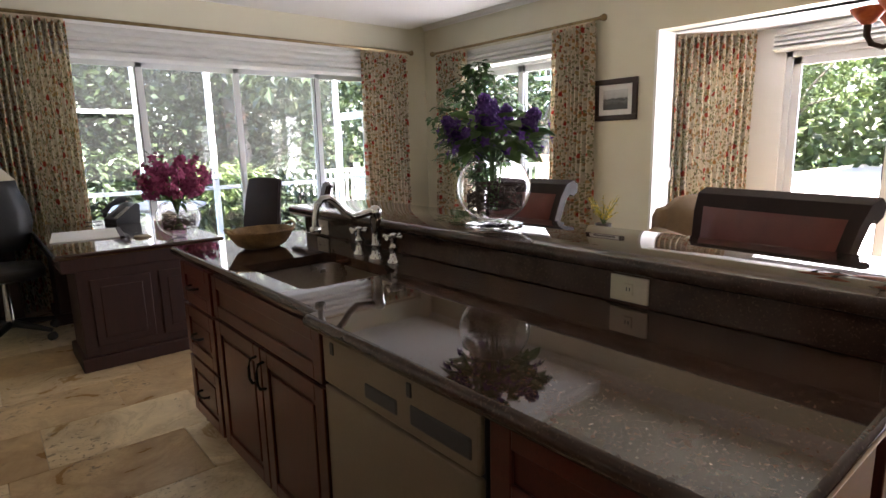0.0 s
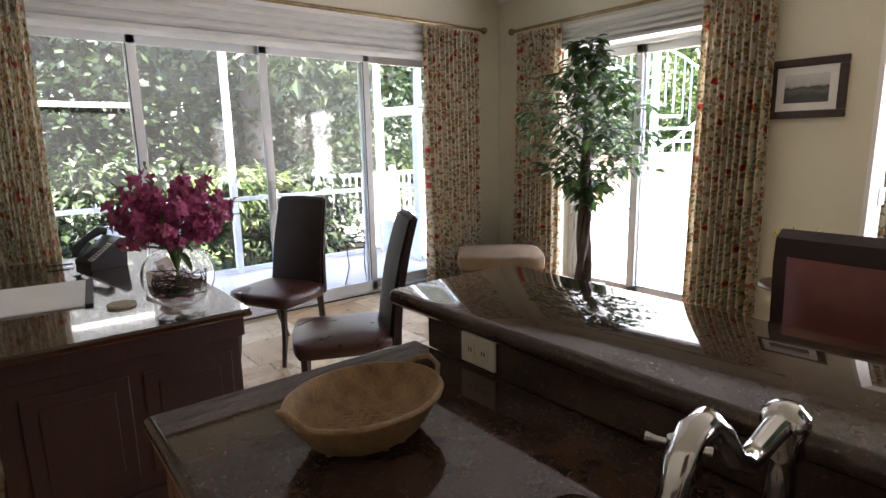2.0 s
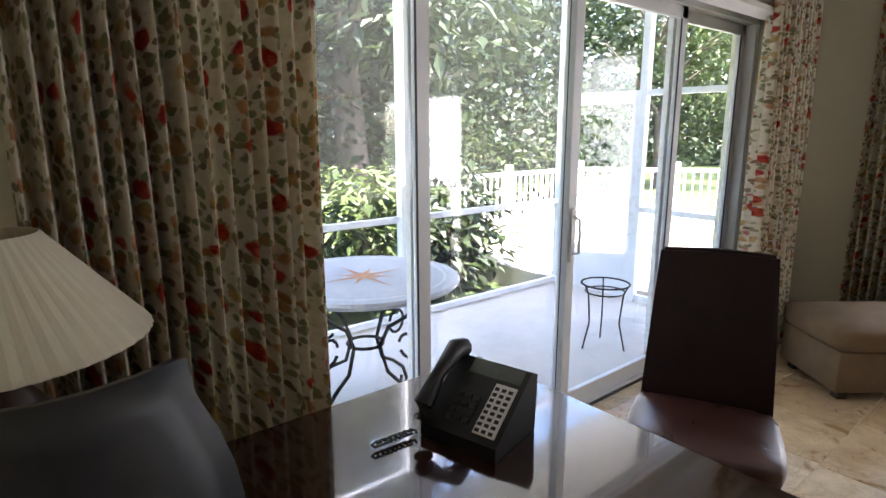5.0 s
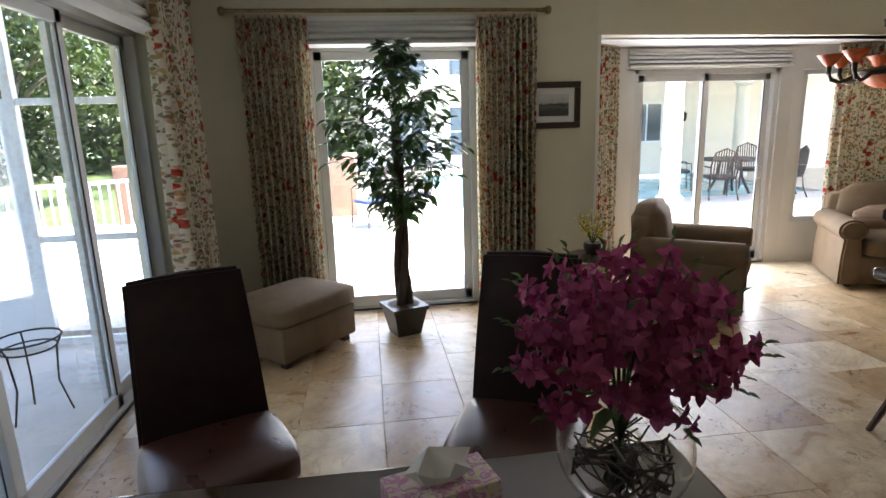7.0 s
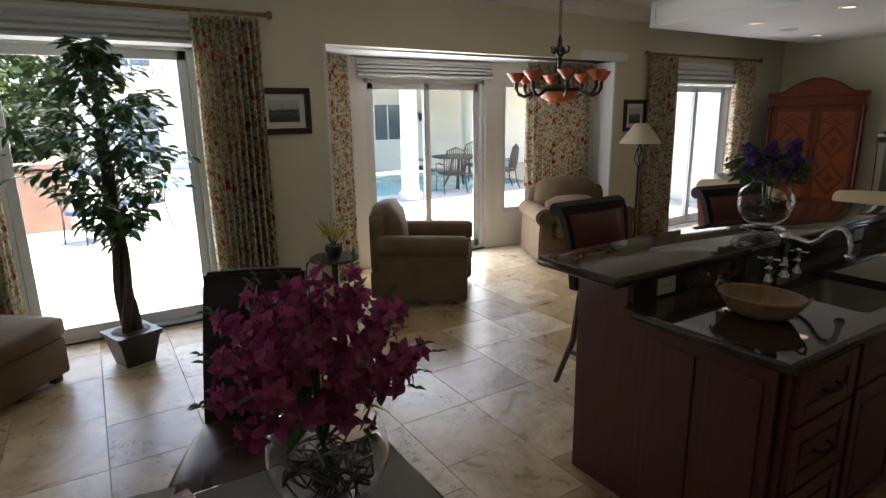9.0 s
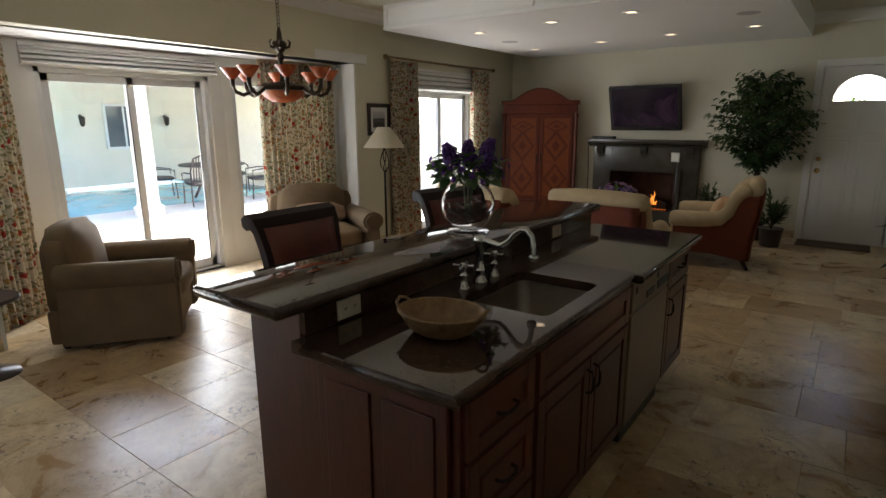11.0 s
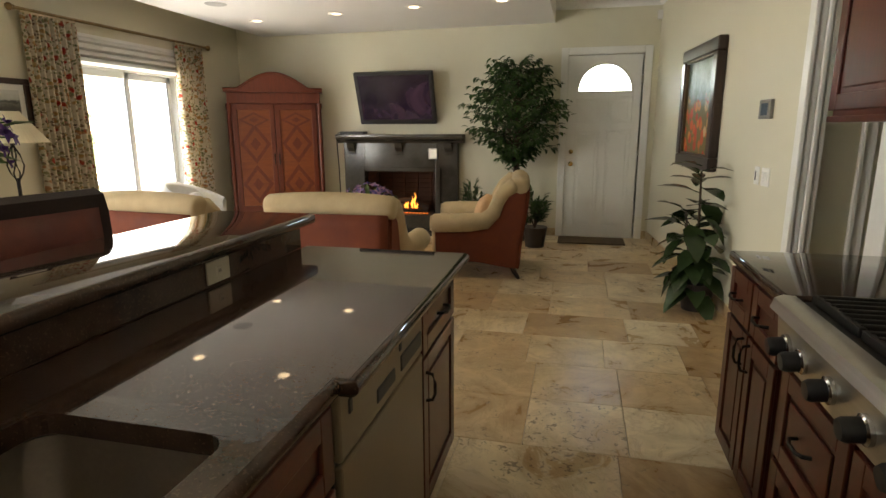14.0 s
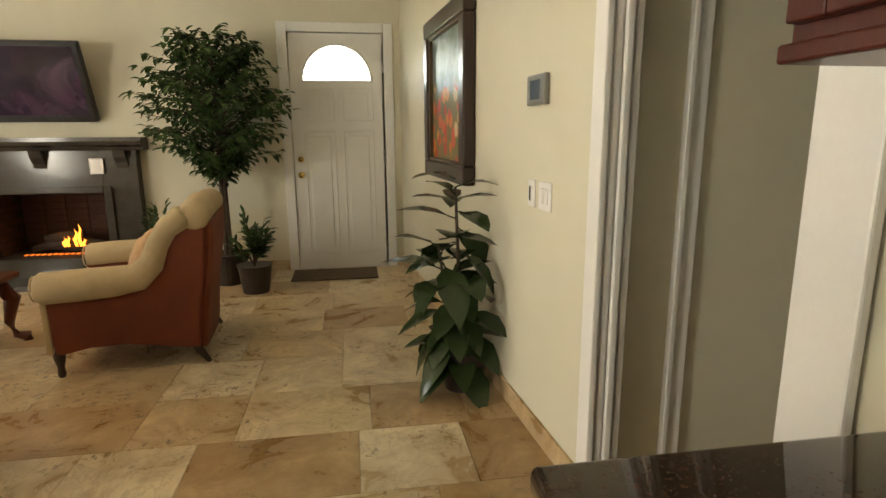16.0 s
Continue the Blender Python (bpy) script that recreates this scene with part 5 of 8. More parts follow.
def outlet(x, y, z, label, m_rot=-90, w=0.115, h=0.072, slots=2):
    root = thing("outlet_plate", pose(x, y, z, 0, 0, m_rot), label, "outlet", "outlet plates")
    bm = B()
    box(bm, -w / 2, w / 2, -0.008, 0, -h / 2, h / 2, 0.003)
    part("plate", bm, M_OUTLET, root)
    for i in range(slots):
        bm = B()
        cx_ = (i - (slots - 1) / 2) * 0.045
        box(bm, cx_ - 0.014, cx_ + 0.014, -0.0105, -0.006, -0.016, 0.016, 0.003)
        part("socket", bm, M_OUTLET, root)
        bm = B()
        box(bm, cx_ - 0.006, cx_ - 0.003, -0.0115, -0.010, -0.004, 0.006)
        box(bm, cx_ + 0.003, cx_ + 0.006, -0.0115, -0.010, -0.004, 0.006)
        part("slots", bm, M_DARKSEAL, root)
    return root


outlet(2.157, 1.085, 0.956, "ivory outlet plate on the bar upstand", slots=1)
outlet(2.157, 2.83, 0.956, "ivory outlet plate on the bar upstand", slots=2)

# west counter with range
wc = thing("range_cabinet", pose(0.415, 0.20, 0, 0, 0, 90), "red cherry base cabinet beside the range", "cabinet")
bm = B()
box(bm, 0, 0.62, 0, 0.57, 0.10, 0.868, 0.002)
box(bm, 0, 0.62, 0.07, 0.57, 0, 0.10)
part("body", bm, M_CHERRY, wc)
panel_door(0.28, 0.18, M_CHERRY_Y, wc, pose(0.02, 0, 0.675), "drawer", (0.14, 0.09, False))
panel_door(0.28, 0.18, M_CHERRY_Y, wc, pose(0.315, 0, 0.675), "drawer", (0.14, 0.09, False))
panel_door(0.28, 0.54, M_CHERRY, wc, pose(0.02, 0, 0.12), "door", (0.25, 0.47, True))
panel_door(0.28, 0.54, M_CHERRY, wc, pose(0.315, 0, 0.12), "door", (0.03, 0.47, True))
bm = box(B(), WEST + 0.002, 0.445, 0.185, 0.835, 0.87, 0.91, 0.012, 3)
tagged(part("west_counter", bm, M_STONE, smooth=40), "polished brown stone counter beside the range", "counter")
bm = box(B(), WEST + 0.002, WEST + 0.026, 0.185, 2.2, 0.911, 1.01, 0.004)
tagged(part("counter_backsplash", bm, M_STONE), "low brown stone backsplash", "backsplash")
stove = thing("gas_rangetop", pose(0.44, 0.84, 0, 0, 0, 90), "stainless gas rangetop with black grates and knobs", "stove")
bm = B()
box(bm, 0, 0.92, 0.0, 0.58, 0.72, 0.895, 0.004)
part("body", bm, M_STEEL, stove)
bm = extrude_profile(B(), [(-0.045, 0.875), (-0.035, 0.905), (-0.012, 0.915), (0.02, 0.912), (0.02, 0.86), (-0.02, 0.855)], "x", 0, 0.92)
part("bullnose", bm, M_STEEL, stove, smooth=40)
bm = extrude_profile(B(), [(-0.02, 0.856), (0.01, 0.856), (0.01, 0.73), (-0.008, 0.73)], "x", 0, 0.92)
part("control_panel", bm, M_STEEL, stove)
for x in (0.09, 0.20, 0.37, 0.55, 0.72, 0.83):
    bm = lathe(B(), [(0.034, 0), (0.034, 0.01), (0.028, 0.014)], 20, pose(x, -0.014, 0.79, 90 + 6, 0, 0))
    kn = part("knob", bm, M_CHROME, stove, smooth=40)
    bm = lathe(B(), [(0.027, 0.012), (0.027, 0.045), (0.022, 0.055), (0, 0.057)], 20, pose(x, -0.014, 0.79, 90 + 6, 0, 0))
    part("grip", bm, M_BLACK, kn, smooth=40)
bm = box(B(), 0.02, 0.90, 0.03, 0.56, 0.896, 0.902, 0.002)
part("burner_pan", bm, M_BLACK, stove)
for g in range(3):
    bm = B()
    x0 = 0.03 + g * 0.29
    for i in range(7):
        x = x0 + 0.02 + i * 0.04
        box(bm, x - 0.007, x + 0.007, 0.06, 0.54, 0.917, 0.932, 0.003)
    for y in (0.06, 0.30, 0.53):
        box(bm, x0, x0 + 0.28, y - 0.008, y + 0.008, 0.902, 0.928, 0.003)
    part("grate", bm, M_IRON, stove)
sc = thing("stove_cabinet", pose(0.415, 0.84, 0, 0, 0, 90), "red cherry drawers under the rangetop", "cabinet")
bm = box(B(), 0, 0.92, 0, 0.57, 0.10, 0.715, 0.002)
box(bm, 0, 0.92, 0.07, 0.57, 0, 0.10)
part("body", bm, M_CHERRY, sc)
for z0, h in ((0.12, 0.28), (0.42, 0.28)):
    for x0 in (0.02, 0.47):
        panel_door(0.43, h, M_CHERRY_Y, sc, pose(x0, 0, z0), "drawer", (0.215, h / 2, False))
nc = thing("north_base_cabinet", pose(0.415, 1.765, 0, 0, 0, 90), "dark cherry base cabinet north of the range", "cabinet")
bm = box(B(), 0, 0.44, 0, 0.57, 0.0, 0.868, 0.002)
part("body", bm, M_CHERRY, nc)
panel_door(0.41, 0.72, M_CHERRY, nc, pose(0.015, 0, 0.12), "door", (0.05, 0.6, True))
bm = box(B(), WEST + 0.002, 0.445, 1.765, 2.22, 0.87, 0.91, 0.012, 3)
tagged(part("north_counter", bm, M_STONE, smooth=40), "polished brown stone counter", "counter")
uc = thing("wall_cabinet", pose(0.155, 0.215, 1.43, 0, 0, 90), "red cherry wall cabinet over the counter", "cabinet")
bm = box(B(), 0, 1.06, 0.0, 0.32, 0, 0.98, 0.003)
part("body", bm, M_CHERRY, uc)
part("light_rail", box(B(), 0.0, 1.06, -0.018, 0.32, -0.022, 0.0, 0.004), M_CHERRY, uc)
for x0, kx in ((0.012, 0.46), (0.54, 0.05)):
    dr = panel_door(0.51, 0.94, M_CHERRY, uc, pose(x0, 0, 0.02))
    part("knob", lathe(B(), [(0.008, 0), (0.007, 0.014), (0.017, 0.02), (0.015, 0.03), (0, 0.033)], 14, pose(kx, -0.02, 0.12, 90, 0, 0)), M_IRON, dr, "dark iron knob", 50)

kb = thing("knife_block", pose(-0.062, 0.570, 0.911, 0, 0, 106), "oak knife block with black-handled knives", "knife block")
M_OAK = wood("oak_block", (0.13, 0.034, 0.009), (0.24, 0.072, 0.020), 0.4)
bm = B()
pf = [(-0.07, 0.0), (0.06, 0.0), (0.10, 0.12), (0.10, 0.17), (-0.02, 0.235), (-0.09, 0.13), (-0.07, 0.09)]
extrude_profile(bm, pf, "x", -0.055, 0.055)
part("block", bm, M_OAK, kb)
for i, (x, y, z) in enumerate(((-0.035, 0.02, 0.215), (0.0, 0.02, 0.215), (0.035, 0.02, 0.215), (-0.03, -0.05, 0.19), (0.02, -0.06, 0.175))):
    bm = B()
    d = Vector((0, -0.66, 0.75)) if i < 3 else Vector((0, -0.78, 0.62))
    c = Vector((x, y, z))
    tube(bm, [c, c + d * 0.03, c + d * 0.10, c + d * 0.125], [0.010, 0.012, 0.013, 0.009], 8)
    k_ = part("knife_handle", bm, M_BLACK, kb, "black riveted handle", 50)
    bm = B()
    box(bm, c.x - 0.002, c.x + 0.002, c.y - 0.014, c.y + 0.014, c.z - 0.03, c.z + 0.015)
    part("blade", bm, M_CHROME, k_)

# basket on the island
M_WICKER = mottled("woven_wicker", (0.13, 0.068, 0.025), (0.33, 0.20, 0.085), 26, 0.55, 0.6, fine=160)
bk = thing("wicker_basket", pose(1.80, 2.745, 0.911, 0, 0, 8) @ Matrix.Diagonal((0.86, 0.86, 0.90, 1)), "oval woven basket with loop handles on the island", "basket")
bm = B()
prof = [(0.0, 0.004), (0.085, 0.002), (0.115, 0.02), (0.142, 0.06), (0.152, 0.085), (0.146, 0.09), (0.136, 0.062), (0.108, 0.026), (0.08, 0.014), (0, 0.014)]
lathe(bm, prof, 40)
for v in bm.verts:
    a = math.atan2(v.co.y, v.co.x)
    r = v.co.xy.length
    k_ = 1 + 0.012 * math.sin(20 * a + (0 if int(v.co.z * 60) % 2 else math.pi))
    v.co.x, v.co.y = v.co.x * 1.15 * k_, v.co.y * 0.92 * k_
part("bowl", bm, M_WICKER, bk, smooth=60)
bm = tube(B(), [(0.152 * 1.16 * math.cos(a), 0.152 * 0.93 * math.sin(a), 0.088) for a in np.linspace(0, 2 * math.pi, 41)], 0.007, 6, False)
part("rim", bm, M_WICKER, bk, smooth=60)
for s in (-1, 1):
    bm = tube(B(), [(s * 0.165, -0.05, 0.085), (s * 0.185, -0.035, 0.105), (s * 0.192, 0, 0.115), (s * 0.185, 0.035, 0.105), (s * 0.165, 0.05, 0.085)], 0.006, 6)
    part("handle", bm, M_WICKER, bk, smooth=60)
M_REED = mottled("russet_reed", (0.16, 0.07, 0.03), (0.30, 0.15, 0.07), 26, 0.5, 0.4, fine=160)
for i in range(-5, 6):
    for j in range(-4, 5):
        x, y = i * 0.022, j * 0.022
        if (x / 0.118) ** 2 + (y / 0.092) ** 2 < 1:
            bm = box(B(), -0.019, 0.019, -0.0065, 0.0065, 0.0142, 0.0185, 0.002, 1, m=pose(x, y, 0, 0, 0, 45 if i % 2 else -45))
            part("weave_strip", bm, M_REED if (i + 2 * j) % 5 == 0 else M_WICKER, bk)


# ---- office corner ----
desk = thing("desk", pose(0, 0, 0), "large dark wood desk with a polished top", "desk")
bm = box(B(), 1.12, 2.11, 4.20, 6.05, 0.725, 0.76, 0.010, 2)
part("tabletop", bm, M_DESKTOP, desk)
bm = box(B(), 1.15, 2.08, 4.23, 6.02, 0.64, 0.724, 0.006)
part("apron", bm, M_DESK, desk)
for y0, y1 in ((4.25, 4.71), (5.54, 6.00)):
    bm = box(B(), 1.22, 2.06, y0, y1, 0.09, 0.639, 0.004)
    ped = part("pedestal", bm, M_DESK, desk)
    bm = box(B(), 1.195, 2.08, y0 - 0.02, y1 + 0.02, 0.0, 0.09, 0.008)
    part("plinth", bm, M_DESK, ped)
    for x0, x1 in ((1.29, 1.63), (1.68, 2.02)):
        ya = y0 - 0.008 if y0 < 5 else y1
        bm = box(B(), x0, x1, ya, ya + 0.008, 0.15, 0.58, 0.004)
        box(bm, x0 + 0.05, x1 - 0.05, ya - 0.004, ya + 0.012, 0.20, 0.53, 0.004)
        part("panel", bm, M_DESK, ped)
bm = box(B(), 1.95, 1.975, 4.71, 5.54, 0.12, 0.639)
part("modesty_panel", bm, M_DESK, desk)


def parsons_chair(m, label):
    root = thing("dining_chair", m, label, "chair", "leather guest chairs")
    # faces -x; origin under the seat's middle
    bm = blob(B(), -0.24, 0.20, -0.215, 0.215, 0.38, 0.485, 0.03, 0.02)
    part("seat", bm, M_OXLEATHER, root, smooth=0)
    bm = B()
    n_ = 8
    prev = None
    for j in range(n_ + 1):
        f = j / n_
        z = 0.40 + 0.66 * f
        xb = 0.19 + 0.02 * f + 0.085 * f * f
        wd = 0.215 - 0.028 * f
        th = 0.055 - 0.018 * f
        ring = []
        for x_, y_ in ((-th / 2, -1), (-th / 2 - 0.012, -0.5), (-th / 2 - 0.016, 0), (-th / 2 - 0.012, 0.5), (-th / 2, 1), (th / 2, 1), (th / 2, 0), (th / 2, -1)):
            zz = z + (0.012 * (1 - y_ * y_) if j == n_ else 0)
            ring.append(bm.verts.new((xb + x_, wd * y_, zz)))
        if prev:
            for i in range(8):
                bm.faces.new((prev[i], prev[(i + 1) % 8], ring[(i + 1) % 8], ring[i]))
        else:
            bm.faces.new(list(reversed(ring)))
        prev = ring
    bm.faces.new(prev)
    bmesh.ops.recalc_face_normals(bm, faces=bm.faces)
    bmesh.ops.bevel(bm, geom=[e for e in bm.edges if e.calc_face_angle(0) > 0.9], offset=0.012, segments=2, affect="EDGES")
    part("backrest", bm, M_LEATHER, root, smooth=50)
    for x, y, dx in ((-0.20, -0.18, -0.03), (-0.20, 0.18, -0.03), (0.17, -0.18, 0.09), (0.17, 0.18, 0.09)):
        bm = tube(B(), [(x, y, 0.40), (x + dx * 0.2, y, 0.2), (x + dx, y, 0.0)], [0.024, 0.019, 0.014], 6)
        part("leg", bm, M_DARKWOOD, root)
    return root


M_OXLEATHER = mottled("brown_seat_leather", (0.035, 0.013, 0.010), (0.07, 0.026, 0.018), 8, 0.3, 0.2, fine=240)
parsons_chair(pose(2.78, 5.56, 0, 0, 0, 25) @ Matrix.Diagonal((1, 1.12, 1, 1)), "tall dark brown leather chair beside the desk")
parsons_chair(pose(2.70, 4.46, 0, 0, 0, -25) @ Matrix.Diagonal((1.14, 1.06, 1.01, 1)), "tall dark brown leather chair beside the desk")

# telephone
ph = thing("desk_telephone", pose(1.755, 5.69, 0.761, 0, 0, -76) @ Matrix.Diagonal((0.97, 0.97, 1.0, 1)), "black office telephone with a screen and key strip", "telephone")
bm = extrude_profile(B(), [(-0.10, 0.0), (0.10, 0.0), (0.11, 0.15), (0.08, 0.165), (-0.10, 0.035)], "x", -0.10, 0.13)
part("base", bm, M_BLACK, ph)
tilt = pose(0.015, 0.0, 0.102, 35, 0, 0)
bm = box(B(), -0.06, 0.10, 0.055, 0.10, 0.0, 0.006, 0.002, m=tilt)
part("screen", bm, mottled("lcd_grey", (0.10, 0.12, 0.11), (0.14, 0.16, 0.15), 10, 0.25, 0), ph)
bm = box(B(), 0.035, 0.10, -0.10, 0.045, 0.0, 0.006, 0.002, m=tilt)
part("key_label_strip", bm, M_PAPER, ph, "white printed key labels")
for i in range(3):
    for j in range(8):
        bm = box(B(), 0.04 + i * 0.02, 0.052 + i * 0.02, -0.095 + j * 0.017, -0.086 + j * 0.017, 0.006, 0.008, m=tilt)
        part("line_key", bm, M_BLACK, ph)
for i in range(3):
    for j in range(4):
        bm = box(B(), -0.055 + i * 0.026, -0.037 + i * 0.026, -0.085 + j * 0.022, -0.071 + j * 0.022, 0.0, 0.008, 0.002, m=tilt)
        part("dial_key", bm, M_BLACK, ph)
bm = B()
tube(bm, [tilt @ Vector((-0.105, -0.11, 0.02)), tilt @ Vector((-0.105, -0.09, 0.045)), tilt @ Vector((-0.105, 0.0, 0.055)), tilt @ Vector((-0.105, 0.09, 0.045)), tilt @ Vector((-0.105, 0.115, 0.015))], [0.027, 0.028, 0.019, 0.028, 0.027], 10)
part("handset", bm, M_BLACK, ph, smooth=50)
bm = tube(B(), [(-0.11 + 0.012 * math.cos(i * 1.3) - 0.0009 * i, -0.12 - 0.0028 * i + 0.012 * math.sin(i * 1.3), 0.014) for i in range(40)], 0.0035, 5)
part("coiled_cord", bm, M_BLACK, ph)
# blotter pad, coaster, tissue box
bp = thing("desk_pad", pose(1.41, 5.02, 0.761, 0, 0, -7), "white paper desk pad lying on the desk", "desk pad")
bm = box(B(), -0.22, 0.22, -0.28, 0.28, 0, 0.008, 0.002)
part("sheet", bm, M_PAPER, bp)
bm = box(B(), 0.19, 0.222, -0.282, 0.282, 0.0, 0.011, 0.002)
part("binding", bm, M_LEATHER, bp)
bm = lathe(B(), [(0, 0), (0.055, 0), (0.058, 0.006), (0.055, 0.012), (0, 0.011)], 24, pose(1.69, 4.62, 0.761))
tagged(part("coaster", bm, mottled("cork", (0.35, 0.29, 0.2), (0.46, 0.39, 0.28), 30, 0.8, 0.3), smooth=40), "round pale coaster on the desk", "coaster")
tb = thing("tissue_box", pose(1.93, 4.84, 0.761, 0, 0, 15), "pink floral tissue box with a tissue pulled out", "tissue box")
M_TISSUEBOX = material("pink_print", (0.6, 0.3, 0.4), 0.6)
k = Nodes(M_TISSUEBOX)
k.link(k.ramp(k.noise(k.coords(), 28, 3, 0.6, 1.5), [(0.35, (0.62, 0.60, 0.20)), (0.45, (0.70, 0.62, 0.66)), (0.55, (0.50, 0.16, 0.34)), (0.7, (0.72, 0.66, 0.70))]), k.b.inputs["Base Color"])
bm = box(B(), -0.06, 0.06, -0.12, 0.12, 0, 0.075, 0.003)
part("carton", bm, M_TISSUEBOX, tb)
bm = B()
for a in range(14):
    t0 = 2 * math.pi * a / 14
    bm.verts.new((0.02 * math.cos(t0), 0.05 * math.sin(t0), 0.074))
base_v = list(bm.verts)
mid = [bm.verts.new((0.045 * math.cos(2 * math.pi * a / 14) * (1.2 if a % 2 else 0.7), 0.075 * math.sin(2 * math.pi * a / 14) * (1.1 if a % 2 else 0.75), 0.10 + 0.012 * (a % 3))) for a in range(14)]
tip = bm.verts.new((0.015, 0.02, 0.15))
for a in range(14):
    b2 = (a + 1) % 14
    bm.faces.new((base_v[a], base_v[b2], mid[b2], mid[a]))
    bm.faces.new((mid[a], mid[b2], tip))
part("tissue", bm, M_PAPER, tb, "crumpled white tissue", 60)

# credenza, lamp and office chair
cr = thing("credenza", pose(0, 0, 0), "dark wood credenza against the wall", "cabinet")
bm = box(B(), -0.10, 1.02, 5.68, 6.22, 0.70, 0.74, 0.006)
part("top", bm, M_DESK, cr)
bm = box(B(), -0.08, 1.0, 5.71, 6.21, 0.03, 0.70, 0.004)
part("body", bm, M_DESK, cr)
for x0 in (-0.05, 0.45):
    panel_door(0.47, 0.60, M_DESK, cr, pose(x0, 5.71, 0.06), "door", (0.4, 0.4, True))
lamp = thing("table_lamp", pose(0.83, 5.96, 0.741) @ Matrix.Diagonal((1, 1, 0.82, 1)), "table lamp with pleated cream shade", "table lamp")
M_LAMPSHADE = material("pleated_shade", (0.72, 0.66, 0.52), 0.85)
k = Nodes(M_LAMPSHADE)
tr = k.n("BsdfTranslucent")
tr.inputs["Color"].default_value = (0.75, 0.68, 0.52, 1)
mx = k.n("MixShader", Fac=0.4)
k.link(k.b.outputs[0], mx.inputs[1])
k.link(tr.outputs[0], mx.inputs[2])
k.link(mx.outputs[0], k.out.inputs["Surface"])
k.bump(k.noise(k.coords((60, 60, 1)), 2, 2), 0.3, 0.004)


def pleated_shade(parent, r0, r1, z0, z1, name="shade"):
    bm = B()
    n_ = 96
    lo = [bm.verts.new(((r0 + 0.003 * (i % 2)) * math.cos(2 * math.pi * i / n_), (r0 + 0.003 * (i % 2)) * math.sin(2 * math.pi * i / n_), z0)) for i in range(n_)]
    hi = [bm.verts.new(((r1 + 0.002 * (i % 2)) * math.cos(2 * math.pi * i / n_), (r1 + 0.002 * (i % 2)) * math.sin(2 * math.pi * i / n_), z1)) for i in range(n_)]
    for i in range(n_):
        bm.faces.new((lo[i], lo[(i + 1) % n_], hi[(i + 1) % n_], hi[i]))
    ob = part(name, bm, M_LAMPSHADE, parent, "pleated cream fabric shade")
    so_ = ob.modifiers.new("thickness", "SOLIDIFY")
    so_.thickness = 0.002
    return ob


pleated_shade(lamp, 0.255, 0.09, 0.50, 0.74)
bm = lathe(B(), [(0.09, 0), (0.09, 0.015), (0.04, 0.03), (0.03, 0.06), (0.07, 0.12), (0.095, 0.22), (0.08, 0.32), (0.035, 0.40), (0.02, 0.44), (0.012, 0.5), (0.012, 0.68), (0, 0.72)], 24)
part("base", bm, M_DARKWOOD, lamp, smooth=50)
oc = thing("office_chair", pose(0.90, 5.37, 0, 0, 0, 90) @ Matrix.Diagonal((1, 1, 1.05, 1)), "black mesh swivel office chair with a five-star base", "office chair")
bm = blob(B(), -0.23, 0.23, -0.24, 0.24, 0.44, 0.53, 0.035, 0.015)
part("seat", bm, M_BLACK, oc, smooth=0)
bm = B()
rows_ = []
for j in range(9):
    f = j / 8
    z = 0.60 + 0.50 * f
    wd = 0.16 + 0.07 * math.sin(math.pi * min(f * 1.1, 1))
    rows_.append([bm.verts.new((0.25 + 0.05 * f - 0.05 * (1 - s * s), wd * s, z)) for s in (-1, -0.6, -0.2, 0.2, 0.6, 1)])
for a, b in zip(rows_, rows_[1:]):
    for i in range(5):
        bm.faces.new((a[i], a[i + 1], b[i + 1], b[i]))
ob = part("backrest", bm, M_BLACK, oc, smooth=0)
so = ob.modifiers.new("thickness", "SOLIDIFY")
so.thickness = 0.03
bm = tube(B(), [(0.0, 0, 0.43), (0.20, 0, 0.42), (0.29, 0, 0.52), (0.29, 0, 0.70)], 0.022, 8)
part("back_support", bm, M_BLACK, oc)
bm = tube(B(), [(0, 0, 0.09), (0, 0, 0.26), (0, 0, 0.44)], [0.032, 0.03, 0.018], 12)
part("gas_lift", bm, M_CHROME, oc, smooth=50)
for i in range(5):
    a = radians(72 * i + 10)
    d = Vector((math.cos(a), math.sin(a), 0))
    bm = tube(B(), [d * 0.03 + Vector((0, 0, 0.12)), d * 0.16 + Vector((0, 0, 0.10)), d * 0.31 + Vector((0, 0, 0.075))], [0.028, 0.022, 0.016], 8)
    lg = part("foot", bm, M_BLACK, oc, smooth=50)
    bm = lathe(B(), [(0, -0.02), (0.028, -0.02), (0.03, 0), (0.028, 0.02), (0, 0.02)], 14, Matrix.Translation(d * 0.31 + Vector((0, 0, 0.03))) @ pose(0, 0, 0, 90, 0, math.degrees(a)))
    part("castor", bm, M_BLACK, lg, smooth=50)


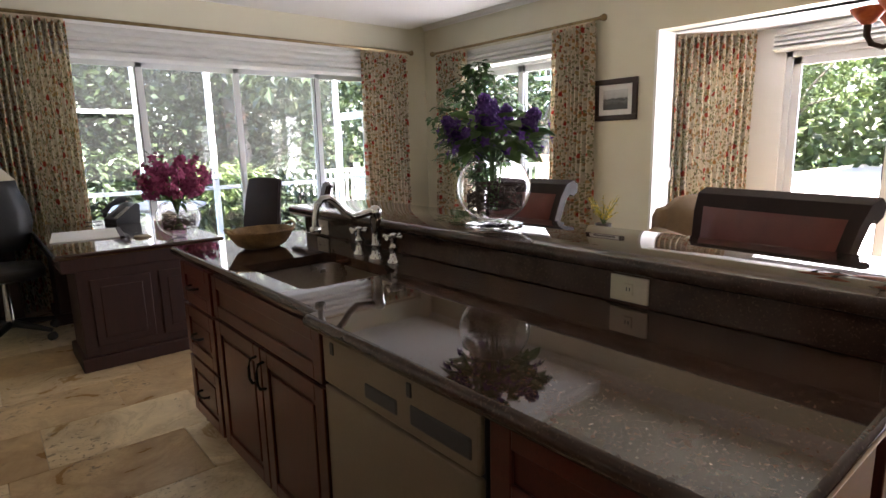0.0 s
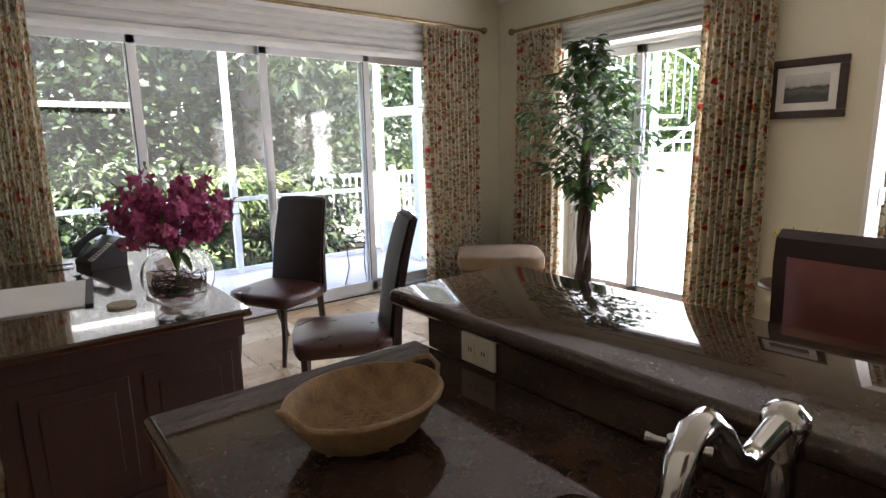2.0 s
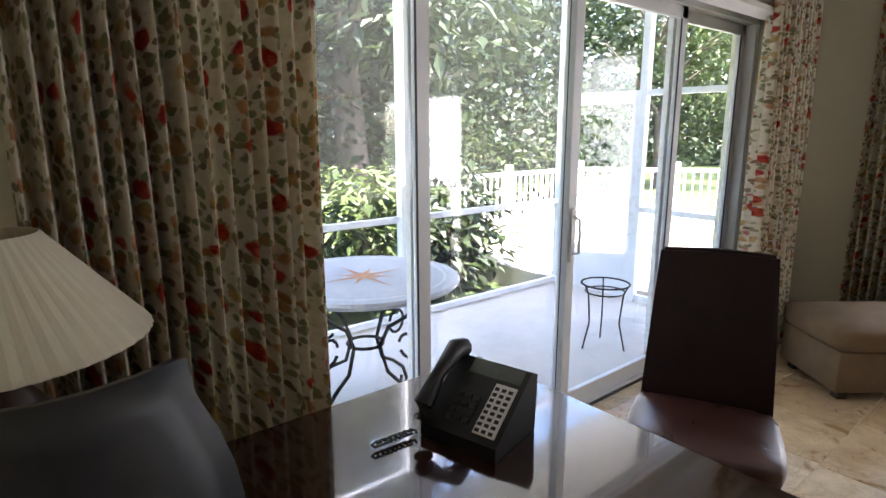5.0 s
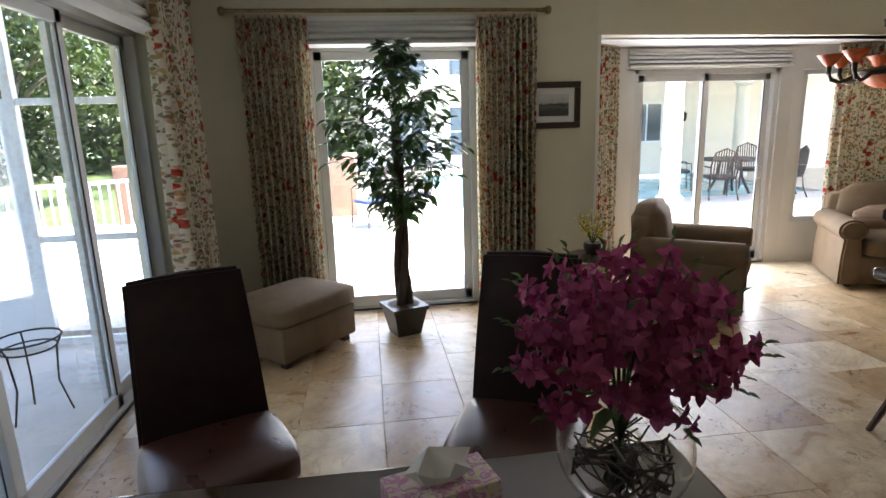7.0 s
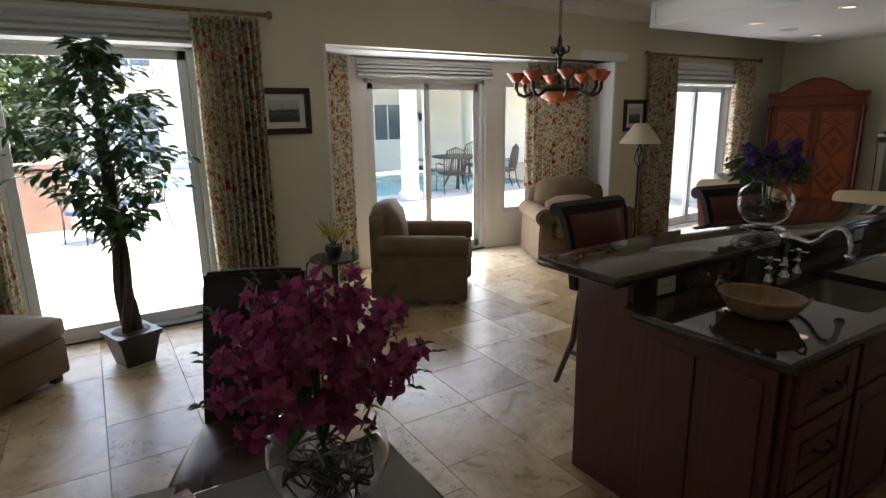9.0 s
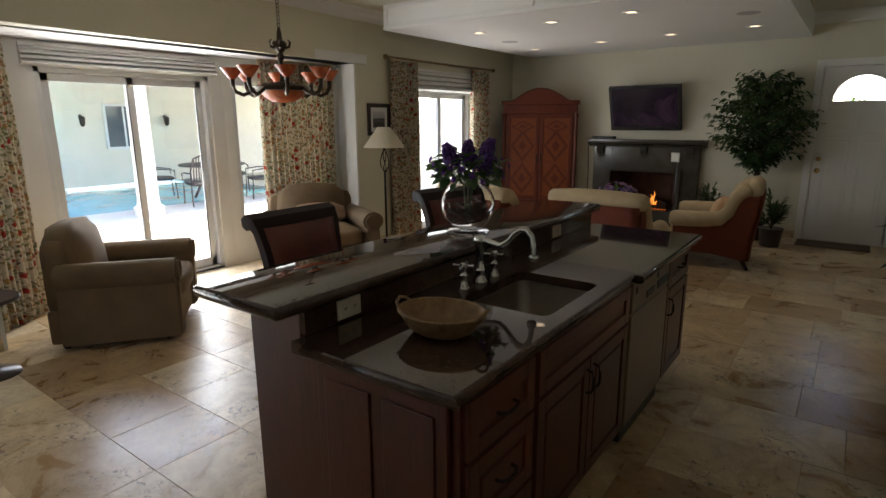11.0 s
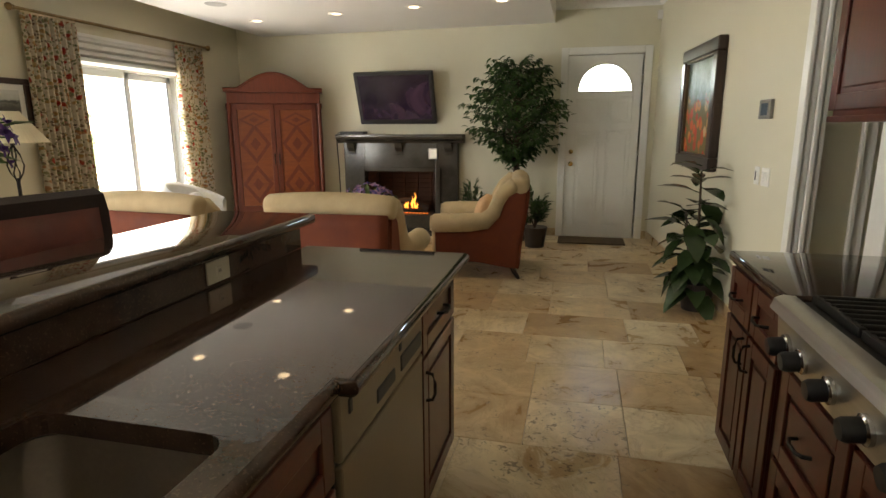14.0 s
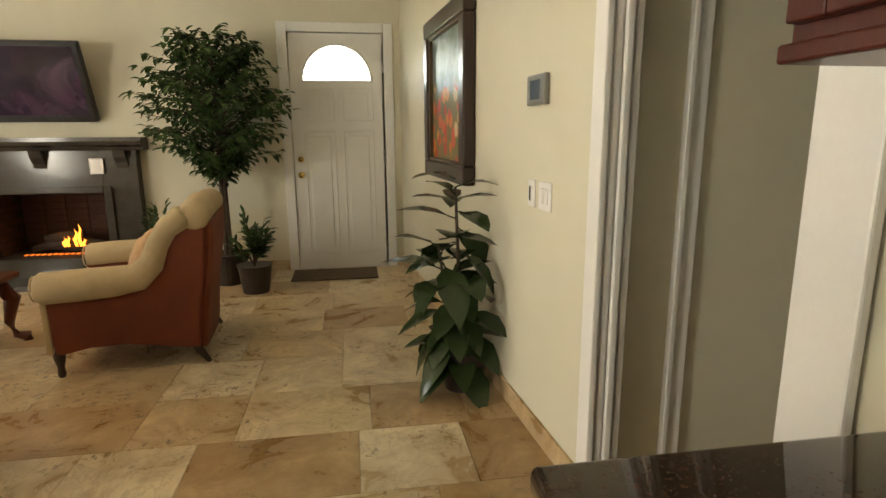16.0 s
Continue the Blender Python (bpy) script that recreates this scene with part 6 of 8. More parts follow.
# ---- seating ----
def club_chair(m, label, cushion=True, feet=0.05):
    """A tan club chair; faces -y, origin on the floor under its middle."""
    root = thing("armchair", m, label, "armchair", "tan club chairs")
    bm = box(B(), -0.43, 0.43, -0.40, 0.44, feet, 0.30, 0.02, 3)
    part("base", bm, M_TAN, root, smooth=40)
    bm = blob(B(), -0.29, 0.29, -0.44, 0.22, 0.29, 0.47, 0.05, 0.025)
    part("seat_cushion", bm, M_TAN, root, smooth=0)
    bm = blob(B(), -0.30, 0.30, 0.10, 0.34, 0.42, 0.90, 0.09, 0.04, m=pose(0, 0.02, 0, -8, 0, 0))
    part("back_cushion", bm, M_TAN, root, smooth=0)
    bm = blob(B(), -0.40, 0.40, 0.28, 0.46, 0.25, 0.80, 0.07, 0.0)
    part("back", bm, M_TAN, root, smooth=0)
    for s in (-1, 1):
        bm = B()
        prof = []
        for i in range(15):
            a = radians(-55 + 290 * i / 14)
            prof.append((s * (0.39 + 0.098 * math.cos(a)), 0.535 + 0.098 * math.sin(a)))
        prof += [(s * 0.315, 0.30), (s * 0.315, 0.045), (s * 0.46, 0.045), (s * 0.455, 0.30)]
        extrude_profile(bm, prof, "y", -0.44, 0.36)
        bmesh.ops.bevel(bm, geom=[e for e in bm.edges if abs(e.verts[0].co.y - e.verts[1].co.y) < 1e-6], offset=0.016, segments=2, affect="EDGES")
        arm = part("arm", bm, M_TAN, root, smooth=45)
        bm = tube(B(), [(s * (0.39 + 0.075 * math.cos(radians(a))), -0.446, 0.535 + 0.075 * math.sin(radians(a))) for a in range(0, 361, 20)], 0.006, 5)
        part("piping", bm, M_TAN, arm)
    for x in (-0.36, 0.36):
        for y in (-0.32, 0.36):
            bm = lathe(B(), [(0.022, 0), (0.032, 0.02), (0.03, feet + 0.005)], 12, pose(x, y, 0))
            part("foot", bm, M_DARKWOOD, root)
    if cushion:
        cu = thing("lumbar_pillow", m @ pose(0, 0.02, 0.475), "small tan striped lumbar pillow on the armchair", "pillow")
        bm = blob(B(), -0.24, 0.24, -0.07, 0.07, 0.0, 0.21, 0.06, 0.03, m=pose(0, 0.03, 0.0, -20, 0, 0))
        part("cover", bm, mottled("striped_pillow", (0.22, 0.12, 0.08), (0.42, 0.30, 0.20), 3, 0.85, 0.3, stretch=(1, 1, 12)), cu, smooth=0)
    return root


club_chair(pose(5.30, 2.20, 0, 0, 0, -37.6), "tan upholstered club chair with rolled arms beside the slider", False)
club_chair(pose(5.50, 0.01, 0, 0, 0, -116) @ Matrix.Diagonal((1.2, 1.04, 1.02, 1)), "wide tan club chair with a small pillow in the bay")
ot = thing("ottoman", pose(4.90, 5.56, 0, 0, 0, -40), "tan upholstered ottoman with a cream top", "ottoman")
bm = box(B(), -0.36, 0.36, -0.275, 0.275, 0.05, 0.30, 0.02, 2)
part("base", bm, M_TAN, ot, smooth=40)
bm = blob(B(), -0.375, 0.375, -0.29, 0.29, 0.29, 0.445, 0.045, 0.02)
part("cushion", bm, M_TAN, ot, smooth=0)
for x in (-0.29, 0.29):
    for y in (-0.21, 0.21):
        bm = box(B(), x - 0.03, x + 0.03, y - 0.03, y + 0.03, 0, 0.05, 0.004)
        part("foot", bm, M_DARKWOOD, ot)


def bar_chair(m, label):
    """A tall bar chair; faces -x, with a scrolled leather back."""
    root = thing("bar_chair", m, label, "bar stool", "bar chairs")
    bm = B()
    # scroll profile of the back in x, z
    prof = [(0.0, 0.66), (0.03, 0.85), (0.05, 0.98), (0.075, 1.08), (0.11, 1.145), (0.16, 1.165), (0.20, 1.14), (0.205, 1.10), (0.175, 1.08), (0.15, 1.095), (0.125, 1.07), (0.10, 0.98), (0.075, 0.84), (0.055, 0.66)]
    def half(z):
        return 0.27 + 0.05 * max(0, (z - 0.66) / 0.5) ** 2
    l, r = [bm.verts.new((x, -half(z), z)) for x, z in prof], [bm.verts.new((x, half(z), z)) for x, z in prof]
    n_ = len(prof)
    for i in range(n_):
        bm.faces.new((l[i], l[(i + 1) % n_], r[(i + 1) % n_], r[i]))
    bm.faces.new(l)
    bm.faces.new(list(reversed(r)))
    bmesh.ops.recalc_face_normals(bm, faces=bm.faces)
    part("back_frame", bm, M_LEATHER, root, smooth=35)
    bm = B()
    q = [(-0.006, 0.68), (0.022, 0.86), (0.045, 0.98), (0.080, 1.098)]
    cols = [[bm.verts.new((x - 0.012 * (1 - (s / 1.0) ** 2), s * (half(z) - 0.042), z)) for x, z in q] for s in (-1, -0.7, -0.35, 0, 0.35, 0.7, 1)]
    for a, b in zip(cols, cols[1:]):
        for i in range(3):
            bm.faces.new((a[i], a[i + 1], b[i + 1], b[i]))
    ob = part("back_panel", bm, M_OXBLOOD, root, "oxblood leather back panel", 0)
    so_ = ob.modifiers.new("thickness", "SOLIDIFY")
    so_.thickness = 0.02
    bm = blob(B(), -0.33, 0.03, -0.25, 0.25, 0.60, 0.71, 0.04, 0.02)
    part("seat", bm, M_OXBLOOD, root, smooth=0)
    for x, y, dx, dy in ((-0.36, -0.2, -0.04, -0.03), (-0.36, 0.2, -0.04, 0.03), (0.02, -0.2, 0.16, -0.03), (0.02, 0.2, 0.16, 0.03)):
        bm = tube(B(), [(x, y, 0.62), (x + dx * 0.25, y + dy * 0.3, 0.32), (x + dx, y + dy, 0)], [0.026, 0.021, 0.016], 7)
        part("leg", bm, M_DARKWOOD, root)
    for z, y in ((0.24, -0.215), (0.24, 0.215)):
        bm = tube(B(), [(-0.375, y, z), (0.085, y, z)], 0.013, 6)
        part("stretcher", bm, M_DARKWOOD, root)
    return root


bar_chair(pose(2.97, 2.29, 0, 0, 0, 0) @ Matrix.Diagonal((1, 0.86, 1, 1)), "dark leather bar chair with scrolled oxblood back")
bar_chair(pose(2.85, 1.05, 0, 0, 0, -11) @ Matrix.Diagonal((1, 0.95, 1, 1)), "dark leather bar chair with scrolled oxblood back")


def bolster(bm, pts, radii, seg=16):
    """A stuffed roll through points, its ends rounded off."""
    pts = [Vector(p) for p in pts]
    d0, d1 = (pts[0] - pts[1]).normalized(), (pts[-1] - pts[-2]).normalized()
    pts = [pts[0] + d0 * radii[0] * 0.42, pts[0] + d0 * radii[0] * 0.30] + pts + [pts[-1] + d1 * radii[-1] * 0.30, pts[-1] + d1 * radii[-1] * 0.42]
    radii = [radii[0] * 0.45, radii[0] * 0.82] + list(radii) + [radii[-1] * 0.82, radii[-1] * 0.45]
    rings = []
    for i, p in enumerate(pts):
        d = (pts[min(i + 1, len(pts) - 1)] - pts[max(i - 1, 0)]).normalized()
        ref = Vector((1, 0, 0)) if abs(pts[-1].x - pts[0].x) < 0.3 else Vector((0, 1, 0))
        a = (ref - d * ref.dot(d)).normalized()
        b = d.cross(a)
        rings.append([bm.verts.new(p + radii[i] * (math.cos(2 * math.pi * k / seg) * a + math.sin(2 * math.pi * k / seg) * b)) for k in range(seg)])
    for u, w_ in zip(rings, rings[1:]):
        for k in range(seg):
            bm.faces.new((u[k], w_[k], w_[(k + 1) % seg], u[(k + 1) % seg]))
    bm.faces.new(rings[0])
    bm.faces.new(list(reversed(rings[-1])))
    bmesh.ops.recalc_face_normals(bm, faces=bm.faces)
    return bm


def roll_chair(m, label):
    """A cream chair whose rolled arms sweep up into a rolled back, rust outside; faces -y."""
    root = thing("lounge_chair", m, label, "armchair", "cream and rust lounge chairs")
    # side panels follow the arm and the sweep of the back, with a curved lower hem
    outline = [(-0.37, 0.13), (-0.40, 0.30), (-0.39, 0.50), (0.08, 0.52), (0.17, 0.60), (0.205, 0.72), (0.26, 0.81), (0.40, 0.88), (0.46, 0.82), (0.445, 0.62), (0.405, 0.40), (0.38, 0.10), (0.22, 0.125), (0.0, 0.165), (-0.2, 0.165)]
    for s in (-1, 1):
        bm = B()
        inner = [bm.verts.new((s * (0.335 + 0.05 * max(0, z - 0.1)), y, z)) for y, z in outline]
        outer = [bm.verts.new((s * (0.395 + 0.05 * max(0, z - 0.1)), y, z)) for y, z in outline]
        k_ = len(outline)
        bm.faces.new(inner)
        bm.faces.new(list(reversed(outer)))
        for i in range(k_):
            bm.faces.new((inner[i], inner[(i + 1) % k_], outer[(i + 1) % k_], outer[i]))
        bmesh.ops.recalc_face_normals(bm, faces=bm.faces)
        bmesh.ops.bevel(bm, geom=[e for e in bm.edges if e.calc_face_angle(0) > 0.9], offset=0.012, segments=2, affect="EDGES")
        part("side_panel", bm, M_RUST, root, smooth=40)
    # outside of the back
    bm = B()
    rows_ = []
    for y, z in ((0.375, 0.105), (0.385, 0.25), (0.405, 0.42), (0.435, 0.60), (0.455, 0.76), (0.455, 0.85)):
        wd = 0.375 + 0.05 * max(0, z - 0.1)
        rows_.append([bm.verts.new((u * wd, y + 0.022 * (1 - u * u), z)) for u in (-1, -0.8, -0.4, 0, 0.4, 0.8, 1)])
    for a, b in zip(rows_, rows_[1:]):
        for i in range(6):
            bm.faces.new((a[i], a[i + 1], b[i + 1], b[i]))
    ob = part("back_panel", bm, M_RUST, root, smooth=0)
    so_ = ob.modifiers.new("thickness", "SOLIDIFY")
    so_.thickness = 0.03
    part("base", box(B(), -0.36, 0.36, -0.37, 0.36, 0.15, 0.33, 0.02), M_RUST, root, smooth=40)
    for s in (-1, 1):
        arm_pts = [(s * 0.425, -0.37, 0.535), (s * 0.43, -0.22, 0.54), (s * 0.425, -0.05, 0.545), (s * 0.415, 0.09, 0.560), (s * 0.405, 0.165, 0.63), (s * 0.40, 0.205, 0.73), (s * 0.40, 0.26, 0.82), (s * 0.40, 0.345, 0.885)]
        arm = part("arm", bolster(B(), arm_pts, [0.088, 0.09, 0.088, 0.080, 0.068, 0.062, 0.064, 0.072]), M_CREAM, root, smooth=0)
        piping = [(s * (0.425 + 0.066 * math.cos(a)), -0.409, 0.535 + 0.066 * math.sin(a)) for a in np.linspace(0, 2 * math.pi, 19)]
        part("piping", tube(B(), piping, 0.005, 5), M_CREAM, arm)
        part("front_post", box(B(), min(s * 0.35, s * 0.42), max(s * 0.35, s * 0.42), -0.405, -0.372, 0.15, 0.47, 0.012), M_CREAM, root, smooth=40)
    top_pts = [(x, 0.405 + 0.012 * (1 - (x / 0.42) ** 2), 0.885 + 0.022 * (1 - (x / 0.42) ** 2)) for x in np.linspace(-0.42, 0.42, 11)]
    part("top_roll", bolster(B(), top_pts, [0.082] * 11), M_CREAM, root, smooth=0)
    part("back_cushion", blob(B(), -0.36, 0.36, 0.10, 0.32, 0.38, 0.88, 0.08, 0.03, m=pose(0, -0.02, 0, -7, 0, 0)), M_CREAM, root, smooth=0)
    part("seat_cushion", blob(B(), -0.335, 0.335, -0.41, 0.20, 0.32, 0.475, 0.05, 0.025), M_CREAM, root, smooth=0)
    for x in (-0.36, 0.36):
        part("leg", lathe(B(), [(0.016, 0), (0.022, 0.02), (0.018, 0.06), (0.030, 0.11), (0.034, 0.17)], 10, pose(x, -0.365, 0)), M_DARKWOOD, root, smooth=50)
        part("leg", tube(B(), [(x, 0.33, 0.16), (x, 0.36, 0.08), (x, 0.41, 0)], [0.030, 0.024, 0.016], 8), M_DARKWOOD, root, smooth=60)
    return root


roll_chair(pose(2.66, -1.22, 0, 0, 0, 3), "cream lounge chair with rolled back over rust upholstery")
roll_chair(pose(3.86, -1.05, 0, 0, 0, -6), "cream lounge chair with rolled back over rust upholstery")
lc3 = roll_chair(pose(2.0, -2.83, 0, 0, 0, 97), "cream and rust lounge chair in profile by the hearth")
pl = thing("throw_pillow", pose(2.06, -2.82, 0.48, 0, 0, 97), "peach throw pillow on the lounge chair", "pillow")
part("cover", blob(B(), -0.19, 0.19, -0.06, 0.06, 0, 0.26, 0.05, 0.03, m=pose(0, 0.08, 0, -20, 0, 0)), mottled("peach_fabric", (0.50, 0.30, 0.16), (0.62, 0.42, 0.25), 7, 0.85, 0.3), pl, smooth=0)
M_PALE = mottled("pale_tufted_linen", (0.50, 0.48, 0.43), (0.62, 0.60, 0.55), 8, 0.9, 0.35, fine=260)
tc = thing("tufted_chair", pose(5.02, -2.72, 0, 0, 0, -70), "pale tufted tub chair beside the window", "armchair")
bm = B()
rings = []
for j, (z, k_) in enumerate(((0.12, 0.9), (0.45, 0.98), (0.66, 1.05), (0.80, 1.10), (0.84, 1.02), (0.80, 0.90), (0.55, 0.82), (0.44, 0.80))):
    row = []
    for i in range(19):
        a = radians(-20 + 220 * i / 18)
        drop = 0.16 * max(0, 1 - math.sin(a)) if z > 0.5 else 0
        row.append(bm.verts.new((0.40 * k_ * math.cos(a), 0.36 * k_ * math.sin(a), z - drop)))
    rings.append(row)
for a, b in zip(rings, rings[1:]):
    for i in range(18):
        bm.faces.new((a[i], a[i + 1], b[i + 1], b[i]))
part("shell", bm, M_PALE, tc, smooth=0)
part("seat", blob(B(), -0.33, 0.33, -0.36, 0.30, 0.14, 0.46, 0.06, 0.02), M_PALE, tc, smooth=0)
for i in range(5):
    a = radians(40 + 25 * i)
    part("button", lathe(B(), [(0, 0.008), (0.014, 0.005), (0.016, 0)], 10, pose(0.335 * math.cos(a), 0.305 * math.sin(a), 0.64, 90, 0, math.degrees(a) - 90)), M_PALE, tc)
wp = thing("white_pillow", pose(4.97, -2.70, 0.47, 0, 0, -70), "white pillow on the tufted chair", "pillow")
part("cover", blob(B(), -0.19, 0.19, -0.05, 0.05, 0, 0.24, 0.04, 0.03, m=pose(0, 0.05, 0, -20, 0, 0)), M_PAPER, wp, smooth=0)

# coffee table
ct = thing("coffee_table", pose(3.45, -2.72, 0, 0, 0, 2), "carved reddish wooden coffee table with cabriole legs", "coffee table")
part("tabletop", box(B(), -0.62, 0.62, -0.40, 0.40, 0.43, 0.47, 0.012, 3), M_ARMOIRE2, ct, smooth=40)
part("apron", box(B(), -0.56, 0.56, -0.34, 0.34, 0.35, 0.43, 0.006), M_ARMOIRE, ct)
for x in (-0.53, 0.53):
    for y in (-0.31, 0.31):
        sx, sy = math.copysign(1, x), math.copysign(1, y)
        bm = tube(B(), [(x, y, 0.40), (x + 0.05 * sx, y + 0.04 * sy, 0.30), (x + 0.02 * sx, y + 0.02 * sy, 0.14), (x + 0.04 * sx, y + 0.04 * sy, 0.05), (x + 0.09 * sx, y + 0.07 * sy, 0.03), (x + 0.09 * sx, y + 0.07 * sy, 0.0)], [0.055, 0.05, 0.028, 0.025, 0.035, 0.03], 8)
        part("leg", bm, M_ARMOIRE, ct, smooth=60)


# ---- fireplace wall ----
M_SLATE = mottled("grey_green_stone", (0.030, 0.026, 0.021), (0.060, 0.053, 0.043), 4, 0.15, 0.05, fine=70)
fp = thing("fireplace", pose(3.40, SOUTH + 0.004, 0), "dark polished stone fireplace with mantel shelf and burning fire", "fireplace")
for x0, x1, z0, z1 in ((-0.80, -0.50, 0, 1.20), (0.50, 0.80, 0, 1.20), (-0.50, 0.50, 0.82, 1.20), (-0.50, 0.50, 0, 0.22)):
    part("surround_slab", box(B(), x0, x1, 0, 0.11, z0, z1, 0.003), M_SLATE, fp)
bm = B()
for x0, x1, z0, z1 in ((-0.57, -0.50, 0.16, 0.88), (0.50, 0.57, 0.16, 0.88), (-0.50, 0.50, 0.82, 0.88)):
    box(bm, x0, x1, 0.108, 0.135, z0, z1, 0.006)
part("inner_frame", bm, M_SLATE, fp)
bm = extrude_profile(B(), [(0, 1.20), (0.12, 1.20), (0.14, 1.23), (0.19, 1.25), (0.21, 1.28), (0.21, 1.315), (0, 1.315)], "x", -0.88, 0.88)
part("mantel_shelf", bm, M_SLATE, fp)
for x in (-0.68, 0.0, 0.68):
    bm = extrude_profile(B(), [(0.10, 1.20), (0.19, 1.20), (0.17, 1.14), (0.13, 1.09), (0.125, 1.05), (0.10, 1.04)], "x", x - 0.05, x + 0.05)
    part("corbel", bm, M_SLATE, fp)
bm = box(B(), -0.85, 0.85, 0.0, 0.42, 0.0, 0.05, 0.006)
part("hearth", bm, M_SLATE, fp)
M_SOOT = mottled("sooty_firebrick", (0.015, 0.011, 0.009), (0.05, 0.033, 0.024), 7, 0.9, 0.5)
bm = B()
for x0, x1, y0, y1, z0, z1 in ((-0.52, 0.52, -0.50, -0.46, 0.18, 0.86), (-0.52, -0.505, -0.46, 0.10, 0.18, 0.86), (0.505, 0.52, -0.46, 0.10, 0.18, 0.86), (-0.505, 0.505, -0.46, 0.10, 0.19, 0.225), (-0.505, 0.505, -0.46, 0.0, 0.825, 0.86)):
    box(bm, x0, x1, y0, y1, z0, z1)
firebox = part("firebox", bm, M_SOOT, fp)
M_BRICK = mottled("sooty_red_brick", (0.035, 0.016, 0.010), (0.10, 0.042, 0.025), 9, 0.9, 0.5)
brick_mesh = {}
for ln in (0.194, 0.094):
    ob = part("brick", box(B(), 0, ln, -0.012, 0.0, 0, 0.062, 0.003, 1), M_BRICK)
    brick_mesh[ln] = ob.data
    bpy.data.objects.remove(ob)


def brick(ln, m):
    ob = new("brick", brick_mesh[ln])
    ob.parent = firebox
    ob.matrix_basis = m


for row in range(9):
    z = 0.226 + row * 0.066
    half = row % 2
    for i in range(5):
        brick(0.194, pose(0.30 - i * 0.2 if half else 0.40 - i * 0.2 - 0.097, -0.459, z, 0, 0, 180) @ pose(-0.194, 0, 0))
    for sx in (-1, 1):
        for i in range(2):
            brick(0.194, pose(sx * 0.5045, -0.44 + i * 0.2 + half * 0.1, z, 0, 0, 90 * sx) @ pose(0 if sx > 0 else -0.194, 0, 0))
for i, (x, z, l_, a) in enumerate(((-0.05, 0.27, 0.26, 4), (0.10, 0.30, 0.22, -10), (-0.12, 0.34, 0.2, 14), (0.02, 0.38, 0.18, -6))):
    ca, sa = math.cos(radians(a)), math.sin(radians(a))
    bm = tube(B(), [(x - l_ * ca, -0.20 + 0.03 * (i % 2), z - l_ * sa), (x, -0.17, z + 0.01), (x + l_ * ca, -0.20, z + l_ * sa)], [0.035, 0.042, 0.033], 9)
    part("log", bm, M_SOOT, fp, smooth=60)
M_FLAME = glow("flame", (1.0, 0.32, 0.05), 0.14)
rf = random.Random(9)
for i in range(5):
    x = -0.17 + 0.042 * i + rf.uniform(-0.015, 0.015)
    h = rf.uniform(0.08, 0.20) * (1.2 if 1 <= i <= 3 else 0.6)
    bm = tube(B(), [(x, -0.12, 0.29), (x + 0.012, -0.118, 0.29 + h * 0.4), (x - 0.01, -0.12, 0.29 + h * 0.75), (x + 0.006, -0.12, 0.29 + h)], [0.012, 0.016, 0.008, 0.001], 6)
    part("flame", bm, M_FLAME, fp, "orange gas flame", 60)
bm = B()
for i in range(14):
    x = -0.34 + 0.05 * i
    box(bm, x, x + 0.025, -0.09, -0.05, 0.226, 0.236, 0.002)
part("ember_bed", bm, glow("embers", (1.0, 0.22, 0.03), 0.04), fp, "glowing embers")["kind"] = "stuff"
bx_ = thing("media_box", pose(4.05, SOUTH + 0.11, 1.3195), "slim black media box on the mantel", "media box")
part("case", box(B(), -0.17, 0.17, -0.08, 0.08, 0, 0.035, 0.004), M_BLACK, bx_)
bm = tube(B(), [(0.15, 0.0, 0.02), (0.22, 0.02, 0.02), (0.245, 0.02, -0.1), (0.235, 0.0, -0.5), (0.24, -0.03, -1.25)], 0.007, 6)
part("cable", bm, M_BLACK, bx_)
# pale plate stands for a whitish reflection in the polished stone
fr = thing("mantel_reflection", pose(2.93, SOUTH + 0.13, 1.06), "small pale plate standing for a reflection under the mantel", "picture frame")
part("frame", box(B(), -0.06, 0.06, -0.006, 0.012, -0.07, 0.07, 0.004), M_STEEL, fr)
part("print", box(B(), -0.045, 0.045, 0.012, 0.015, -0.055, 0.055), M_PAPER, fr)

tv = thing("television", pose(3.42, SOUTH + 0.17, 1.78, -20, 0, 0) @ Matrix.Diagonal((0.93, 1, 0.97, 1)), "flat black television tilted forward above the mantel", "television")
part("bezel", box(B(), -0.57, 0.57, -0.035, 0.035, -0.355, 0.355, 0.012, 2), M_BLACK, tv)
M_SCREEN = material("screen_picture", (0.02, 0.015, 0.03), 0.12)
k = Nodes(M_SCREEN)
v = k.coords((1, 1, 1))
c = k.ramp(k.noise(v, 2.2, 4, 0.6, 1.0), [(0.35, (0.004, 0.003, 0.006)), (0.5, (0.010, 0.006, 0.013)), (0.66, (0.030, 0.016, 0.026)), (0.8, (0.010, 0.006, 0.012))])
k.link(c, k.b.inputs["Base Color"])
k.link(c, k.b.inputs["Emission Color"])
k.b.inputs["Emission Strength"].default_value = 0.05
part("screen", box(B(), -0.515, 0.515, 0.035, 0.038, -0.285, 0.315), M_SCREEN, tv, "dim purple sky picture")
part("wall_mount", box(B(), -0.2, 0.2, -0.15, -0.035, -0.13, 0.13, 0.01), M_BLACK, tv)

# armoire across the corner
am = thing("armoire", pose(4.97, -4.27, 0, 0, 0, -155), "tall reddish wood armoire with arched cornice and diamond veneer doors", "armoire")
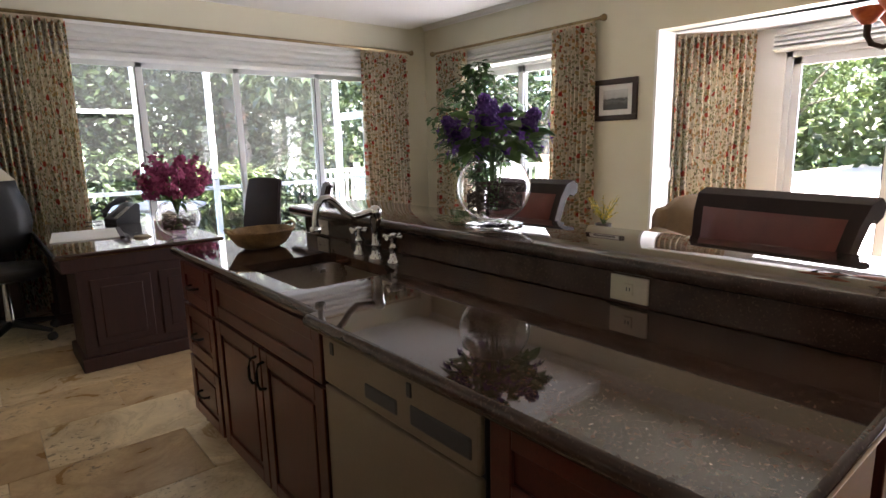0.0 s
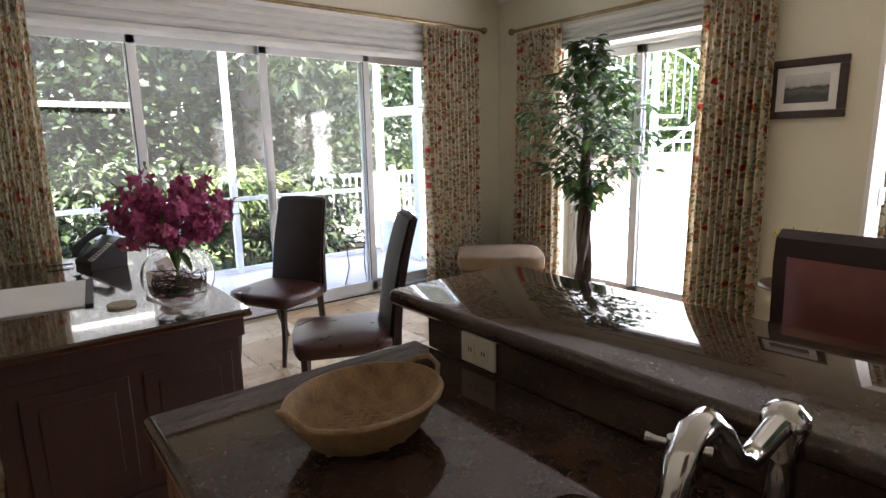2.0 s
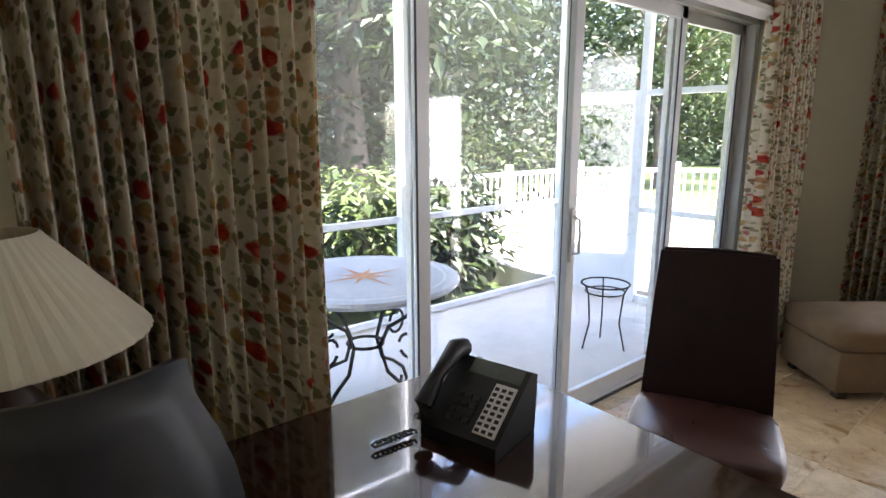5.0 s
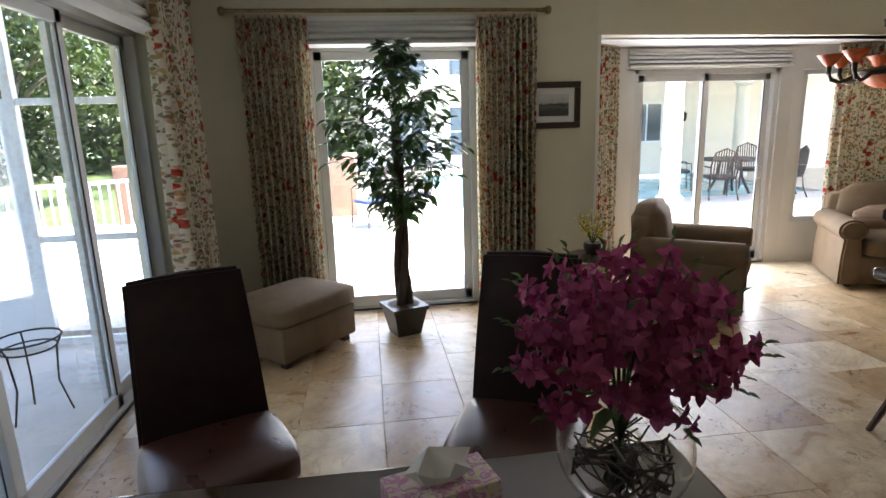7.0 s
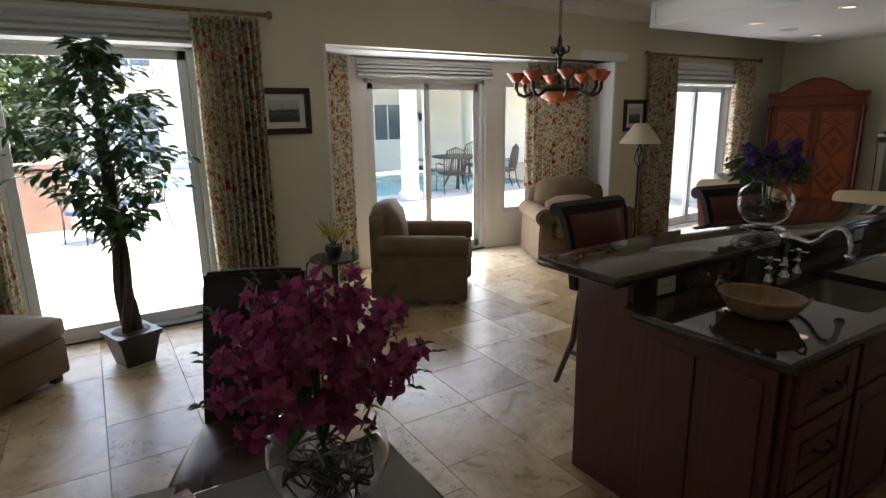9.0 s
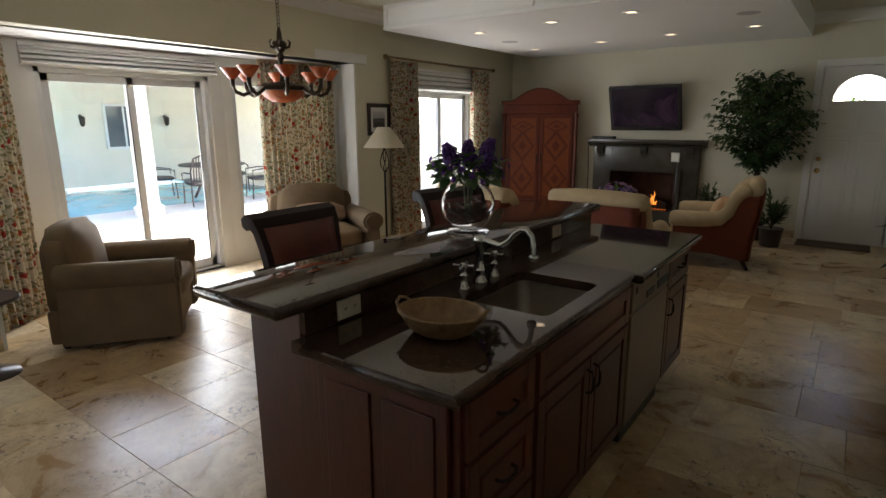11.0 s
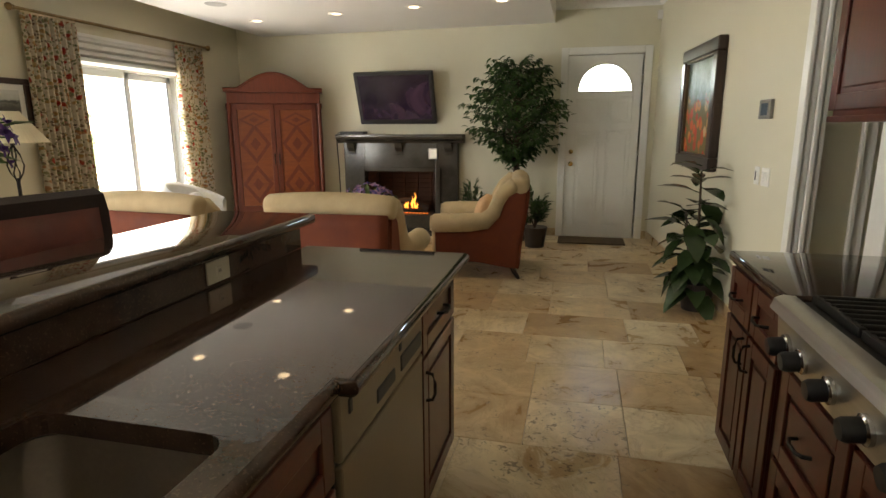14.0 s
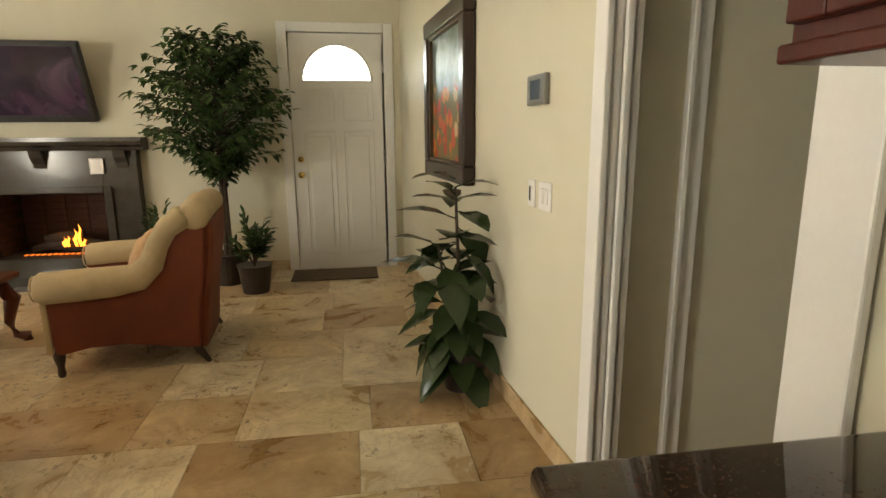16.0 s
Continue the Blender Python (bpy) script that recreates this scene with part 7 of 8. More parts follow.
# local: x along the front, -y is the front... front faces +y after the turn
AW, AD = 0.60, 0.33
part("body", box(B(), -AW + 0.03, AW - 0.03, 0.0, AD, 0.12, 1.80, 0.006), M_ARMOIRE, am)
bm = B()
n_ = 20
front_p, back_p = [], []
for i in range(n_ + 1):
    u = -1 + 2 * i / n_
    z = 1.90 + (0.20 * math.cos(u * math.pi / 2 / 0.72) if abs(u) < 0.72 else 0.0)
    front_p.append((u * (AW + 0.02), z))
poly = front_p + [(AW + 0.02, 1.86), (-AW - 0.02, 1.86)]
v0 = [bm.verts.new((x, -0.045, z)) for x, z in poly]
v1 = [bm.verts.new((x, AD, z)) for x, z in poly]
m_ = len(poly)
for i in range(m_):
    bm.faces.new((v0[i], v0[(i + 1) % m_], v1[(i + 1) % m_], v1[i]))
bm.faces.new(v0)
bm.faces.new(list(reversed(v1)))
bmesh.ops.recalc_face_normals(bm, faces=bm.faces)
part("cornice", bm, M_ARMOIRE, am)
bm = tube(B(), [(x, -0.045, z) for x, z in front_p], 0.016, 6)
part("cornice_bead", bm, M_ARMOIRE, am)
part("frieze", box(B(), -AW + 0.01, AW - 0.01, -0.02, AD, 1.72, 1.86, 0.01), M_ARMOIRE, am)
part("plinth", box(B(), -AW, AW, -0.03, AD, 0.0, 0.30, 0.012), M_ARMOIRE, am)
for s in (-1, 1):
    bm = lathe(B(), [(0.035, 0), (0.035, 0.05), (0.025, 0.08), (0.03, 0.4), (0.03, 1.0), (0.025, 1.33), (0.035, 1.36), (0.035, 1.42)], 12, pose(s * (AW - 0.025), 0.0, 0.30))
    part("corner_column", bm, M_ARMOIRE, am, smooth=50)
    x0, x1 = (0.005, AW - 0.07) if s > 0 else (-AW + 0.07, -0.005)
    bm = B()
    for a, b, c, d in ((x0, x0 + 0.06, 0.31, 1.71), (x1 - 0.06, x1, 0.31, 1.71), (x0, x1, 0.31, 0.38), (x0, x1, 1.64, 1.71)):
        box(bm, a, b, -0.028, -0.002, c, d, 0.004)
    door = part("door", bm, M_ARMOIRE, am)
    xm = (x0 + x1) / 2
    for zc, zh in ((0.67, 0.26), (1.20, 0.26), (1.51, 0.10)):
        hw = (x1 - x0) / 2 - 0.065
        for scale, depth, grain in ((1.0, 0.014, M_ARMOIRE), (0.72, 0.0165, M_ARMOIRE2), (0.34, 0.019, M_ARMOIRE)):
            bm = B()
            rim_ = [(xm + hw * scale, zc), (xm, zc + zh * scale), (xm - hw * scale, zc), (xm, zc - zh * scale)]
            face = [bm.verts.new((a, -depth, b)) for a, b in rim_]
            back = [bm.verts.new((a, -0.010, b)) for a, b in rim_]
            bm.faces.new(face)
            for i in range(4):
                bm.faces.new((face[i], face[(i + 1) % 4], back[(i + 1) % 4], back[i]))
            bmesh.ops.recalc_face_normals(bm, faces=bm.faces)
            part("veneer", bm, grain, door)
    part("panel", box(B(), x0 + 0.05, x1 - 0.05, -0.011, 0.0, 0.37, 1.65), M_ARMOIRE2, door)
    bm = tube(B(), [(s * 0.03, -0.03, 0.93), (s * 0.03, -0.05, 0.97), (s * 0.03, -0.05, 1.03), (s * 0.03, -0.03, 1.07)], 0.008, 6)
    part("handle", bm, M_IRON, door)


# ---- pictures, wall plates ----
def picture(m, w, h, art, label, frame_w=0.05, mat_w=0.05, frame_m=None):
    """Hangs in local x, z; faces -y."""
    root = thing("framed_picture", m, label, "picture", "framed pictures")
    bm = B()
    for x0, x1, z0, z1 in ((-w / 2, w / 2, -h / 2, -h / 2 + frame_w), (-w / 2, w / 2, h / 2 - frame_w, h / 2), (-w / 2, -w / 2 + frame_w, -h / 2 + frame_w, h / 2 - frame_w), (w / 2 - frame_w, w / 2, -h / 2 + frame_w, h / 2 - frame_w)):
        box(bm, x0, x1, -0.03, -0.002, z0, z1, 0.006)
    part("frame", bm, frame_m or M_DARKWOOD, root)
    a, b = w / 2 - frame_w, h / 2 - frame_w
    if mat_w:
        part("mount", box(B(), -a, a, -0.012, -0.003, -b, b), M_PAPER, root)
    part("print", box(B(), -a + mat_w, a - mat_w, -0.015, -0.004, -b + mat_w, b - mat_w), art, root)
    return root


def landscape_art(name, scale=4.0):
    m = material(name, (0.2, 0.2, 0.2), 0.35)
    k = Nodes(m)
    tc_ = k.n("TexCoord")
    sep = k.n("SeparateXYZ")
    k.link(tc_.outputs["Generated"], sep.inputs[0])
    wob = k.math("ADD", sep.outputs["Z"], k.math("MULTIPLY", k.math("SUBTRACT", k.noise(tc_.outputs["Generated"], scale, 4), 0.5), 0.5))
    k.link(k.ramp(wob, [(0.25, (0.06, 0.06, 0.055)), (0.42, (0.14, 0.14, 0.13)), (0.52, (0.05, 0.05, 0.048)), (0.62, (0.40, 0.40, 0.39)), (0.9, (0.55, 0.55, 0.54))]), k.b.inputs["Base Color"])
    return m


M_PHOTO = landscape_art("grey_landscape_print")
picture(pose(EAST_N, 3.38, 1.73, 0, 0, -90), 0.46, 0.38, M_PHOTO, "grey landscape print in a dark wooden frame")
picture(pose(EAST, -1.32, 1.63, 0, 0, -90), 0.42, 0.40, M_PHOTO, "grey landscape print in a dark wooden frame beside the lamp")
M_POPPY = material("poppy_painting", (0.4, 0.2, 0.1), 0.45)
k = Nodes(M_POPPY)
tc_ = k.n("TexCoord")
sep = k.n("SeparateXYZ")
k.link(tc_.outputs["Generated"], sep.inputs[0])
nz = k.noise(tc_.outputs["Generated"], 9, 4, 0.6, 1.5)
daub = k.n("TexVoronoi", Scale=9.0, Randomness=1.0)
k.link(tc_.outputs["Generated"], daub.inputs["Vector"])
tone = k.n("SeparateXYZ")
k.link(daub.outputs["Color"], tone.inputs[0])
poppy = k.ramp(tone.outputs["X"], [(0.0, (0.50, 0.035, 0.015)), (0.45, (0.62, 0.10, 0.02)), (0.75, (0.62, 0.30, 0.05)), (1.0, (0.60, 0.50, 0.30))])
flo = k.mix(k.ramp(daub.outputs["Distance"], [(0.46, (1, 1, 1)), (0.58, (0, 0, 0))]), (0.16, 0.15, 0.05), poppy)
skyc = k.ramp(k.noise(tc_.outputs["Generated"], 5, 4), [(0.35, (0.05, 0.08, 0.05)), (0.5, (0.12, 0.16, 0.14)), (0.65, (0.22, 0.26, 0.24))])
wob = k.math("ADD", sep.outputs["Z"], k.math("MULTIPLY", k.math("SUBTRACT", nz, 0.5), 0.6))
k.link(k.mix(k.ramp(wob, [(0.48, (0, 0, 0)), (0.6, (1, 1, 1))]), flo, skyc), k.b.inputs["Base Color"])
k.bump(nz, 0.4, 0.004)
M_GILT = mottled("bronze_frame", (0.05, 0.03, 0.015), (0.14, 0.09, 0.045), 12, 0.4, 0.3, 0.3)
# the painting on the living room's west wall
pm = skew @ pose(1.92, 0.0, 1.56, 0, 0, 180)
paint = thing("large_painting", pm, "large poppy field painting in a deep dark frame", "painting")
bm = B()
w, h = 1.06, 1.05
for x0, x1, z0, z1 in ((-w / 2, w / 2, -h / 2, -h / 2 + 0.11), (-w / 2, w / 2, h / 2 - 0.11, h / 2), (-w / 2, -w / 2 + 0.11, -h / 2 + 0.11, h / 2 - 0.11), (w / 2 - 0.11, w / 2, -h / 2 + 0.11, h / 2 - 0.11)):
    box(bm, x0, x1, -0.075, -0.002, z0, z1, 0.012)
part("frame", bm, M_DARKWOOD, paint)
bm = B()
for x0, x1, z0, z1 in ((-0.43, 0.43, -0.425, -0.395), (-0.43, 0.43, 0.395, 0.425), (-0.43, -0.40, -0.395, 0.395), (0.40, 0.43, -0.395, 0.395)):
    box(bm, x0, x1, -0.06, -0.004, z0, z1, 0.005)
part("inner_frame", bm, M_GILT, paint)
part("canvas", box(B(), -0.41, 0.41, -0.035, -0.006, -0.405, 0.405), M_POPPY, paint)
M_GREY = mottled("grey_plastic", (0.16, 0.155, 0.14), (0.22, 0.21, 0.19), 10, 0.4, 0.02)
th = thing("thermostat", skew @ pose(0.50, 0.0, 1.50, 0, 0, 180), "grey wall thermostat with dark screen", "thermostat")
part("case", box(B(), -0.09, 0.09, -0.025, -0.001, -0.06, 0.06, 0.006), M_GREY, th)
part("screen", box(B(), -0.05, 0.05, -0.028, -0.024, -0.038, 0.038, 0.002), M_DARKGLASS, th)


def switch_plate(m, n_, label):
    root = thing("switch_plate", m, label, "light switch", "switch plates")
    w_ = 0.045 * n_ + 0.03
    part("plate", box(B(), -w_ / 2, w_ / 2, -0.007, -0.0005, -0.058, 0.058, 0.003), M_WHITE, root)
    for i in range(n_):
        x = (i - (n_ - 1) / 2) * 0.045
        part("rocker", box(B(), x - 0.015, x + 0.015, -0.012, -0.006, -0.032, 0.032, 0.003), M_WHITE, root)
    return root


switch_plate(skew @ pose(0.42, 0, 1.08, 0, 0, 180), 2, "white double light switch on the cream wall")
part("dark_slot", box(B(), -0.008, 0.008, -0.013, -0.006, -0.03, 0.03), M_DARKSEAL, switch_plate(skew @ pose(0.56, 0, 1.08, 0, 0, 180), 1, "white outlet plate with a dark slot"))
switch_plate(pose(5.80, 2.972, 1.03), 2, "white double light switch in the bay reveal")
sen = thing("alarm_sensor", pose(0.19, SOUTH + 0.03, 2.68), "small white alarm sensor in the wall corner", "sensor")
part("case", box(B(), -0.03, 0.03, -0.025, 0.03, -0.05, 0.05, 0.01), M_WHITE, sen)
kp = thing("wall_hook", pose(1.53, SOUTH + 0.001, 1.60), "small black wall shelf bracket beside the tree", "wall bracket")
part("plate", box(B(), -0.06, 0.06, 0, 0.06, -0.012, 0.012, 0.003), M_BLACK, kp)
part("stem", box(B(), -0.02, 0.02, 0, 0.02, -0.05, 0.0, 0.003), M_BLACK, kp)
part("chime_box", box(B(), -0.065, 0.065, 0, 0.035, -0.16, -0.055, 0.008), M_WHITE, kp, "white chime box under the bracket")

# recessed lights and speaker in the dropped panels
M_BULB = glow("warm_bulb", (1.0, 0.78, 0.5), 0.35)
for i, (x, y, z, lit) in enumerate(((2.81, -3.47, 2.645, 1), (1.87, -3.4, 2.645, 1), (3.75, -3.6, 2.645, 1), (4.83, -3.76, 2.645, 1), (3.6, -1.72, 2.645, 1), (4.63, -1.9, 2.645, 1), (2.72, -1.68, 2.645, 1), (3.70, 4.75, 2.79, 0))):
    rl = thing("recessed_light", pose(x, y, z), "round recessed ceiling light with white trim", "ceiling light", "recessed lights")
    part("trim_ring", lathe(B(), [(0.055, 0.0), (0.06, -0.006), (0.085, -0.008), (0.092, 0.0)], 24), M_WHITE, rl, smooth=40)
    part("bulb", lathe(B(), [(0, -0.004), (0.04, -0.003), (0.054, -0.0005)], 20), M_BULB if lit else M_WHITE, rl)
for x, y in ((4.73, -2.82), (1.80, -2.45)):
    spk = thing("ceiling_speaker", pose(x, y, 2.645), "round white ceiling speaker grille", "speaker", "ceiling speakers")
    part("grille", lathe(B(), [(0, -0.006), (0.09, -0.006), (0.105, -0.004), (0.11, 0.0)], 28), mottled("speaker_cloth", (0.40, 0.40, 0.39), (0.48, 0.48, 0.47), 60, 0.8, 0.3), spk)

# chandelier
M_AMBER = material("amber_glass", (0.55, 0.13, 0.035), 0.3)
k = Nodes(M_AMBER)
cc = k.ramp(k.noise(k.coords(), 9, 4, 0.6, 1.0), [(0.3, (0.36, 0.055, 0.015)), (0.6, (0.58, 0.15, 0.04)), (0.8, (0.70, 0.30, 0.12))])
k.link(cc, k.b.inputs["Base Color"])
tr = k.n("BsdfTranslucent")
k.link(cc, tr.inputs["Color"])
mx = k.n("MixShader", Fac=0.35)
k.link(k.b.outputs[0], mx.inputs[1])
k.link(tr.outputs[0], mx.inputs[2])
k.link(mx.outputs[0], k.out.inputs["Surface"])
M_BRONZE = mottled("dark_bronze", (0.025, 0.016, 0.010), (0.07, 0.045, 0.026), 16, 0.4, 0.2, 0.6)
ch = thing("chandelier", pose(4.90, 0.88, 1.74), "bronze chandelier with amber glass bowls hanging on a chain", "chandelier")
part("bowl", lathe(B(), [(0, 0.03), (0.09, 0.04), (0.17, 0.085), (0.215, 0.14), (0.21, 0.14), (0.16, 0.09), (0.08, 0.05), (0, 0.04)], 32), M_AMBER, ch, "marbled amber glass bowl", 50)
part("finial", lathe(B(), [(0, 0), (0.015, 0.006), (0.022, 0.02), (0.012, 0.032), (0.03, 0.045)], 12), M_BRONZE, ch, smooth=50)
part("ring", lathe(B(), [(0.20, 0.13), (0.235, 0.135), (0.24, 0.165), (0.21, 0.18), (0.10, 0.20), (0.05, 0.21), (0.05, 0.20), (0.19, 0.165)], 32), M_BRONZE, ch, smooth=50)
part("stem", lathe(B(), [(0.03, 0.20), (0.018, 0.24), (0.018, 0.38), (0.035, 0.42), (0.02, 0.45), (0.06, 0.50), (0.055, 0.53), (0.025, 0.56), (0.02, 0.62), (0.008, 0.66)], 14), M_BRONZE, ch, smooth=50)
for i in range(5):
    a = radians(72 * i)
    c, s = math.cos(a), math.sin(a)
    part("leaf_ornament", tube(B(), [(0.03 * c, 0.03 * s, 0.49), (0.08 * c, 0.08 * s, 0.50), (0.09 * c, 0.09 * s, 0.54), (0.07 * c, 0.07 * s, 0.56)], [0.014, 0.012, 0.010, 0.004], 6), M_BRONZE, ch, smooth=50)
for i in range(8):
    a = radians(45 * i + 12)
    c, s = math.cos(a), math.sin(a)
    arm = part("arm", tube(B(), [(r * c, r * s, z) for r, z in ((0.21, 0.16), (0.27, 0.12), (0.33, 0.095), (0.385, 0.12), (0.41, 0.17), (0.41, 0.23))], [0.018, 0.017, 0.016, 0.017, 0.018, 0.02], 8), M_BRONZE, ch, smooth=50)
    part("cup", lathe(B(), [(0.02, 0.225), (0.035, 0.235), (0.055, 0.26), (0.085, 0.30), (0.095, 0.315), (0.088, 0.316), (0.05, 0.268), (0, 0.25)], 18, pose(0.41 * c, 0.41 * s, 0)), M_AMBER, arm, "amber glass cup", 50)
for i in range(16):
    z = 0.66 + i * 0.032
    if z > CEIL - 1.74 - 0.02:
        break
    pts = arc((0, 0, z + 0.016), 0.016, 0, 360, 10, "xz" if i % 2 else "yz")
    part("chain_link", tube(B(), [Vector(p) for p in pts], 0.004, 5, False), M_BRONZE, ch)
part("canopy", lathe(B(), [(0.012, -0.06), (0.05, -0.035), (0.065, 0.0)], 20, pose(0, 0, CEIL - 1.74)), M_BRONZE, ch, smooth=50)

# floor lamp
fl = thing("floor_lamp", pose(5.40, -0.98, 0), "black iron floor lamp with pleated cream shade", "floor lamp")
pleated_shade(fl, 0.25, 0.075, 1.30, 1.54)
bm = tube(B(), [(0, 0, 0.02), (0, 0, 1.02)], 0.014, 8)
part("pole", bm, M_IRON, fl)
part("base", lathe(B(), [(0.15, 0), (0.15, 0.012), (0.05, 0.03), (0.015, 0.06)], 24), M_IRON, fl, smooth=50)
for i in range(4):
    a = radians(90 * i)
    part("cage_bar", tube(B(), [(r * math.cos(a + t_), r * math.sin(a + t_), z) for r, z, t_ in ((0.012, 1.0, 0), (0.045, 1.06, 0.4), (0.055, 1.12, 0.8), (0.04, 1.2, 1.2), (0.012, 1.27, 1.6))], 0.006, 6), M_IRON, fl)
part("socket", lathe(B(), [(0.012, 1.26), (0.02, 1.30), (0.02, 1.38), (0, 1.42)], 12), M_IRON, fl)


# ---- plants and flowers ----
M_FICUS = leafy("ficus_leaves", (0.020, 0.050, 0.014), (0.085, 0.165, 0.045), 0.4, 0.4)
M_RUBBER = leafy("rubber_plant_leaves", (0.012, 0.026, 0.011), (0.046, 0.080, 0.030), 0.22, 0.1)
M_STEMWOOD = mottled("twisted_stem", (0.035, 0.022, 0.015), (0.09, 0.06, 0.04), 12, 0.8, 0.6)
M_POT = mottled("dark_glazed_pot", (0.02, 0.014, 0.012), (0.05, 0.036, 0.03), 5, 0.4, 0.1)


def leaf_blade(bm, base, out, up, length, width, bend=0.25, fold=0.18):
    """A pointed leaf of eight faces, folded along its rib."""
    side = out.cross(up).normalized()
    nrm = side.cross(out).normalized()
    rows_ = []
    for f, w_ in ((0.0, 0.06), (0.25, 0.85), (0.55, 1.0), (0.82, 0.55), (1.0, 0.0)):
        p = base + out * length * f - nrm * bend * length * f * f
        if w_ == 0:
            rows_.append([bm.verts.new(p)])
        else:
            e = side * width * 0.5 * w_
            rows_.append([bm.verts.new(p - e + nrm * fold * width * w_), bm.verts.new(p), bm.verts.new(p + e + nrm * fold * width * w_)])
    for a, b in zip(rows_, rows_[1:]):
        if len(b) == 1:
            bm.faces.new((a[0], a[1], b[0]))
            bm.faces.new((a[1], a[2], b[0]))
        else:
            bm.faces.new((a[0], a[1], b[1], b[0]))
            bm.faces.new((a[1], a[2], b[2], b[1]))


def indoor_tree(m, label, height, r, crown0, seed, clusters, leaf, per, pot_square=True, trunks=3, twist=True, top_spike=0.0):
    rng = random.Random(seed)
    root = thing("ficus_tree", m, label, "potted tree", "indoor trees")
    bm = B()
    if pot_square:
        for z0, z1, a, b in ((0.0, 0.20, 0.095, 0.135), (0.20, 0.235, 0.145, 0.15)):
            lo = [bm.verts.new((sx * a, sy * a, z0)) for sx, sy in ((-1, -1), (1, -1), (1, 1), (-1, 1))]
            hi = [bm.verts.new((sx * b, sy * b, z1)) for sx, sy in ((-1, -1), (1, -1), (1, 1), (-1, 1))]
            bm.faces.new(list(reversed(lo)))
            bm.faces.new(hi)
            for i in range(4):
                bm.faces.new((lo[i], lo[(i + 1) % 4], hi[(i + 1) % 4], hi[i]))
    else:
        lathe(bm, [(0, 0), (0.13, 0), (0.165, 0.24), (0.175, 0.25), (0.175, 0.28), (0.155, 0.28), (0.15, 0.25), (0, 0.25)], 24)
    part("pot", bm, M_POT, root)
    part("soil", lathe(B(), [(0, 0.262 if not pot_square else 0.238), (0.125, 0.256 if not pot_square else 0.2365)], 16), M_STEMWOOD, root)
    tops = []
    for t_ in range(trunks):
        pts, rad = [], []
        for i in range(15):
            f = i / 14
            a = 2 * math.pi * t_ / trunks + (5.5 * f if twist else 0.6 * f)
            rr = 0.042 * (1 - 0.55 * f) * (1 if twist else 0.4)
            pts.append(Vector((rr * math.cos(a), rr * math.sin(a), 0.23 + (crown0 + 0.35 * (height - crown0)) * f)))
            rad.append((0.033 if twist else 0.024) * (1.1 - 0.55 * f))
        part("trunk", tube(B(), pts, rad, 7), M_STEMWOOD, root, smooth=60)
        tops.append(pts[-1])
    bm, twigs = B(), B()
    for c in range(clusters):
        f = (c + rng.random()) / clusters
        z = crown0 + (height - crown0) * f
        prof_r = r * (0.45 + 0.75 * math.sin(math.pi * min(1, f * 0.85 + 0.12))) * (1 - top_spike * max(0, f - 0.72) / 0.28) * (0.62 if f < 0.12 else 1) * rng.uniform(0.72, 1.14)
        a = c * 2.399 + rng.uniform(-0.4, 0.4)
        start = Vector((0, 0, max(0.5, z - 0.25 * r - 0.1)))
        end = Vector((prof_r * math.cos(a), prof_r * math.sin(a), z + rng.uniform(-0.05, 0.08))) * 1.0
        mid_ = start.lerp(end, 0.55) + Vector((0, 0, 0.07))
        tube(twigs, [start, mid_, end], [0.006, 0.004, 0.002], 4)
        for i in range(per):
            f2 = 0.25 + 0.8 * i / per
            q = start.lerp(mid_, f2 / 0.55) if f2 < 0.55 else mid_.lerp(end, (f2 - 0.55) / 0.45)
            ang = a + (1 if i % 2 else -1) * rng.uniform(0.3, 1.4)
            out = Vector((math.cos(ang), math.sin(ang), rng.uniform(-0.65, 0.35))).normalized()
            up = Vector((rng.uniform(-0.35, 0.35), rng.uniform(-0.35, 0.35), 1)).normalized()
            s = leaf * rng.uniform(0.7, 1.2)
            leaf_blade(bm, q + Vector((rng.uniform(-0.03, 0.03), rng.uniform(-0.03, 0.03), rng.uniform(-0.03, 0.03))), out, up, s, s * 0.46, rng.uniform(0.1, 0.4))
    part("branchwork", twigs, M_STEMWOOD, root)["kind"] = "stuff"
    part("leaves", bm, M_FICUS, root, "glossy green leaves")["kind"] = "stuff"
    return root


indoor_tree(pose(5.06, 4.74, 0, 0, 0, 20), "leafy ficus tree with twisted trunk in a square dark pot", 2.18, 0.43, 0.98, 1, 76, 0.104, 17, top_spike=0.75)
indoor_tree(pose(1.80, -4.40, 0, 0, 0, 0), "bushy ficus tree in a dark pot beside the front door", 2.17, 0.50, 1.05, 2, 150, 0.088, 24, False, 2, False)


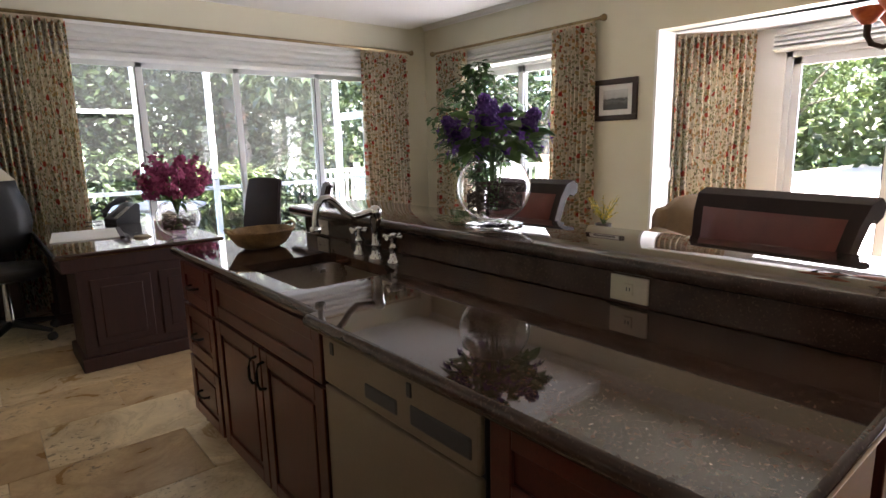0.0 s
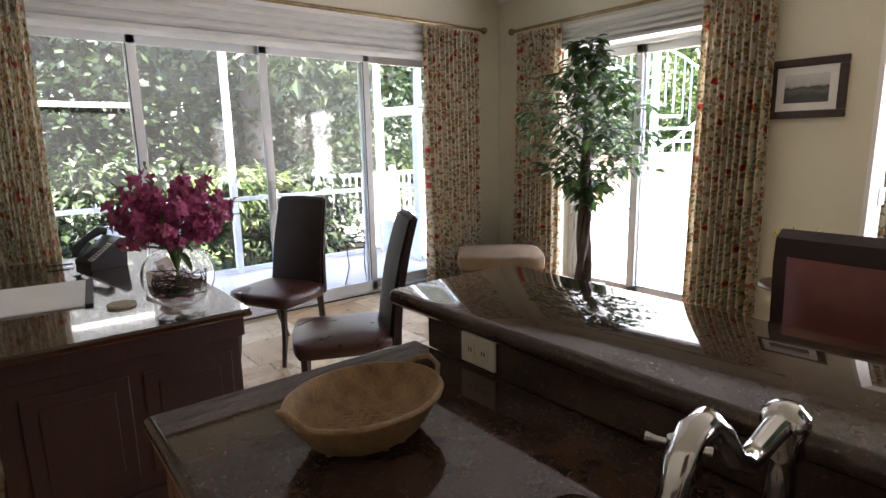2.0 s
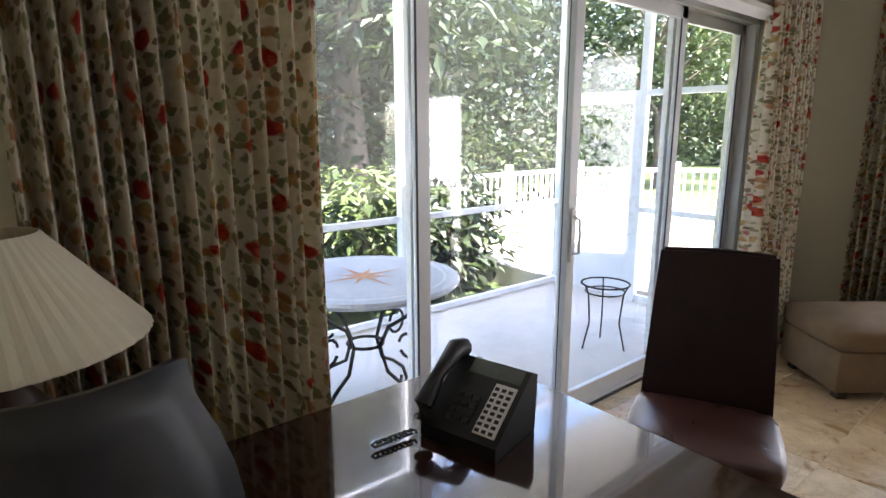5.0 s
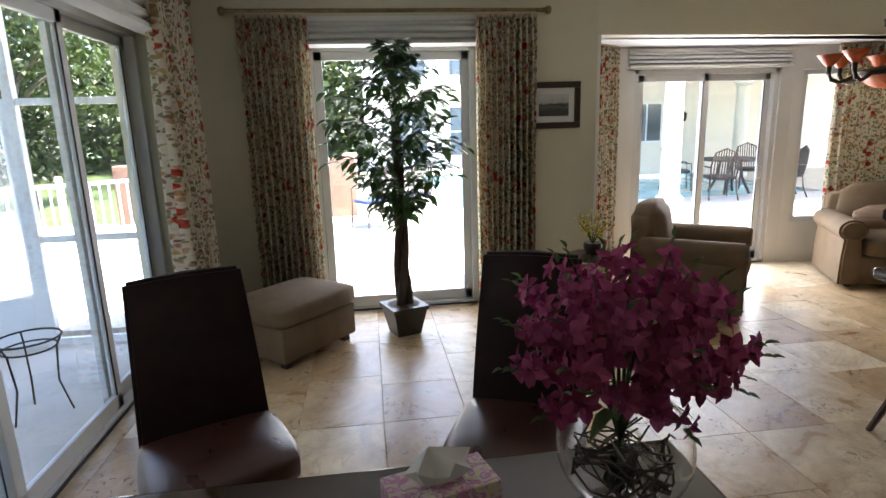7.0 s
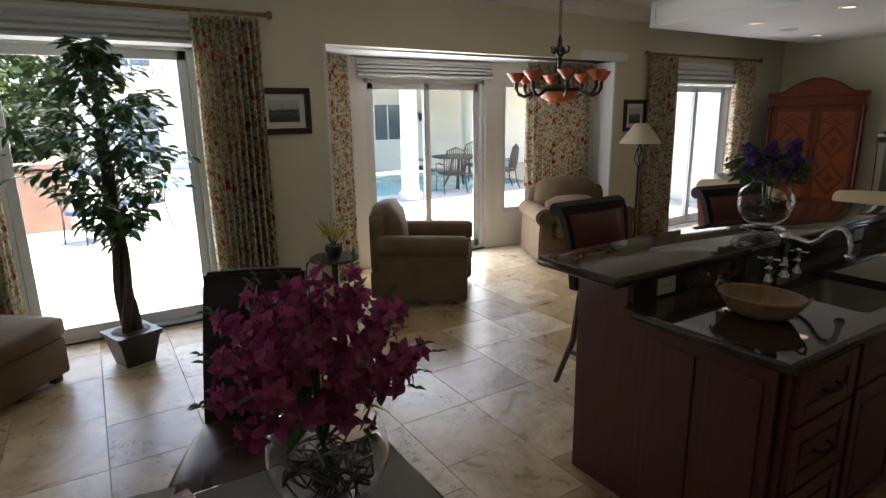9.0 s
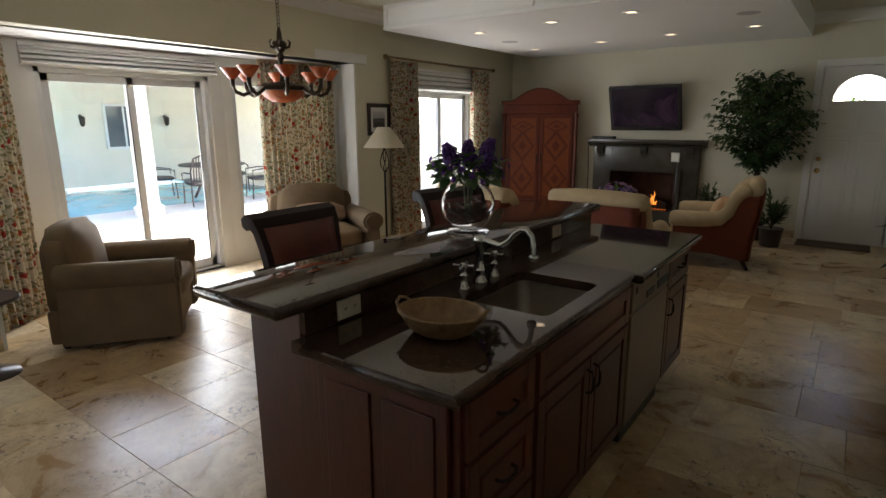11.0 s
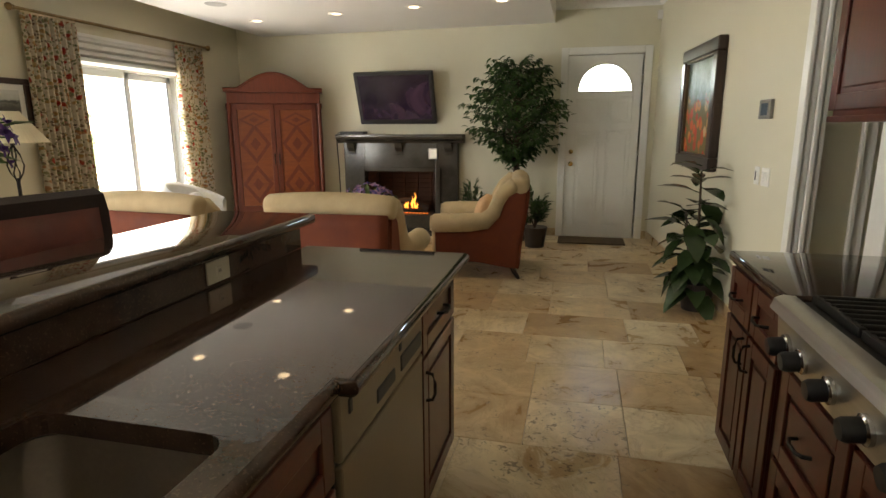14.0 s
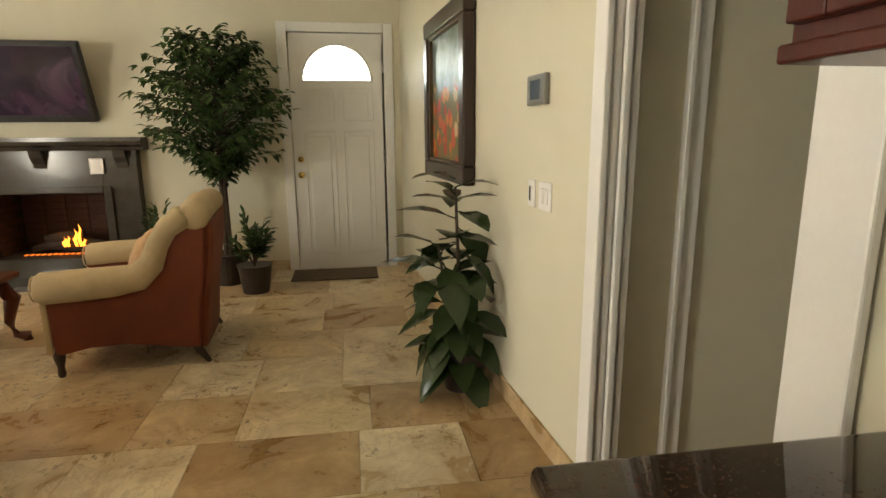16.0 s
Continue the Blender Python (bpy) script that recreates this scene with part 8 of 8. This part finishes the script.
def small_bush(m, h, r, seed, label):
    rng = random.Random(seed)
    root = thing("potted_plant", m, label, "potted plant", "small potted plants")
    part("pot", lathe(B(), [(0, 0), (0.11, 0), (0.14, 0.22), (0.15, 0.24), (0.13, 0.24), (0, 0.22)], 20), M_POT, root, smooth=40)
    bm, tw = B(), B()
    for c in range(26):
        a = rng.uniform(0, 6.28)
        el = rng.uniform(0.35, 1.35)
        d = Vector((math.cos(a) * math.cos(el), math.sin(a) * math.cos(el), math.sin(el)))
        ln = h * rng.uniform(0.55, 1.0)
        e = Vector((d.x * r * 1.6, d.y * r * 1.6, 0.24 + d.z * ln))
        tube(tw, [(0, 0, 0.22), (d.x * r * 0.5, d.y * r * 0.5, 0.24 + d.z * ln * 0.5), e], [0.005, 0.004, 0.002], 4)
        for i in range(12):
            f = 0.3 + 0.7 * i / 12
            q = Vector((0, 0, 0.22)).lerp(e, f)
            out = (d + Vector((rng.uniform(-0.9, 0.9), rng.uniform(-0.9, 0.9), rng.uniform(-0.5, 0.5)))).normalized()
            leaf_blade(bm, q, out, Vector((0.1, 0.1, 1)), rng.uniform(0.06, 0.10), 0.028, 0.2)
    part("stems", tw, M_STEMWOOD, root)["kind"] = "stuff"
    part("foliage", bm, M_FICUS, root)["kind"] = "stuff"
    return root


small_bush(pose(1.52, -4.05, 0), 0.50, 0.13, 3, "small leafy plant in a dark pot behind the lounge chair")
small_bush(pose(2.35, -4.42, 0), 0.55, 0.12, 4, "small leafy plant in a dark pot beside the fireplace")

# rubber plant
rp = thing("rubber_plant", pose(0.115, -1.94, 0), "large-leaved rubber plant in a dark pot by the wall", "potted plant")
part("pot", lathe(B(), [(0, 0), (0.10, 0), (0.13, 0.20), (0.14, 0.22), (0.12, 0.22), (0, 0.20)], 20), M_POT, rp, smooth=40)
rng = random.Random(11)
for sx, sy, top in ((0.02, 0.0, 1.07), (0.07, 0.04, 0.78), (0.05, -0.05, 0.64)):
    part("stem", tube(B(), [(sx * 0.4, sy * 0.4, 0.19), (sx, sy, top * 0.5), (sx * 2.0, sy * 2.0, top)], [0.014, 0.011, 0.007], 7), M_STEMWOOD, rp, smooth=60)
    n_ = int(top * 23)
    for i in range(n_):
        f = (i + 0.5) / n_
        z = 0.16 + (top - 0.10) * f
        a = i * 2.399 + sx * 30
        q = Vector((sx * (0.4 + 1.6 * f), sy * (0.4 + 1.6 * f), z))
        el = rng.uniform(-0.6, 0.35) if f < 0.85 else rng.uniform(0.1, 0.8)
        out = Vector((math.cos(a), math.sin(a), el)).normalized()
        if out.x < 0:
            out.x *= 0.55
            out.normalize()
        ln = rng.uniform(0.23, 0.32) * (1.0 if f < 0.8 else 0.8)
        bm = B()
        tube(bm, [q, q + out * 0.05], 0.004, 5)
        leaf_blade(bm, q + out * 0.045, out, Vector((0, 0, 1)), ln, ln * 0.56, rng.uniform(0.2, 0.5), 0.10)
        part("leaf", bm, M_RUBBER, rp, smooth=0)
for v_ in range(3):
    q = Vector((0.05, 0.0, 1.0))
    out = Vector((math.cos(2.1 * v_ + 0.4), math.sin(2.1 * v_ + 0.4), 0.35)).normalized()
    bm = B()
    leaf_blade(bm, q, out, Vector((0, 0, 1)), 0.24, 0.10, 0.2, 0.12)
    part("leaf", bm, M_RUBBER, rp, smooth=0)


def fishbowl(m, r, label, category="vase", foot=0.0):
    root = thing("glass_vase", m, label, category)
    prof_o, prof_i = [], []
    for i in range(19):
        a = radians(-78 + 128 * i / 18)
        prof_o.append((r * math.cos(a), r * 0.94 + r * 0.94 * math.sin(a) + foot))
        prof_i.append(((r - 0.003) * math.cos(a), r * 0.94 + (r - 0.003) * 0.94 * math.sin(a) + foot))
    prof = [(0, prof_o[0][1] - 0.002)] + prof_o + list(reversed(prof_i)) + [(0, prof_i[0][1] + 0.004)]
    g = part("bowl", lathe(B(), prof, 36), M_VASE, root, smooth=60)
    g.visible_shadow = False
    rng = random.Random(int(r * 1000))
    bm = B()
    for i in range(64):
        a, b = rng.uniform(0, 6.28), rng.uniform(0, 6.28)
        z0, z1 = foot + r * rng.uniform(0.35, 0.8), foot + r * rng.uniform(0.4, 1.1)
        q0, q1 = Vector((0.72 * r * math.cos(a), 0.72 * r * math.sin(a), z0)), Vector((0.72 * r * math.cos(b), 0.72 * r * math.sin(b), z1))
        tube(bm, [q0, q0.lerp(q1, 0.5) * 1.05 + Vector((0, 0, rng.uniform(-0.03, 0.03))), q1], 0.0026, 5)
    part("branchwork", bm, M_STEMWOOD, root)["kind"] = "stuff"
    return root


M_MAGENTA = leafy("magenta_petals", (0.17, 0.008, 0.055), (0.56, 0.12, 0.28), 0.55, 0.35)
M_PURPLE = leafy("purple_petals", (0.045, 0.014, 0.12), (0.20, 0.08, 0.38), 0.6, 0.3)
M_GREENERY = leafy("bouquet_greens", (0.035, 0.075, 0.022), (0.13, 0.20, 0.065), 0.5, 0.3)
M_YELLOW = leafy("yellow_petals", (0.45, 0.34, 0.03), (0.70, 0.56, 0.08), 0.6, 0.3)
M_PINK = leafy("pink_blue_petals", (0.05, 0.06, 0.30), (0.62, 0.34, 0.42), 0.6, 0.3)


def orchid(bm, q, n, s, rng):
    """Five spread petals and a lip round q, facing n."""
    t0 = n.cross(Vector((0.3, 0.2, 1))).normalized()
    for i in range(5):
        a = 2 * math.pi * i / 5 + rng.uniform(-0.2, 0.2)
        d = Matrix.Rotation(a, 4, n) @ t0
        leaf_blade(bm, q, (d + n * rng.uniform(0.1, 0.5)).normalized(), n, s * rng.uniform(0.8, 1.15), s * 0.68, 0.22, 0.14)
    leaf_blade(bm, q, (n + t0 * 0.4).normalized(), t0, s * 0.6, s * 0.4, 0.4, 0.3)


def spray_bouquet(m, label, sprays, centre_z, radii, size, seed):
    """Orchid sprays: stems fan out of the vase neck, each with blooms along its outer half and buds at the tip."""
    rng = random.Random(seed)
    root = thing("bouquet", m, label, "flowers")
    petals, stems, buds, leaves = B(), B(), B(), B()
    for i in range(sprays):
        a = i * 2.399 + rng.uniform(-0.2, 0.2)
        u = 0.98 - 1.52 * (i + 0.5) / sprays
        rr = math.sqrt(max(0, 1 - u * u))
        reach = rng.uniform(0.82, 1.10)
        end = Vector((rr * math.cos(a) * radii[0] * reach, rr * math.sin(a) * radii[1] * reach, centre_z + u * radii[2] * reach))
        neck = Vector((0.03 * math.cos(a), 0.03 * math.sin(a), 0.25))
        bend = neck.lerp(end, 0.5) + Vector((0, 0, 0.06))
        foot = Vector((-0.03 * math.cos(a), -0.03 * math.sin(a), 0.05))

        def at(f):
            return neck * (1 - f) ** 2 + bend * 2 * f * (1 - f) + end * f * f
        tube(stems, [foot, neck, at(0.35), at(0.7), end], [0.0035, 0.0035, 0.003, 0.0025, 0.0015], 5)
        along_ = (end - bend).normalized()
        for j in range(6):
            f = 0.42 + 0.095 * j + rng.uniform(-0.03, 0.03)
            tw = a + (1.5 if j % 2 else -1.5) + rng.uniform(-0.6, 0.6)
            out = (along_ * 0.45 + Vector((math.cos(tw), math.sin(tw), rng.uniform(-0.35, 0.5))) + Vector((math.cos(a), math.sin(a), u * 0.5)) * 0.8).normalized()
            q = at(f) + out * rng.uniform(0.015, 0.035)
            orchid(petals, q, out, size * rng.uniform(0.8, 1.2) * (1.05 - 0.25 * f), rng)
        for j in range(2):
            q = end + along_ * (0.008 + 0.018 * j)
            leaf_blade(buds, q, (along_ + Vector((rng.uniform(-0.5, 0.5), rng.uniform(-0.5, 0.5), 0.2))).normalized(), Vector((0.1, 0.2, 1)), 0.026, 0.012, 0.2, 0.4)
    for i in range(4):
        a = i * 2.399
        leaf_blade(leaves, Vector((0.04 * math.cos(a), 0.04 * math.sin(a), 0.24)), Vector((math.cos(a), math.sin(a), rng.uniform(-0.2, 0.6))).normalized(), Vector((0, 0, 1)), rng.uniform(0.12, 0.17), 0.032, 0.45)
    part("stem_bundle", stems, M_GREENERY, root)["kind"] = "stuff"
    part("flower_mass", petals, M_MAGENTA, root, "magenta orchid petals")["kind"] = "stuff"
    part("bud_cluster", buds, M_GREENERY, root)["kind"] = "stuff"
    part("foliage", leaves, M_GREENERY, root)["kind"] = "stuff"
    return root


def lilac_bouquet(m, label, seed):
    """Violet lilac heads over broad leaves, with small open flowers round the edge."""
    rng = random.Random(seed)
    root = thing("bouquet", m, label, "flowers")
    stems, leaves, small = B(), B(), B()
    heads = ((0.075, 0.025, 0.36, 0.45, 0.15), (-0.07, -0.04, 0.385, -0.40, -0.20), (-0.005, 0.0, 0.37, 0.0, 0.1), (-0.11, 0.05, 0.33, -0.9, 0.3), (0.05, -0.09, 0.345, 0.4, -0.7), (0.02, 0.09, 0.35, 0.2, 0.7))
    for x, y, z, dx, dy in heads:
        d = Vector((dx, dy, 1.0)).normalized()
        base = Vector((x, y, z))
        t1 = d.cross(Vector((0.2, 0.9, 0.1))).normalized()
        bm = B()
        for i in range(85):
            f = i / 84
            n = Matrix.Rotation(i * 2.399, 4, d) @ t1
            q = base + d * 0.095 * f + n * 0.040 * (1.0 - 0.62 * f ** 1.6) * rng.uniform(0.55, 1.15)
            c = (n + d * 0.5).normalized()
            e1 = c.cross(d + Vector((0.01, 0, 0))).normalized()
            for k_ in range(4):
                leaf_blade(bm, q, (Matrix.Rotation(math.pi / 2 * k_ + i, 4, c) @ e1 + c * 0.35).normalized(), c, 0.014, 0.012, 0.1)
        part("flower_spike", bm, M_PURPLE, root, "dark violet lilac spike")
        tube(stems, [(x * 0.1, y * 0.1, 0.06), (x * 0.3, y * 0.3, 0.24), base + d * 0.05], 0.004, 5)
    for i in range(130):
        a, u = i * 2.399, 0.85 - 1.5 * (i + 0.5) / 130
        rr = math.sqrt(1 - u * u) * rng.uniform(0.55, 1.0)
        q = Vector((rr * 0.16 * math.cos(a), rr * 0.16 * math.sin(a), 0.325 + 0.095 * u))
        out = Vector((math.cos(a), math.sin(a), rng.uniform(-0.5, 0.7))).normalized()
        ln = rng.uniform(0.055, 0.085)
        leaf_blade(leaves, q, out, Vector((rng.uniform(-0.5, 0.5), rng.uniform(-0.5, 0.5), 1)).normalized(), ln, ln * 0.72, rng.uniform(0.1, 0.5), 0.1)
    for i in range(30):
        a, u = i * 2.399 + 0.7, 0.45 - 1.1 * (i + 0.5) / 30
        rr = math.sqrt(1 - u * u)
        q = Vector((rr * 0.205 * math.cos(a) * rng.uniform(0.8, 1.12), rr * 0.205 * math.sin(a) * rng.uniform(0.8, 1.12), 0.335 + 0.11 * u))
        n = Vector((math.cos(a), math.sin(a), 0.3)).normalized()
        orchid(small, q, n, 0.021, rng)
        tube(stems, [(0.02 * math.cos(a), 0.02 * math.sin(a), 0.24), q * 0.6 + Vector((0, 0, 0.14)), q], 0.002, 4)
    part("stem_bundle", stems, M_GREENERY, root)["kind"] = "stuff"
    part("flower_cluster", small, M_PURPLE, root, "small violet trumpet flowers")["kind"] = "stuff"
    part("foliage", leaves, M_GREENERY, root, "broad green leaves")["kind"] = "stuff"
    return root


fishbowl(pose(1.89, 4.44, 0.761), 0.146, "round clear glass vase with twigs on the desk")
spray_bouquet(pose(1.89, 4.45, 0.761), "loose magenta orchid sprays in the glass vase", 40, 0.385, (0.235, 0.235, 0.195), 0.038, 31)
fishbowl(pose(2.335, 1.785, 1.0455), 0.140, "round clear glass vase with twigs on the bar", foot=0.012)
bm = lathe(B(), [(0, 0), (0.10, 0), (0.112, 0.006), (0.07, 0.014), (0, 0.014)], 48)
for v in bm.verts:
    if v.co.xy.length > 0.09:
        k_ = 1 + 0.05 * math.cos(12 * math.atan2(v.co.y, v.co.x))
        v.co.x, v.co.y = v.co.x * k_, v.co.y * k_
dish = place(tagged(part("glass_dish", bm, M_VASE), "scalloped glass dish under the bar vase", "dish"), pose(2.335, 1.785, 1.0455))
dish.visible_shadow = False
lilac_bouquet(pose(2.335, 1.785, 1.0455), "violet lilac bouquet with broad green leaves in the bar vase", 32)
rng = random.Random(77)
# yellow flowers on a small side table
sd = thing("side_table", pose(5.12, 3.18, 0), "small dark round side table behind the armchair", "side table")
part("tabletop", lathe(B(), [(0, 0.50), (0.20, 0.50), (0.21, 0.51), (0.20, 0.525), (0, 0.525)], 28), M_DARKWOOD, sd, smooth=40)
part("pedestal", lathe(B(), [(0.15, 0), (0.14, 0.02), (0.03, 0.05), (0.022, 0.3), (0.03, 0.46), (0.06, 0.50)], 16), M_DARKWOOD, sd, smooth=50)
yp = thing("flower_pot", pose(5.12, 3.18, 0.526), "small dark pot of yellow forsythia sprigs", "flowers")
part("pot", lathe(B(), [(0, 0), (0.05, 0), (0.075, 0.06), (0.07, 0.10), (0.06, 0.10), (0, 0.09)], 18), M_POT, yp, smooth=50)
bm, tw = B(), B()
for i in range(22):
    a = i * 2.399
    e = Vector((0.15 * math.cos(a) * rng.uniform(0.4, 1.1), 0.15 * math.sin(a) * rng.uniform(0.4, 1.1), rng.uniform(0.2, 0.34)))
    tube(tw, [(0, 0, 0.08), e * 0.5 + Vector((0, 0, 0.06)), e], 0.0025, 4)
    for j in range(9):
        q = Vector((0, 0, 0.08)).lerp(e, 0.45 + 0.55 * j / 8)
        leaf_blade(bm, q, Vector((rng.uniform(-1, 1), rng.uniform(-1, 1), rng.uniform(-0.5, 1))).normalized(), Vector((0, 0, 1)), 0.03, 0.02, 0.2)
part("sprigs", tw, M_GREENERY, yp)["kind"] = "stuff"
part("petals", bm, M_YELLOW, yp)["kind"] = "stuff"
# flowers and bowl on the coffee table
cb = thing("flower_arrangement", pose(3.10, -2.75, 0.471), "mixed blue and pink flower arrangement on the coffee table", "flowers")
part("bowl", lathe(B(), [(0, 0), (0.06, 0), (0.11, 0.05), (0.12, 0.10), (0.10, 0.10), (0, 0.08)], 20), M_POT, cb, smooth=50)
bm, gr = B(), B()
for i in range(60):
    n = Vector((rng.uniform(-1, 1), rng.uniform(-1, 1), rng.uniform(0.1, 1))).normalized()
    orchid(bm, Vector((n.x * 0.26, n.y * 0.23, 0.12 + n.z * 0.25)) * rng.uniform(0.85, 1.08), n, 0.05, rng)
    leaf_blade(gr, Vector((n.x * 0.17, n.y * 0.16, 0.08 + n.z * 0.14)), n, Vector((0.1, 0, 1)), 0.17, 0.05, 0.3)
part("flower_mass", bm, M_PINK, cb)["kind"] = "stuff"
part("foliage", gr, M_GREENERY, cb)["kind"] = "stuff"


# ---- floor tiles ----
rng = random.Random(4)
tile_mesh = {}
floor_ob, bay_ob = bpy.data.objects["floor"], bpy.data.objects["floor_bay_base"]


def tile(w, h):
    key = (round(w, 3), round(h, 3))
    if key not in tile_mesh:
        bm = B()
        g, bv = 0.0009, 0.0015
        a, b = w / 2 - g, h / 2 - g
        lo = [bm.verts.new((sx * a, sy * a_, -0.012)) for sx, sy, a_ in ((-1, -1, b), (1, -1, b), (1, 1, b), (-1, 1, b))]
        mi = [bm.verts.new((v.co.x, v.co.y, -0.002)) for v in lo]
        hi = [bm.verts.new((math.copysign(abs(v.co.x) - bv, v.co.x), math.copysign(abs(v.co.y) - bv, v.co.y), 0.0)) for v in lo]
        for p, q in ((lo, mi), (mi, hi)):
            for i in range(4):
                bm.faces.new((p[i], p[(i + 1) % 4], q[(i + 1) % 4], q[i]))
        bm.faces.new(hi)
        me = bpy.data.meshes.new("tile")
        bm.to_mesh(me)
        bm.free()
        me.materials.append(M_TILE)
        tile_mesh[key] = me
    return tile_mesh[key]


def lay(parent, x0, x1, y0, y1, start, pitch=0.465):
    y = start
    while y < y1:
        a, b = max(y, y0), min(y + pitch, y1)
        x = x0 - rng.choice((0.0, 0.15, 0.31, 0.45))
        while x < x1:
            w = rng.choice((0.465, 0.465, 0.61, 0.70))
            p, q = max(x, x0), min(x + w, x1)
            if b - a > 0.03 and q - p > 0.03:
                ob = new("tile", tile(q - p, b - a))
                ob.location = ((p + q) / 2, (a + b) / 2, 0.0)
                ob.parent = parent
            x += w
        y += pitch


lay(floor_ob, -0.4, 5.81, SOUTH, 6.44, -0.165 - 0.465 * 11)
lay(bay_ob, 5.81, 6.40, -0.93, 3.0, -0.165 - 0.465 * 2)
